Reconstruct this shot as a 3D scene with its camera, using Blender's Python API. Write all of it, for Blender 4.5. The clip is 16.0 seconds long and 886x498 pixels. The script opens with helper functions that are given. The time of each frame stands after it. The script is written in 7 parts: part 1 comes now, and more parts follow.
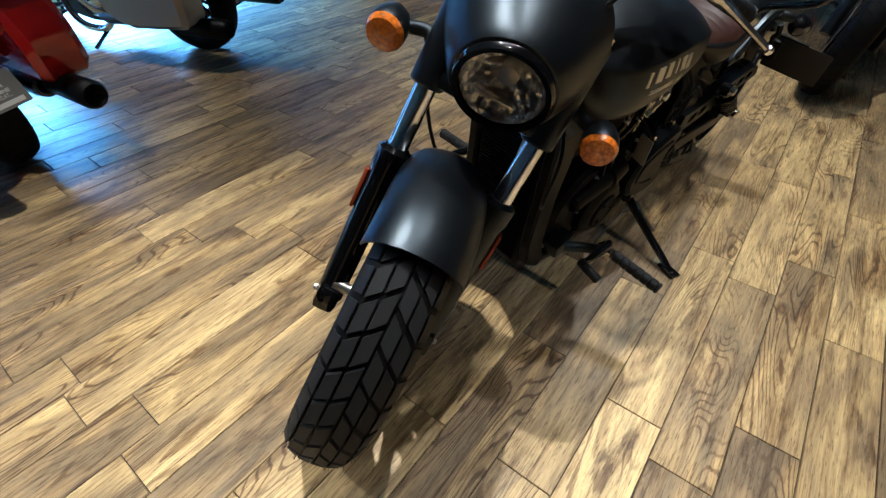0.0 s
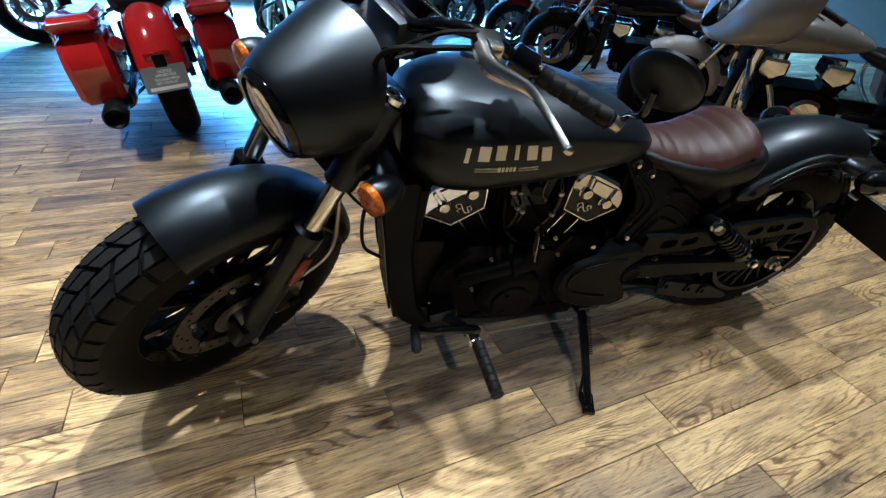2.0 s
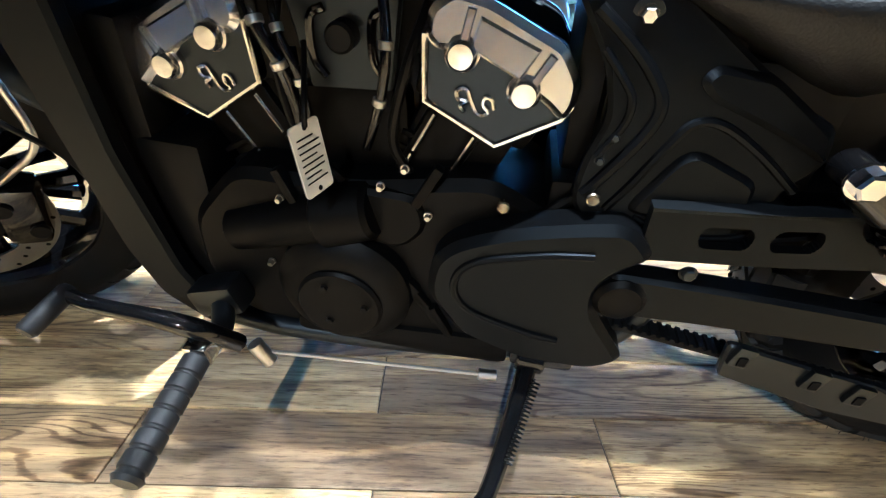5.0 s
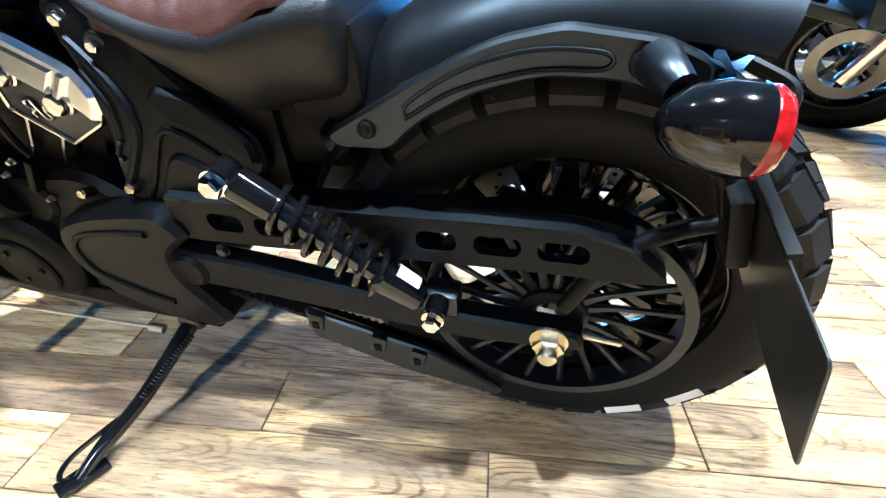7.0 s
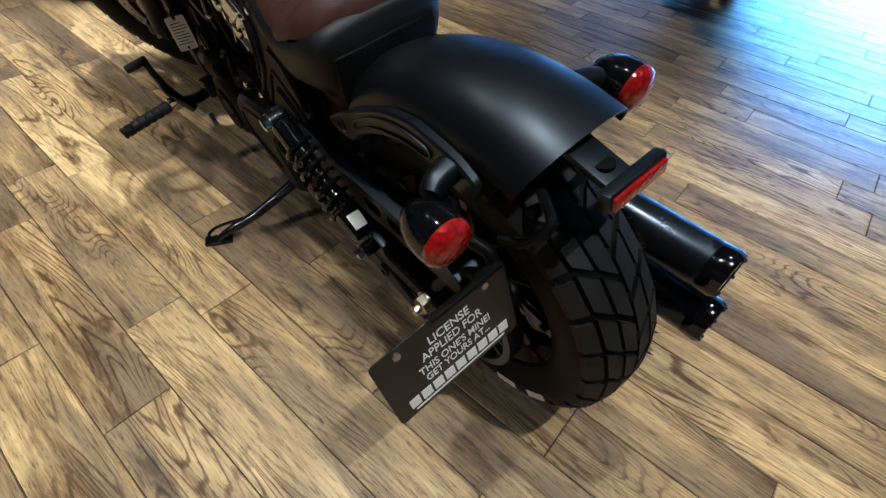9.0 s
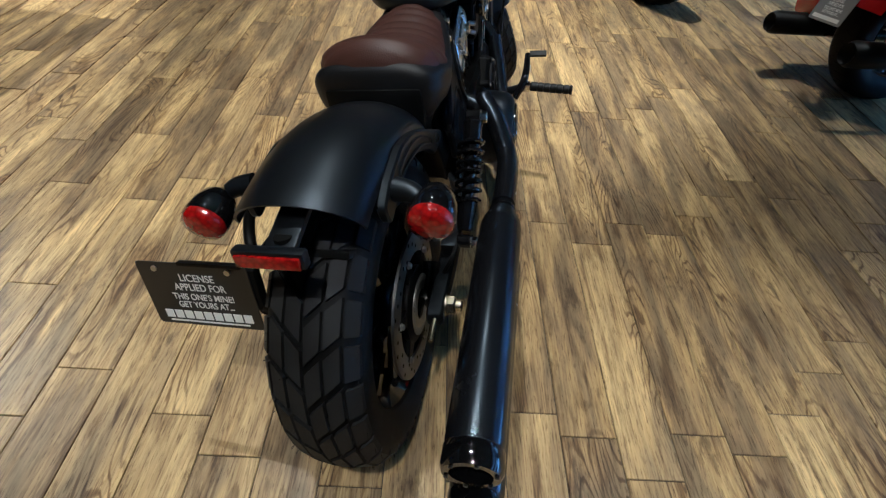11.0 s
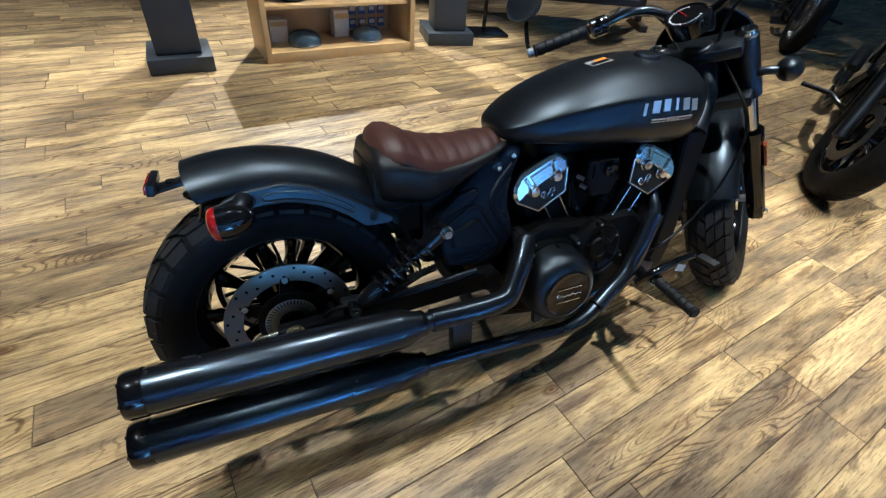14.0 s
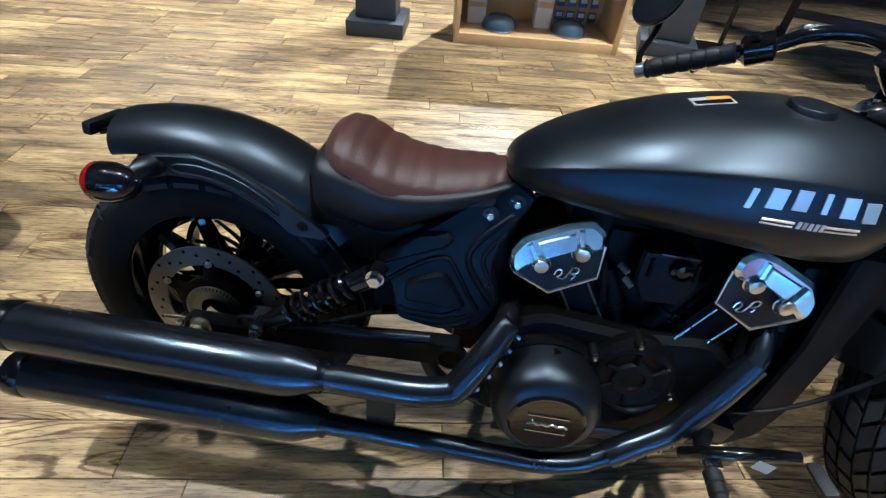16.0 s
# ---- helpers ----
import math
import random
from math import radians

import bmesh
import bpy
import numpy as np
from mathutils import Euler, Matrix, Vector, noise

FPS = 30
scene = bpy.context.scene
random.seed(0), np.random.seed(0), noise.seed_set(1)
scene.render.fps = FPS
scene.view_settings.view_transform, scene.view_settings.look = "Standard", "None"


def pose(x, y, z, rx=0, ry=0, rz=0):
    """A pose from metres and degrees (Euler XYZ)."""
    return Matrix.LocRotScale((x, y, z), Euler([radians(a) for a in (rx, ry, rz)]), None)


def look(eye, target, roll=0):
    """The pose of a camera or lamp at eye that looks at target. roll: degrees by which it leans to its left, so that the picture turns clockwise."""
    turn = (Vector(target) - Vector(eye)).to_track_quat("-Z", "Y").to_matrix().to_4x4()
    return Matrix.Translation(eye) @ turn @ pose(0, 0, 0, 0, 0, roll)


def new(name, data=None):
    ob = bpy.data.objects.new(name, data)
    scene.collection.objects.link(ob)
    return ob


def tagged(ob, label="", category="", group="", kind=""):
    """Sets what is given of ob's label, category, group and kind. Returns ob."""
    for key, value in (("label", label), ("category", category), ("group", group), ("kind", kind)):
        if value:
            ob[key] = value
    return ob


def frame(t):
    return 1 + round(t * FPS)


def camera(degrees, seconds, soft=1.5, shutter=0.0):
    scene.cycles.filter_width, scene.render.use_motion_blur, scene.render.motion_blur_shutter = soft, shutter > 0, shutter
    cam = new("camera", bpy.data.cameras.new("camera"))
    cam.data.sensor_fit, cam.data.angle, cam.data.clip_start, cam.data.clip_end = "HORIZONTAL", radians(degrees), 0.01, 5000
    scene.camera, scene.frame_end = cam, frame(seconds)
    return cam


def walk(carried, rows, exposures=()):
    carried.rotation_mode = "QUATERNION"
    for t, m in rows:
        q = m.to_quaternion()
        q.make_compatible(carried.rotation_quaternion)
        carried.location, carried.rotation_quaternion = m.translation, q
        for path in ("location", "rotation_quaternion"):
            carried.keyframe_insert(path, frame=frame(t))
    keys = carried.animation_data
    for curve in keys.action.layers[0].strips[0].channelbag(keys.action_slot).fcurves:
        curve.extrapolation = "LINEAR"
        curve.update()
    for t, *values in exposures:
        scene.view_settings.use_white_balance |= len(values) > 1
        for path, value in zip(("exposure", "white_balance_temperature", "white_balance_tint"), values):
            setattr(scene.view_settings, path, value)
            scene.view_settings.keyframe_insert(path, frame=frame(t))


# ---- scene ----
cam = camera(87.43, 16.0, 1.3)
PATH = [
    (0, (1.950, 0.596, 1.043), (1.310, -0.046, 0.257), -0.3),
    (0.5, (1.916, 0.798, 1.091), (1.353, 0.043, 0.347), 1.9),
    (1, (1.780, 0.919, 1.086), (1.306, 0.082, 0.369), 3.6),
    (1.5, (1.544, 0.956, 1.060), (1.145, 0.060, 0.369), 4.8),
    (2, (1.350, 1.013, 1.024), (1.025, 0.059, 0.372), 4.7),
    (2.5, (1.159, 1.099, 1.018), (0.930, 0.094, 0.403), 4.7),
    (3, (0.917, 1.053, 0.968), (0.771, 0.027, 0.362), 4.6),
    (3.2, (0.827, 1.025, 0.950), (0.708, -0.008, 0.351), 4.6),
    (5.3, (0.588, 0.624, 0.590), (0.765, -0.422, 0.028), 0.8),
    (5.5, (0.493, 0.633, 0.608), (0.698, -0.411, 0.053), 0.2),
    (6, (0.319, 0.679, 0.676), (0.502, -0.357, 0.099), -0.0),
    (6.5, (0.160, 0.682, 0.672), (0.345, -0.343, 0.075), 0.5),
    (7, (0.041, 0.620, 0.688), (0.262, -0.365, 0.040), 0.3),
    (7.5, (-0.034, 0.612, 0.751), (0.249, -0.329, 0.062), 0.7),
    (8, (-0.175, 0.631, 0.842), (0.204, -0.234, 0.100), 1.8),
    (8.5, (-0.284, 0.617, 0.920), (0.186, -0.127, 0.105), 4.1),
    (8.7, (-0.305, 0.581, 0.933), (0.205, -0.097, 0.084), 4.6),
    (10.8, (-0.543, -0.030, 1.070), (0.263, -0.060, 0.181), 6.1),
    (11, (-0.547, -0.124, 1.087), (0.267, -0.066, 0.207), 5.8),
    (11.5, (-0.551, -0.290, 1.106), (0.255, -0.027, 0.257), 5.0),
    (12, (-0.555, -0.426, 1.141), (0.195, 0.028, 0.321), 4.5),
    (12.5, (-0.453, -0.516, 1.138), (0.219, 0.053, 0.323), 4.4),
    (13, (-0.272, -0.612, 1.163), (0.319, 0.053, 0.358), 5.4),
    (13.5, (-0.126, -0.759, 1.177), (0.391, -0.006, 0.398), 5.6),
    (14, (-0.033, -0.855, 1.186), (0.394, -0.031, 0.426), 5.0),
    (14.5, (0.123, -0.869, 1.158), (0.481, -0.002, 0.410), 4.3),
    (15, (0.299, -0.828, 1.140), (0.552, 0.070, 0.386), 4.2),
    (15.5, (0.430, -0.771, 1.133), (0.531, 0.145, 0.365), 4.2),
    (16, (0.483, -0.647, 1.112), (0.454, 0.246, 0.310), 5.6),
]
# the clip's camera opens up while it looks at the dark engine
EXPOSURES = [(0.0, -0.10, 5400, 9), (2.0, 0.12, 5050, 9), (3.0, 0.5, 5100, 7), (4.4, 1.5, 4900, 8), (5.4, 2.4, 4700, 8), (6.0, 2.65, 4450, 6), (6.5, 2.6, 4400, 6), (7.2, 2.05, 4700, 8), (7.8, 1.0, 5000, 9), (8.7, -0.05, 5250, 10),
             (10.8, -0.25, 5400, 9), (12.5, 0.0, 5300, 9), (14.0, 0.25, 5200, 8), (16.0, 0.55, 4950, 8)]
walk(cam, [(t, look(eye, target, roll)) for t, eye, target, roll in PATH], EXPOSURES)

# ---- world ----
world = bpy.data.worlds.new("world")
scene.world = world
world.use_nodes = True
world.node_tree.nodes["Background"].inputs[0].default_value = (0.45, 0.68, 1.0, 1)
world.node_tree.nodes["Background"].inputs[1].default_value = 1.2

ROOM = (-7.0, 10.0, -9.2, 6.5, 5.2)      # x0, x1, y0, y1, height


def spot(eye, target, watts, degrees=75, blend=0.6, size=0.05, colour=(1.0, 0.80, 0.56)):
    d = bpy.data.lights.new("overhead_spot_light", "SPOT")
    d.energy, d.spot_size, d.spot_blend, d.shadow_soft_size, d.color = watts, radians(degrees), blend, size, colour
    ob = new("overhead_spot_light", d)
    ob.matrix_world = look(eye, target)
    return ob


def area(eye, target, watts, sx, sy, colour):
    d = bpy.data.lights.new("area_light", "AREA")
    d.shape, d.size, d.size_y, d.energy, d.color = "RECTANGLE", sx, sy, watts, colour
    ob = new("area_light", d)
    ob.matrix_world = look(eye, target)
    return ob


WARM = (1.0, 0.92, 0.76)
SPOTS = [
    ((1.95, 0.62, 3.6), (1.60, 0.55, 0), 90, 75),
    ((-1.20, 0.05, 3.6), (-0.55, 0.20, 0), 330, 62),
    ((1.45, -0.45, 3.6), (1.80, -0.05, 0), 560, 44),
    ((0.45, 0.50, 3.6), (0.45, 0.20, 0), 235, 58),
    # unseen spot added to brighten the floor ahead and the headlight cowl
    ((3.3, -0.9, 3.6), (3.0, -0.9, 0), 520, 60),
    ((-2.2, -0.9, 3.6), (-1.8, -0.9, 0), 150, 50),
    # unseen spot added to lift the floor behind and right of the bike
    ((-0.40, -1.30, 3.6), (-0.40, -1.20, 0), 200, 40),
    ((0.9, 5.0, 3.6), (0.8, 3.0, 0), 1100, 60),
    ((-1.8, 2.4, 3.6), (-1.7, 2.3, 0), 640, 55),
    # unseen spot, turned to brighten the inside of the cabinet
    ((2.3, 2.0, 3.6), (1.15, 2.95, 0), 760, 50),
    ((4.1, 0.7, 3.6), (3.6, 0.7, 0), 460, 60),
    ((5.0, 3.6, 3.6), (4.6, 3.2, 0), 300, 70),
    ((-2.6, 4.2, 3.6), (-2.2, 3.6, 0), 500, 75),
    ((1.9, -2.9, 3.6), (1.8, -2.7, 0), 230, 55),
    ((-1.6, -2.6, 3.6), (-1.4, -2.2, 0), 250, 60),
    ((-2.4, -4.4, 3.6), (-2.4, -4.0, 0), 110, 70),
]
for e, t, w, deg in SPOTS:
    spot(e, t, w, deg, 0.75, 0.024, WARM)
# daylight through the window wall, falling on the floor inside it
sky = area((1.5, -8.9, 1.95), (1.5, -6.6, 0.0), 4000, 15.5, 0.7, (0.20, 0.54, 1.0))
sky.data.spread = radians(52)


# ---- materials ----
def material(name):
    m = bpy.data.materials.new(name)
    m.use_nodes = True
    nt = m.node_tree
    return m, nt, nt.nodes["Principled BSDF"]


def node(nt, kind, **values):
    n = nt.nodes.new(kind)
    for k, v in values.items():
        n.inputs[k.replace("_", " ")].default_value = v
    return n


def ramp(nt, stops):
    n = nt.nodes.new("ShaderNodeValToRGB")
    el = n.color_ramp.elements
    while len(el) < len(stops):
        el.new(0.5)
    for e, (p, c) in zip(el, stops):
        e.position, e.color = p, (*c, 1)
    return n


def mixc(nt, a, b, fac, kind="MIX"):
    n = nt.nodes.new("ShaderNodeMix")
    n.data_type, n.blend_type = "RGBA", kind
    for sock, v in ((n.inputs[0], fac), (n.inputs[6], a), (n.inputs[7], b)):
        if isinstance(v, bpy.types.NodeSocket):
            nt.links.new(v, sock)
        else:
            sock.default_value = v if isinstance(v, float) else (*v, 1)
    return n.outputs[2]


def paint(name, colour, rough=0.4, metal=0.0, grain=900.0, var=0.08, bump=0.02, coat=0.0, smudge=0.12, coord="Object", spec=0.5, sheen=None):
    """A surface with fine grain, faint smudges and a little relief."""
    m, nt, b = material(name)
    tc = nt.nodes.new("ShaderNodeTexCoord")
    fine = node(nt, "ShaderNodeTexNoise", Scale=grain, Detail=2.0)
    big = node(nt, "ShaderNodeTexNoise", Scale=9.0, Detail=5.0, Roughness=0.65)
    nt.links.new(tc.outputs[coord], fine.inputs["Vector"])
    nt.links.new(tc.outputs[coord], big.inputs["Vector"])
    dark = tuple(c * (1 - var) for c in colour)
    light = tuple(min(1, c * (1 + var)) for c in colour)
    nt.links.new(mixc(nt, dark, light, big.outputs["Fac"]), b.inputs["Base Color"])
    mr = nt.nodes.new("ShaderNodeMapRange")
    mr.inputs[1].default_value, mr.inputs[2].default_value = 0.3, 0.7
    mr.inputs[3].default_value, mr.inputs[4].default_value = max(0.02, rough - smudge * rough), min(1, rough + smudge * rough)
    nt.links.new(big.outputs["Fac"], mr.inputs[0])
    nt.links.new(mr.outputs[0], b.inputs["Roughness"])
    b.inputs["Metallic"].default_value = metal
    b.inputs["Coat Weight"].default_value = coat
    b.inputs["Specular IOR Level"].default_value = spec
    # sheen: colour put into the reflections in place of bluish window light
    if sheen:
        b.inputs["Specular Tint"].default_value = (*sheen, 1)
    if bump:
        bp = node(nt, "ShaderNodeBump", Strength=bump, Distance=0.002)
        nt.links.new(fine.outputs["Fac"], bp.inputs["Height"])
        nt.links.new(bp.outputs[0], b.inputs["Normal"])
    return m


def lens(name, colour, rough=0.12):
    m, nt, b = material(name)
    tc = nt.nodes.new("ShaderNodeTexCoord")
    v = node(nt, "ShaderNodeTexVoronoi", Scale=140.0)
    nt.links.new(tc.outputs["Object"], v.inputs["Vector"])
    nt.links.new(mixc(nt, colour, tuple(c * 0.35 for c in colour), v.outputs["Distance"]), b.inputs["Base Color"])
    b.inputs["Roughness"].default_value = rough
    b.inputs["Coat Weight"].default_value = 0.6
    bp = node(nt, "ShaderNodeBump", Strength=0.5, Distance=0.002)
    nt.links.new(v.outputs["Distance"], bp.inputs["Height"])
    nt.links.new(bp.outputs[0], b.inputs["Normal"])
    return m


# bluish sheen of the windows is tinted into these black coatings
SATIN = paint("satin_black_paint", (0.0028, 0.003, 0.0036), 0.36, 0.0, 1400, 0.1, 0.015, spec=0.48, sheen=(0.72, 0.86, 1.0))
FRAMEBLK = paint("black_frame_coating", (0.0030, 0.0031, 0.0035), 0.42, 0.0, 1500, 0.15, 0.05, spec=0.13, sheen=(0.72, 0.86, 1.0))
GLOSS = paint("gloss_black_enamel", (0.003, 0.003, 0.0034), 0.09, 0.0, 700, 0.1, 0.0, 0.3, spec=0.36)
CRINKLE = paint("textured_black_coating", (0.0022, 0.0022, 0.0022), 0.44, 0.0, 1500, 0.2, 0.10, spec=0.09)
PIPE = paint("black_ceramic_exhaust_coating", (0.005, 0.005, 0.006), 0.25, 0.1, 1200, 0.1, 0.01, spec=0.8, sheen=(0.66, 0.82, 1.0))
CHROME = paint("bright_chrome", (0.82, 0.80, 0.76), 0.07, 1.0, 300, 0.03, 0.0)
CAPCHROME = paint("cap_chrome", (0.86, 0.86, 0.84), 0.20, 1.0, 300, 0.03, 0.0)
CAST = paint("polished_cast_aluminium", (0.72, 0.69, 0.64), 0.22, 1.0, 500, 0.08, 0.05)
STEEL = paint("brushed_steel", (0.50, 0.48, 0.45), 0.32, 1.0, 700, 0.15, 0.04)
DISC = paint("brake_disc_steel", (0.25, 0.238, 0.22), 0.34, 1.0, 900, 0.2, 0.05)
RUBBER = paint("tyre_rubber", (0.004, 0.004, 0.0041), 0.6, 0.0, 500, 0.25, 0.12, spec=0.13)
TREAD = paint("tread_rubber", (0.015, 0.015, 0.0152), 0.62, 0.0, 600, 0.25, 0.15, spec=0.18)
GRIP = paint("grip_rubber", (0.008, 0.008, 0.0085), 0.55, 0.0, 600, 0.2, 0.1, spec=0.25)
PLASTIC = paint("black_plastic", (0.003, 0.003, 0.003), 0.45, 0.0, 900, 0.15, 0.04, spec=0.13)
# near-black that paints the shade of holes, slots and grooves
DARK = paint("hole_shade_black", (0.003, 0.003, 0.003), 0.8, 0.0, 300, 0.1, 0.0, spec=0.1)
AMBER = lens("amber_lens", (0.85, 0.20, 0.012))
RED = lens("red_lens", (0.40, 0.006, 0.005))
AMBERPL = paint("amber_reflector", (0.26, 0.04, 0.012), 0.2, 0, 300, 0.1, 0.02)
WHITE = paint("white_print", (0.78, 0.78, 0.76), 0.5, 0.0, 500, 0.05, 0.0)
SILVER = paint("silver_lettering", (0.66, 0.63, 0.58), 0.30, 0.85, 500, 0.06, 0.02)
PAPER = paint("paper_label", (0.70, 0.68, 0.62), 0.7, 0.0, 400, 0.06, 0.03)
LABELGREY = paint("printed_label", (0.28, 0.28, 0.27), 0.5, 0.0, 400, 0.06, 0.02)
ORANGEST = paint("orange_sticker", (0.75, 0.25, 0.03), 0.5)
BRASS = paint("zinc_plated_steel", (0.62, 0.55, 0.40), 0.25, 1.0, 400, 0.15, 0.04)
BLUEPL = paint("blue_plastic", (0.03, 0.12, 0.5), 0.4)


FACET, nt_, bs_ = material("faceted_reflector_chrome")
bs_.inputs["Base Color"].default_value, bs_.inputs["Metallic"].default_value, bs_.inputs["Roughness"].default_value = (0.96, 0.95, 0.93, 1), 1.0, 0.20
vo_ = node(nt_, "ShaderNodeTexVoronoi", Scale=55.0)
tc_ = nt_.nodes.new("ShaderNodeTexCoord")
nt_.links.new(tc_.outputs["Object"], vo_.inputs["Vector"])
bp_ = node(nt_, "ShaderNodeBump", Strength=0.9, Distance=0.02)
nt_.links.new(vo_.outputs["Distance"], bp_.inputs["Height"])
nt_.links.new(bp_.outputs[0], bs_.inputs["Normal"])


def leather(name, colour):
    m, nt, b = material(name)
    tc = nt.nodes.new("ShaderNodeTexCoord")
    cell = node(nt, "ShaderNodeTexVoronoi", Scale=420.0)
    big = node(nt, "ShaderNodeTexNoise", Scale=14.0, Detail=6.0, Roughness=0.7)
    for n in (cell, big):
        nt.links.new(tc.outputs["Object"], n.inputs["Vector"])
    nt.links.new(mixc(nt, tuple(c * 0.7 for c in colour), tuple(c * 1.25 for c in colour), big.outputs["Fac"]), b.inputs["Base Color"])
    b.inputs["Roughness"].default_value = 0.46
    b.inputs["Specular IOR Level"].default_value = 0.3
    bp = node(nt, "ShaderNodeBump", Strength=0.25, Distance=0.001)
    nt.links.new(cell.outputs["Distance"], bp.inputs["Height"])
    nt.links.new(bp.outputs[0], b.inputs["Normal"])
    return m


BROWN = leather("brown_leather", (0.052, 0.020, 0.014))
BLACKVINYL = leather("black_vinyl", (0.005, 0.005, 0.0055))
TAN = leather("tan_leather", (0.42, 0.17, 0.06))


def wood(name, tint=1.0, rough=0.40, plank=True):
    """Wood-look boards: streaks along x, knots, greyed stains; every board differs."""
    m, nt, b = material(name)
    L = nt.links.new
    tc, oi, geo = (nt.nodes.new("ShaderNodeTexCoord"), nt.nodes.new("ShaderNodeObjectInfo"), nt.nodes.new("ShaderNodeNewGeometry"))
    add = nt.nodes.new("ShaderNodeMath")
    add.operation = "ADD"
    L(oi.outputs["Random"], add.inputs[0])
    L(geo.outputs["Random Per Island"], add.inputs[1])
    fr = nt.nodes.new("ShaderNodeMath")
    fr.operation = "FRACT"
    L(add.outputs[0], fr.inputs[0])
    rnd = fr.outputs[0]
    wn = nt.nodes.new("ShaderNodeTexWhiteNoise")
    wn.noise_dimensions = "1D"
    L(rnd, wn.inputs["W"])
    off = nt.nodes.new("ShaderNodeVectorMath")
    off.operation = "MULTIPLY_ADD"
    L(wn.outputs["Color"], off.inputs[0])
    off.inputs[1].default_value = (40, 40, 0)
    L(tc.outputs["Object"], off.inputs[2])
    def math2(op, a, v):
        n = nt.nodes.new("ShaderNodeMath")
        n.operation = op
        L(a, n.inputs[0])
        if isinstance(v, bpy.types.NodeSocket):
            L(v, n.inputs[1])
        else:
            n.inputs[1].default_value = v
        return n.outputs[0]

    def noise(scale, detail, roughness, distortion=0.0, shift=0.0):
        mp = node(nt, "ShaderNodeMapping", Scale=(*scale, 1.0), Location=(shift, shift * 1.7, shift))
        L(off.outputs[0], mp.inputs["Vector"])
        n = node(nt, "ShaderNodeTexNoise", Scale=1.0, Detail=detail, Roughness=roughness, Distortion=distortion)
        L(mp.outputs[0], n.inputs["Vector"])
        return n.outputs["Fac"]

    # contour lines of a stretched field give arched grain and rings round knots
    field = noise((1.15, 6.5), 1.5, 0.45, 0.35)
    wob = noise((9.0, 60.0), 3.0, 0.6)
    ring = math2("SINE", math2("ADD", math2("MULTIPLY", field, 190.0), math2("MULTIPLY", wob, 5.0)), 0)
    lines = ramp(nt, [(0.0, (0.30, 0.23, 0.17)), (0.10, (0.48, 0.40, 0.33)), (0.24, (0.97, 0.96, 0.95)), (1.0, (1.05, 1.04, 1.02))])
    L(math2("ADD", math2("MULTIPLY", ring, 0.5), 0.5), lines.inputs[0])
    where = ramp(nt, [(0.47, (0, 0, 0)), (0.60, (0.9, 0.9, 0.9))])
    L(noise((1.6, 5.5), 3.0, 0.6, 0.0, 7.3), where.inputs[0])
    fine = noise((8.0, 150.0), 5.0, 0.70)
    streak = noise((2.2, 30.0), 5.0, 0.66, 0.4, 3.1)
    stain = noise((3.4, 13.0), 7.0, 0.70, 0.2, 11.0)
    smear = noise((2.6, 16.0), 6.0, 0.66, 0.35, 23.0)
    grey = noise((1.5, 4.0), 4.0, 0.6, 0.0, 19.0)
    t = tint
    base = ramp(nt, [(0.0, (0.210 * t, 0.142 * t, 0.077 * t)), (0.16, (0.420 * t, 0.299 * t, 0.149 * t)), (0.34, (0.290 * t, 0.201 * t, 0.104 * t)), (0.5, (0.560 * t, 0.416 * t, 0.216 * t)),
                     (0.64, (0.370 * t, 0.260 * t, 0.135 * t)), (0.74, (0.250 * t, 0.186 * t, 0.117 * t)), (0.80, (0.450 * t, 0.323 * t, 0.162 * t)), (1.0, (0.620 * t, 0.470 * t, 0.261 * t))])
    L(rnd, base.inputs[0])
    # golden heartwood and greyed patches inside one board
    patch = ramp(nt, [(0.36, (0.150 * t, 0.110 * t, 0.070 * t)), (0.45, (0.290 * t, 0.201 * t, 0.110 * t)), (0.54, (0.470 * t, 0.328 * t, 0.155 * t)), (0.66, (0.680 * t, 0.500 * t, 0.245 * t))])
    L(math2("ADD", noise((2.4, 9.5), 4.0, 0.58, 0.6, 41.0), math2("MULTIPLY", math2("SUBTRACT", rnd, 0.5), 0.16)), patch.inputs[0])
    c = mixc(nt, base.outputs[0], patch.outputs[0], 0.68)
    c = mixc(nt, c, lines.outputs[0], where.outputs[0], "MULTIPLY")
    f1 = ramp(nt, [(0.36, (0.58, 0.52, 0.46)), (0.44, (0.91, 0.89, 0.87)), (0.60, (1.14, 1.13, 1.11))])
    L(fine, f1.inputs[0])
    c = mixc(nt, c, f1.outputs[0], 1.0, "MULTIPLY")
    s1 = ramp(nt, [(0.32, (0.40, 0.34, 0.29)), (0.40, (0.84, 0.80, 0.76)), (0.48, (1.0, 1.0, 0.98)), (0.62, (1.18, 1.16, 1.11))])
    L(streak, s1.inputs[0])
    c = mixc(nt, c, s1.outputs[0], 1.0, "MULTIPLY")
    d1 = ramp(nt, [(0.34, (0.26, 0.24, 0.24)), (0.385, (0.58, 0.55, 0.53)), (0.42, (0.98, 0.98, 0.98))])
    L(stain, d1.inputs[0])
    c = mixc(nt, c, d1.outputs[0], 0.75, "MULTIPLY")
    m1 = ramp(nt, [(0.35, (0.52, 0.46, 0.41)), (0.42, (0.80, 0.76, 0.72)), (0.47, (1, 1, 1)), (0.60, (1.08, 1.06, 1.02))])
    L(smear, m1.inputs[0])
    c = mixc(nt, c, m1.outputs[0], 1.0, "MULTIPLY")
    pore = noise((26.0, 240.0), 3.0, 0.6, 0.0, 31.0)
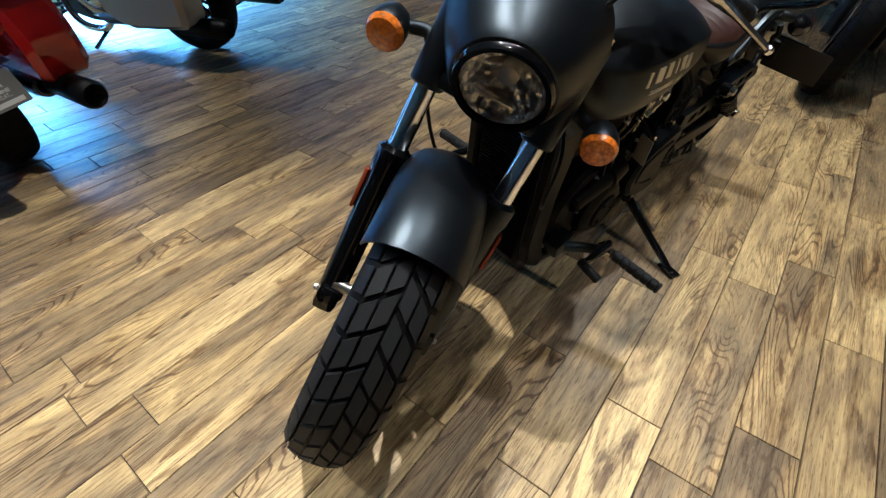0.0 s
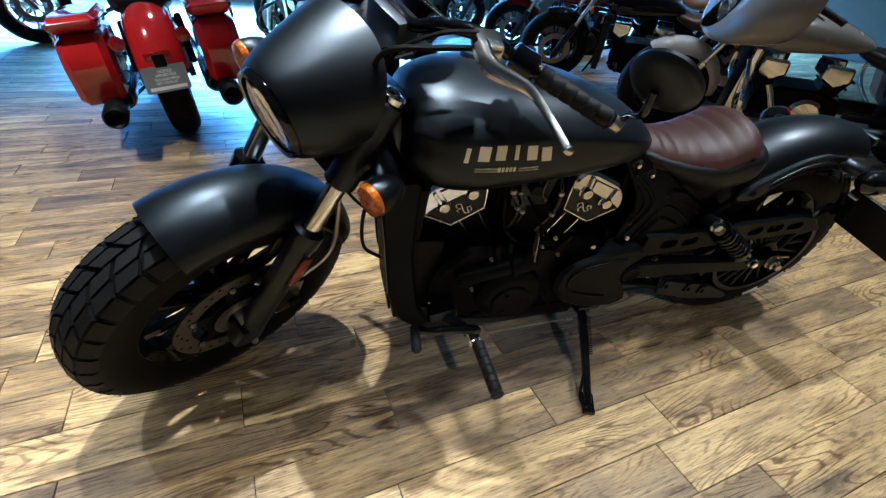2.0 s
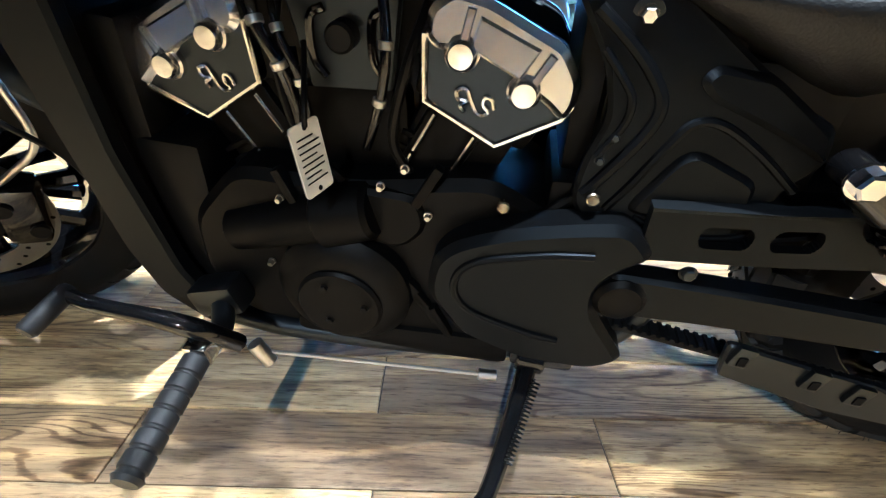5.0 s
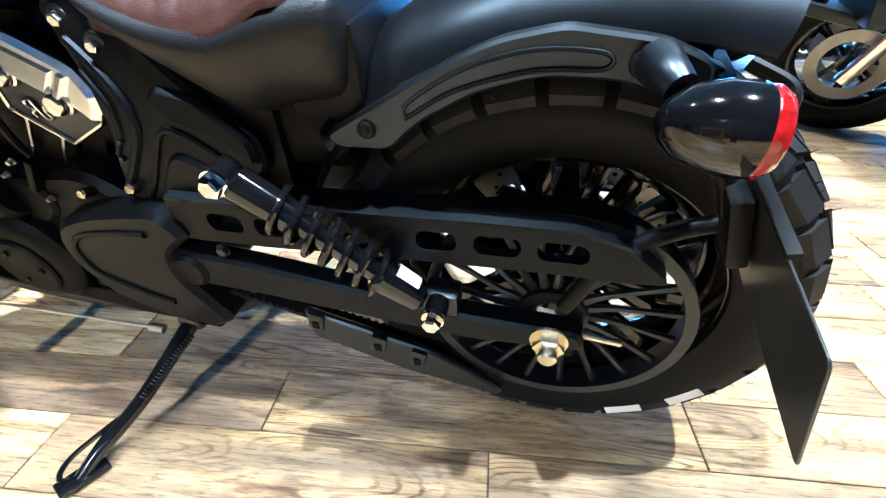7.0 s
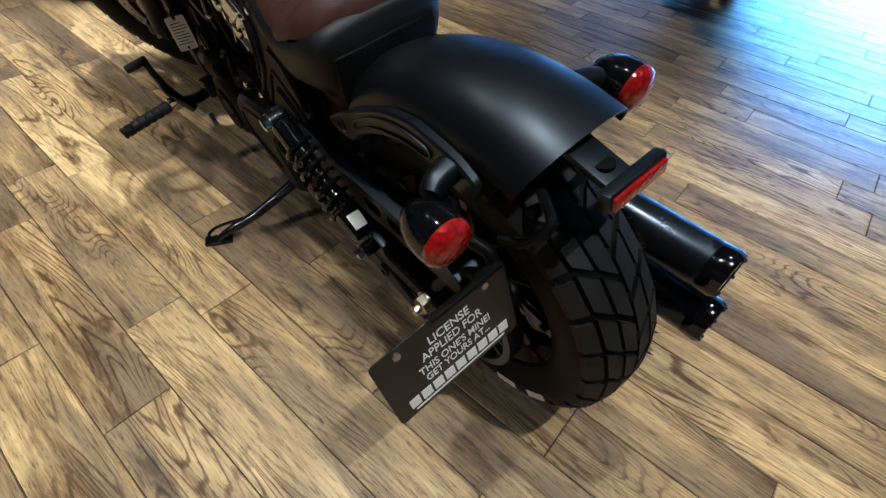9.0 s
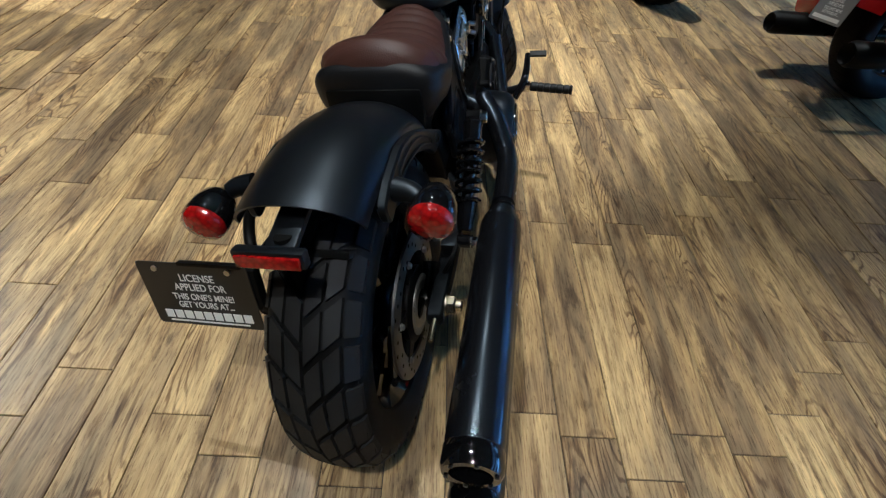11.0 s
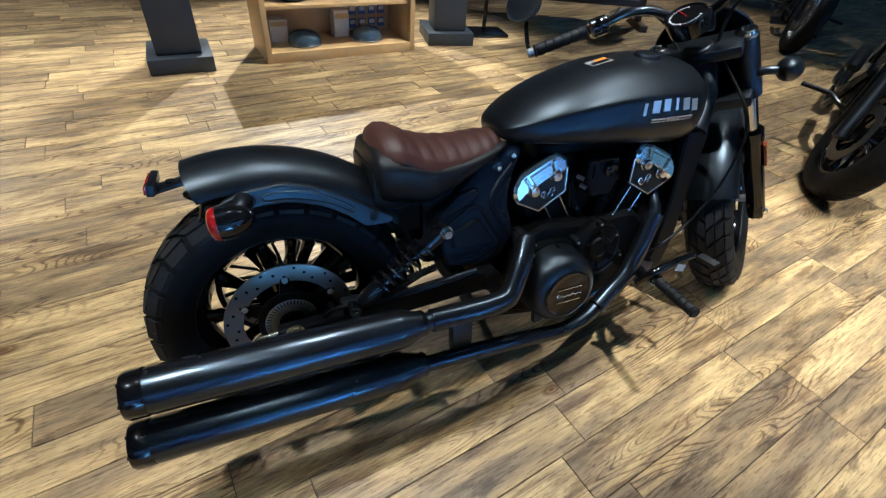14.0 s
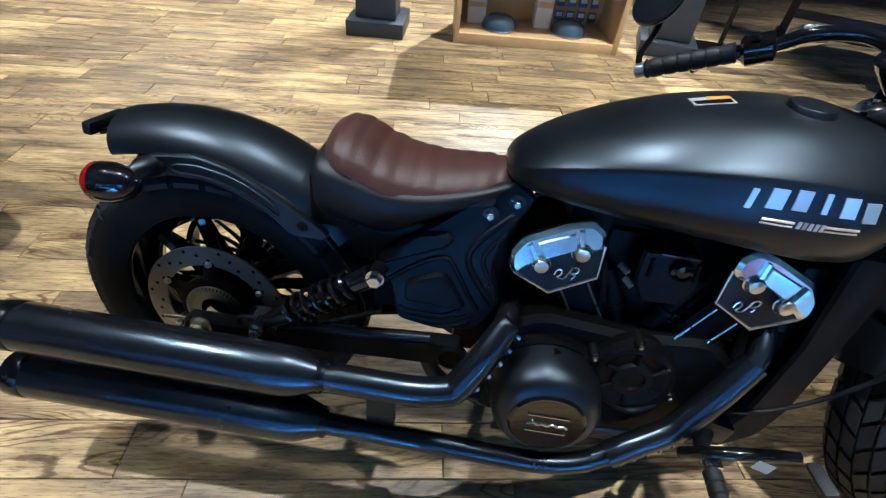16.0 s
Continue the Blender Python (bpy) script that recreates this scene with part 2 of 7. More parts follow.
    p1 = ramp(nt, [(0.34, (0.52, 0.46, 0.41)), (0.43, (1, 1, 1)), (0.62, (1.06, 1.045, 1.03))])
    L(pore, p1.inputs[0])
    c = mixc(nt, c, p1.outputs[0], 1.0, "MULTIPLY")
    gm = ramp(nt, [(0.56, (0, 0, 0)), (0.66, (0.45, 0.45, 0.45))])
    L(grey, gm.inputs[0])
    c = mixc(nt, c, mixc(nt, c, (0.66, 0.65, 0.66), 1.0, "MULTIPLY"), gm.outputs[0])
    # a few round knots
    kmap = node(nt, "ShaderNodeMapping", Scale=(2.6, 5.2, 1.0))
    L(off.outputs[0], kmap.inputs["Vector"])
    kn = node(nt, "ShaderNodeTexVoronoi", Scale=1.0, Randomness=1.0)
    L(kmap.outputs[0], kn.inputs["Vector"])
    k2 = ramp(nt, [(0.0, (0.12, 0.08, 0.06)), (0.045, (0.30, 0.22, 0.17)), (0.055, (0.75, 0.62, 0.50)), (0.075, (0.38, 0.30, 0.25)), (0.12, (1, 1, 1))])
    kd = math2("ADD", kn.outputs["Distance"], math2("MULTIPLY", wob, 0.05))
    L(math2("SUBTRACT", kd, 0.02), k2.inputs[0])
    sepk = nt.nodes.new("ShaderNodeSeparateColor")
    L(kn.outputs["Color"], sepk.inputs[0])
    c = mixc(nt, c, k2.outputs[0], math2("GREATER_THAN", sepk.outputs[0], 0.35), "MULTIPLY")
    L(c, b.inputs["Base Color"])
    rr = nt.nodes.new("ShaderNodeMapRange")
    rr.inputs[3].default_value, rr.inputs[4].default_value = rough + 0.12, rough - 0.06
    L(fine, rr.inputs[0])
    L(rr.outputs[0], b.inputs["Roughness"])
    b.inputs["Specular IOR Level"].default_value = 0.38
    bp = node(nt, "ShaderNodeBump", Strength=0.14, Distance=0.002)
    L(math2("ADD", fine, math2("MULTIPLY", streak, 0.6)), bp.inputs["Height"])
    L(bp.outputs[0], b.inputs["Normal"])
    return m


FLOORWOOD = wood("wood_look_floor_plank", 0.86)
GROUT = paint("dark_joint", (0.045, 0.034, 0.026), 0.8, 0, 300, 0.2, 0.05)
PLASTER = paint("painted_plaster_wall", (0.17, 0.155, 0.135), 0.85, 0, 220, 0.1, 0.1)
CEILM = paint("painted_ceiling", (0.07, 0.062, 0.054), 0.9, 0, 150, 0.15, 0.1)
OAK = paint("light_oak", (0.56, 0.36, 0.155), 0.42, 0, 60, 0.25, 0.06)


# ---- mesh helpers ----
def V(*a):
    return Vector(a)


def part(name, bm, mat, parent=None, label="", smooth=38, kind=""):
    me = bpy.data.meshes.new(name)
    bmesh.ops.recalc_face_normals(bm, faces=bm.faces)
    for f in bm.faces:
        f.smooth = True
    bm.to_mesh(me)
    bm.free()
    me.set_sharp_from_angle(angle=radians(smooth))
    me.materials.append(mat)
    ob = new(name, me)
    if parent:
        ob.parent = parent
    return tagged(ob, label, kind=kind)


def empty(name, m, label, category, group=""):
    ob = new(name)
    ob.matrix_world = m
    return tagged(ob, label, category, group)


def box(bm, c, s, m=None, bevel=0.0):
    r = bmesh.ops.create_cube(bm, size=1)
    vs = r["verts"]
    bmesh.ops.scale(bm, vec=s, verts=vs)
    if bevel:
        es = list({e for v in vs for e in v.link_edges})
        g = bmesh.ops.bevel(bm, geom=es, offset=bevel, segments=2, affect="EDGES", profile=0.6)
        vs = list({v for f in g["faces"] for v in f.verts} | {v for v in vs if v.is_valid})
    t = Matrix.Translation(c) @ (m if m else Matrix())
    bmesh.ops.transform(bm, matrix=t, verts=vs)
    return bm


def basis(d, up=(0, 0, 1)):
    """Rotation whose z is along d."""
    z = Vector(d).normalized()
    u = Vector(up)
    if abs(z.dot(u)) > 0.98:
        u = Vector((1, 0, 0))
    x = u.cross(z).normalized()
    y = z.cross(x)
    return Matrix((x, y, z)).transposed().to_4x4()


def skin(bm, rings, closed=True, caps=True, loop=False):
    """Faces between rings of equally many points."""
    rows = [[bm.verts.new(p) for p in r] for r in rings]
    n = len(rows[0])
    pairs = list(zip(rows, rows[1:])) + ([(rows[-1], rows[0])] if loop else [])
    for a, b in pairs:
        for i in range(n if closed else n - 1):
            j = (i + 1) % n
            bm.faces.new((a[i], a[j], b[j], b[i]))
    if caps and closed and not loop:
        bm.faces.new(rows[0][::-1])
        bm.faces.new(rows[-1])
    return bm


def lathe(bm, profile, origin, axis, seg=32, loop=False, caps=True, arc=None):
    """Turns (along, radius) pairs about the axis."""
    m = Matrix.Translation(origin) @ basis(axis)
    full = arc is None
    k = seg if full else seg + 1
    rings = []
    for a, r in profile:
        ring = []
        for i in range(k):
            t = 2 * math.pi * i / seg if full else arc[0] + (arc[1] - arc[0]) * i / seg
            ring.append(m @ V(r * math.cos(t), r * math.sin(t), a))
        rings.append(ring)
    return skin(bm, rings, full, caps and full, loop)


def cyl(bm, a, b, r, r2=None, seg=16, bevel=0.0):
    a, b = Vector(a), Vector(b)
    h = (b - a).length
    r2 = r if r2 is None else r2
    if bevel:
        prof = [(0, r - bevel), (bevel, r), (h - bevel, r2), (h, r2 - bevel)]
    else:
        prof = [(0, r), (h, r2)]
    return lathe(bm, prof, a, b - a, seg)


def spline(pts, n=8):
    """Points on a smooth curve through pts."""
    p = [Vector(q) for q in pts]
    p = [p[0] * 2 - p[1]] + p + [p[-1] * 2 - p[-2]]
    out = []
    for i in range(1, len(p) - 2):
        for k in range(n):
            t = k / n
            a, b, c, d = p[i - 1:i + 3]
            out.append(0.5 * (2 * b + (c - a) * t + (2 * a - 5 * b + 4 * c - d) * t * t + (3 * b - a - 3 * c + d) * t ** 3))
    out.append(p[-2].copy())
    return out


def tube(bm, pts, r, seg=12, n=8, flat=None):
    """A tube along a smooth curve; r is one radius or one for each given point."""
    c = spline(pts, n) if n > 1 else [Vector(q) for q in pts]
    rs = [r] * len(c) if isinstance(r, (int, float)) else [float(np.interp(i / (len(c) - 1) * (len(r) - 1), range(len(r)), r)) for i in range(len(c))]
    d0 = (c[1] - c[0]).normalized()
    u = d0.orthogonal().normalized() if flat is None else Vector(flat[0]).normalized()
    rings = []
    for i, q in enumerate(c):
        d = (c[min(i + 1, len(c) - 1)] - c[max(i - 1, 0)]).normalized()
        u = (u - d * u.dot(d)).normalized()
        w = d.cross(u)
        k = 1 if flat is None else flat[1]
        rings.append([q + rs[i] * (math.cos(a) * u + k * math.sin(a) * w) for a in (2 * math.pi * j / seg for j in range(seg))])
    return skin(bm, rings)


def plate(bm, outline, thick, place, bevel=0.0):
    """A flat outline of (u, v) pairs given a thickness; place(u, v, w) gives the point, w from 0 to thick."""
    n = len(outline)
    cx, cy = sum(p[0] for p in outline) / n, sum(p[1] for p in outline) / n

    def inner(k):
        out = []
        for i, (x, y) in enumerate(outline):
            (ax, ay), (bx, by) = outline[i - 1], outline[(i + 1) % n]
            d1, d2 = V(x - ax, y - ay).normalized(), V(bx - x, by - y).normalized()
            nrm = V(-(d1.y + d2.y), d1.x + d2.x)
            nrm = nrm.normalized() if nrm.length > 1e-6 else V(cx - x, cy - y).normalized()
            area2 = sum(outline[j - 1][0] * outline[j][1] - outline[j][0] * outline[j - 1][1] for j in range(n))
            s = 1 if area2 > 0 else -1
            out.append((x + nrm.x * k * s, y + nrm.y * k * s))
        return out
    if bevel:
        o2 = inner(bevel)
        rings = [[place(u, v, 0) for u, v in o2], [place(u, v, min(bevel, thick * 0.3)) for u, v in outline],
                 [place(u, v, thick - min(bevel, thick * 0.4)) for u, v in outline], [place(u, v, thick) for u, v in o2]]
    else:
        rings = [[place(u, v, 0) for u, v in outline], [place(u, v, thick) for u, v in outline]]
    skin(bm, rings)
    return bm


def rounded(outline, r=0.01, n=3):
    """Rounds the corners of a polygon."""
    out = []
    m = len(outline)
    for i, p in enumerate(outline):
        p = V(*p)
        a, b = V(*outline[i - 1]), V(*outline[(i + 1) % m])
        ra = min(r, (a - p).length * 0.45)
        rb = min(r, (b - p).length * 0.45)
        s, e = p + (a - p).normalized() * ra, p + (b - p).normalized() * rb
        for k in range(n + 1):
            t = k / n
            q = s * (1 - t) ** 2 + p * 2 * t * (1 - t) + e * t * t
            out.append((q.x, q.y))
    return out


def bolt(bm, c, axis, r, h, seg=6):
    """A bolt head: a washer, a six-sided head and its chamfer."""
    c, a = Vector(c), Vector(axis).normalized()
    cyl(bm, c, c + a * h * 0.25, r * 1.25, seg=14)
    lathe(bm, [(0, r), (h * 0.8, r), (h, r * 0.8)], c + a * h * 0.25, a, seg)
    return bm


def moved(bm, m):
    bmesh.ops.transform(bm, matrix=m, verts=bm.verts)
    return bm


B = bmesh.new
# ---- setting ----
X0, X1, Y0, Y1, HT = ROOM
b_ = box(B(), ((X0 + X1) / 2, (Y0 + Y1) / 2, -0.06), (X1 - X0 + 0.4, Y1 - Y0 + 0.4, 0.11))
FLOOR = tagged(part("floor", b_, GROUT), "wood-look plank floor with weathered brown boards and knots", "floor", kind="structure")
b_ = box(B(), ((X0 + X1) / 2, (Y0 + Y1) / 2, HT + 0.1), (X1 - X0 + 0.4, Y1 - Y0 + 0.4, 0.2))
tagged(part("ceiling", b_, CEILM), "dark painted showroom ceiling", "ceiling", kind="structure")
for nm, c, s in (("wall_west", (X0 - 0.1, (Y0 + Y1) / 2, HT / 2), (0.2, Y1 - Y0, HT)), ("wall_east", (X1 + 0.1, (Y0 + Y1) / 2, HT / 2), (0.2, Y1 - Y0, HT)),
                 ("wall_north", ((X0 + X1) / 2, Y1 + 0.1, HT / 2), (X1 - X0 + 0.4, 0.2, HT))):
    tagged(part(nm, box(B(), c, s), PLASTER), "plain brown painted showroom wall", "wall", kind="structure")
# window wall: sill, head and mullions round tall panes
# head set low to limit blue fill; unseen high strip added for highlights
HEAD, HIGH_STRIP = 1.85, (3.1, 3.7)
b_ = B()
box(b_, ((X0 + X1) / 2, Y0 - 0.1, 0.125), (X1 - X0 + 0.4, 0.2, 0.25))
for z0, z1 in ((HEAD, HIGH_STRIP[0]), (HIGH_STRIP[1], HT)):
    box(b_, ((X0 + X1) / 2, Y0 - 0.1, (z0 + z1) / 2), (X1 - X0 + 0.4, 0.2, z1 - z0))
tagged(part("wall_south", b_, PLASTER), "plain brown wall round a long row of showroom windows", "wall", kind="structure")
GLASS, nt_, bs_ = material("window_glass")
bs_.inputs["Transmission Weight"].default_value, bs_.inputs["Roughness"].default_value, bs_.inputs["IOR"].default_value = 1.0, 0.0, 1.1
ALU = paint("dark_aluminium_frame", (0.05, 0.05, 0.055), 0.4, 0.6)
nw, wh = 7, HEAD - 0.25
for i in range(nw):
    w = (X1 - X0 + 0.4) / nw
    xa = X0 - 0.2 + i * w
    win = empty("window_%d" % (i + 1), pose(xa + w / 2, Y0 - 0.1, 0.25), "tall showroom window full of bluish daylight", "window")
    tagged(win, kind="structure")
    f = B()
    for c, s in (((-w / 2 + 0.04, 0, wh / 2), (0.08, 0.14, wh)), ((w / 2 - 0.04, 0, wh / 2), (0.08, 0.14, wh)), ((0, 0, 0.04), (w - 0.16, 0.14, 0.08)), ((0, 0, wh - 0.04), (w - 0.16, 0.14, 0.08))):
        box(f, c, s)
    part("window_frame", f, ALU, win)
    # added strip of panes, unseen, that puts highlights on the mudguards
    za, zb = HIGH_STRIP[0] - 0.25, HIGH_STRIP[1] - 0.25
    f = B()
    for c, s in (((-w / 2 + 0.04, 0, (za + zb) / 2), (0.08, 0.14, zb - za)), ((w / 2 - 0.04, 0, (za + zb) / 2), (0.08, 0.14, zb - za)), ((0, 0, za + 0.02), (w - 0.16, 0.14, 0.04)), ((0, 0, zb - 0.02), (w - 0.16, 0.14, 0.04))):
        box(f, c, s)
    part("added_strip_frame", f, ALU, win)
    part("added_strip_pane", box(B(), (0, 0, (za + zb) / 2), (w - 0.16, 0.012, zb - za - 0.08)), GLASS, win).visible_shadow = False
    p = part("pane", box(B(), (0, 0, wh / 2), (w - 0.16, 0.012, wh - 0.16)), GLASS, win)
    p.visible_shadow = False
GLOW, nt_, bs_ = material("daylight_outside")
bs_.inputs["Base Color"].default_value = (0, 0, 0, 1)
bs_.inputs["Emission Color"].default_value = (0.19, 0.48, 1.0, 1)
bs_.inputs["Emission Strength"].default_value = 6.2
tagged(part("backdrop", box(B(), (1.5, Y0 - 1.2, 2.8), (24, 0.05, 7.0)), GLOW), "bright bluish daylight outside the windows", "backdrop", kind="structure")

# ---- the motorcycle on show ----
# bike coordinates: x ahead from the rear axle, y to its left, z up from the tyre's foot
LEAN = Matrix.Rotation(radians(-1.7), 4, "Z") @ Matrix.Rotation(radians(-9.9), 4, "X") @ Matrix.Translation((0, -0.0137, 0.002))
STEM, STEMDIR = V(1.685, 0, 0), V(-0.485, 0, 0.875)
STEER = Matrix.Translation(STEM) @ Matrix.Rotation(radians(36), 4, STEMDIR) @ Matrix.Translation(-STEM)
BARS = Matrix.Translation(STEM) @ Matrix.Rotation(radians(31), 4, STEMDIR) @ Matrix.Translation(-STEM)      # the bars are turned a little back in their clamps
FRONT_AXLE = V(1.577, 0, 0.313)
REAR_AXLE = V(0, 0, 0.312)


def tyre_section(R, W, rim):
    """Half profile of a tyre: (sideways, radius) from the bead over the crown."""
    h = R - rim
    side = [(-0.40 * W, rim), (-0.47 * W, rim + 0.18 * h), (-0.5 * W, rim + 0.45 * h), (-0.485 * W, rim + 0.66 * h), (-0.42 * W, rim + 0.84 * h),
            (-0.30 * W, rim + 0.945 * h), (-0.15 * W, rim + 0.99 * h), (0, R)]
    return side + [(-a, r) for a, r in side[-2::-1]]


def crown(R, W, rim, s):
    """Radius of the tyre's crown at the sideways place s."""
    prof = tyre_section(R, W, rim)
    return float(np.interp(s, [p[0] for p in prof[2:-2]], [p[1] for p in prof[2:-2]]))


def tread(bm, c, R, W, rim, rows):
    """Raised chevron blocks with open grooves between them, turned about the axle along y."""
    step = 2 * math.pi / rows
    lift = 0.0095
    # columns: sideways from, to; slant of the block along the wheel; turn of the row
    cols = [(0.018, 0.165, -0.34, 0.0), (0.200, 0.340, -0.30, -0.36), (0.375, 0.475, 0.02, -0.62)]
    for side in (1, -1):
        for k in range(rows):
            base = k * step + (0.5 * step if side < 0 else 0)
            for a, b, slant, turn in cols:
                ring = []
                for w, sw in ((0, 0), (1, 0), (1, 1), (0, 1)):
                    for top in (0, 1):
                        inset = 0.006 * top
                        s = (a + (b - a) * w) * W * side
                        t = base + (turn + slant * w + (0.80 - inset) * sw) * step + 0.012 * step
                        r = crown(R - lift, W, rim, s) + lift * top - (0.004 if not top else 0)
                        ring.append(c + V(r * math.cos(t), s, r * math.sin(t)))
                lo = [bm.verts.new(p) for p in ring[0::2]]
                hi = [bm.verts.new(p) for p in ring[1::2]]
                bm.faces.new(hi)
                for i in range(4):
                    bm.faces.new((lo[i], lo[(i + 1) % 4], hi[(i + 1) % 4], hi[i]))
    return bm


def hairs(bm, c, R, W, rim, n, rng):
    """Moulding hairs of a new tyre."""
    for i in range(n):
        t = rng.uniform(0, 2 * math.pi)
        s = rng.choice((-0.36, 0.36, -0.46, 0.46, 0.2, -0.2)) * W
        r = crown(R, W, rim, s)
        d = V(math.cos(t), s / W * 1.2, math.sin(t)).normalized()
        p = c + V(r * math.cos(t), s, r * math.sin(t))
        cyl(bm, p, p + d * rng.uniform(0.004, 0.009), 0.0005, seg=3)
    return bm


def wheel(parent, name, c, R, W, rim, rows, m=None, spokes=10, label="gloss black cast alloy wheel"):
    """rim mesh with tyre, tread and hub as pieces of it."""
    m = m if m else Matrix()
    b = B()
    w = 0.36 * W
    lathe(b, [(-w, rim + 0.012), (-w, rim - 0.004), (-w + 0.012, rim - 0.014), (-0.3 * w, rim - 0.032), (0.3 * w, rim - 0.032), (w - 0.012, rim - 0.014), (w, rim - 0.004), (w, rim + 0.012),
              (w * 0.6, rim + 0.004), (-w * 0.6, rim + 0.004)], c, (0, 1, 0), 72, loop=True)
    lathe(b, [(-0.055, 0.03), (-0.055, 0.045), (-0.03, 0.052), (0.03, 0.052), (0.055, 0.045), (0.055, 0.03)], c, (0, 1, 0), 32)
    ob = part(name, moved(b, m), GLOSS, parent, label)
    for k in range(spokes):
        for side in (-1, 1):
            t = 2 * math.pi * k / spokes
            t2 = t + side * 0.10
            a = c + V(0.045 * math.cos(t), side * 0.014, 0.045 * math.sin(t))
            e = c + V((rim - 0.024) * math.cos(t2), side * 0.018, (rim - 0.024) * math.sin(t2))
            mid = (a + e) / 2 + V(0, side * 0.004, 0)
            part("spoke", moved(tube(B(), [a, mid, e], [0.017, 0.0125, 0.016], 8, 4), m), GLOSS, ob)
    b = B()
    lathe(b, [(a, r - (0.008 if abs(a) < 0.49 * W and r > rim + 0.6 * (R - rim) else 0)) for a, r in tyre_section(R, W, rim)] + [(0.3 * W, rim - 0.006), (-0.3 * W, rim - 0.006)], c, (0, 1, 0), 96, loop=True)
    part("tyre", moved(b, m), RUBBER, ob, "black rubber tyre")
    part("tread", moved(tread(B(), c, R, W, rim, rows), m), TREAD, ob, "chunky chevron tread blocks", kind="stuff")
    part("moulding_hairs", moved(hairs(B(), c, R, W, rim, 260, random.Random(3)), m), TREAD, ob, "fine moulding hairs of a new tyre", kind="stuff")
    return ob


def brake_disc(parent, c, y, r0, r1, m, hub=0.062):
    """A drilled disc with its carrier, bolts and slotted sensor ring."""
    side = 1 if y > 0 else -1
    b = B()
    p = c + V(0, y, 0)
    lathe(b, [(-0.0025, r0), (-0.0025, r1), (0.0025, r1), (0.0025, r0)], p, (0, 1, 0), 72, loop=True)
    disc = part("brake_disc", moved(b, m), DISC, parent, "drilled steel brake disc")
    b = B()
    # dark discs paint the shade of drilled holes; the disc is solid
    for k in range(36):
        t = 2 * math.pi * k / 36
        r = r0 + (r1 - r0) * (0.3, 0.55, 0.8)[k % 3]
        q = p + V(r * math.cos(t), 0, r * math.sin(t))
        cyl(b, q - V(0, 0.0029, 0), q + V(0, 0.0029, 0), 0.0038, seg=8)
    part("dark_hole_discs", moved(b, m), DARK, disc, "small dark discs in place of drilled holes", kind="stuff")
    b = B()
    arms = []
    for k in range(6):
        t = 2 * math.pi * (k + 0.5) / 6
        d, n = V(math.cos(t), 0, math.sin(t)), V(-math.sin(t), 0, math.cos(t))
        arms.append(B())
        skin(arms[-1], [[p + d * (r0 - 0.038) + n * w * a + V(0, h, 0) for w, h in ((-1, -0.004), (1, -0.004), (1, 0.004), (-1, 0.004))] for a, d in ((0.018, d * 1.0), )] +
             [[p + d * (r0 + 0.008) + n * w * 0.010 + V(0, h, 0) for w, h in ((-1, -0.004), (1, -0.004), (1, 0.004), (-1, 0.004))]])
    lathe(b, [(-0.005, 0.04), (-0.005, r0 - 0.03), (0.005, r0 - 0.03), (0.005, 0.04)], p, (0, 1, 0), 40, loop=True)
    part("disc_carrier", moved(b, m), CRINKLE, disc)
    for b in arms:
        part("carrier_arm", moved(b, m), CRINKLE, disc)
    for k in range(6):
        t = 2 * math.pi * (k + 0.5) / 6
        q = p + V((r0 + 0.004) * math.cos(t), side * 0.004, (r0 + 0.004) * math.sin(t))
        part("disc_bolt", moved(bolt(B(), q, (0, side, 0), 0.006, 0.005), m), STEEL, disc)
    b = B()
    q = p + V(0, side * 0.012, 0)
    for k in range(44):
        t = 2 * math.pi * k / 44
        d, n = V(math.cos(t), 0, math.sin(t)), V(-math.sin(t), 0, math.cos(t))
        skin(b, [[q + d * r + n * w * r * 0.040 + V(0, h, 0) for w, h in ((-1, -0.001), (1, -0.001), (1, 0.001), (-1, 0.001))] for r in (hub * 0.76, hub * 0.97)])
    lathe(b, [(-0.001, hub * 0.96), (-0.001, hub), (0.001, hub), (0.001, hub * 0.96)], q, (0, 1, 0), 44, loop=True)
    lathe(b, [(-0.001, hub * 0.5), (-0.001, hub * 0.78), (0.001, hub * 0.78), (0.001, hub * 0.5)], q, (0, 1, 0), 44, loop=True)
    part("sensor_ring", moved(b, m), STEEL, disc, "slotted sensor ring")
    return disc


def fender(bm, c, R, hw, drop, a0, a1, thick=0.0035, nu=28, nv=18, tail=0.0, lip=0.0):
    """A domed mudguard: an arc about the axle, rounded across."""
    rings = []
    for sgn in (0, 1):
        grid = []
        for i in range(nu + 1):
            t = radians(a0 + (a1 - a0) * i / nu)
            u = i / nu
            row = []
            for j in range(nv + 1):
                s = -1 + 2 * j / nv
                k = abs(s)
                y = hw * math.sin(s * math.pi / 2 * 0.96)
                r = R - drop * (1 - math.cos(k * math.pi / 2 * 0.98)) - thick * sgn + tail * u ** 3
                row.append(c + V(r * math.cos(t), y * (1 - 0.03 * sgn), r * math.sin(t)))
            grid.append(row)
        rings.append(grid)
    loops = [rings[0][i] + rings[1][i][::-1] for i in range(nu + 1)]
    return skin(bm, loops)


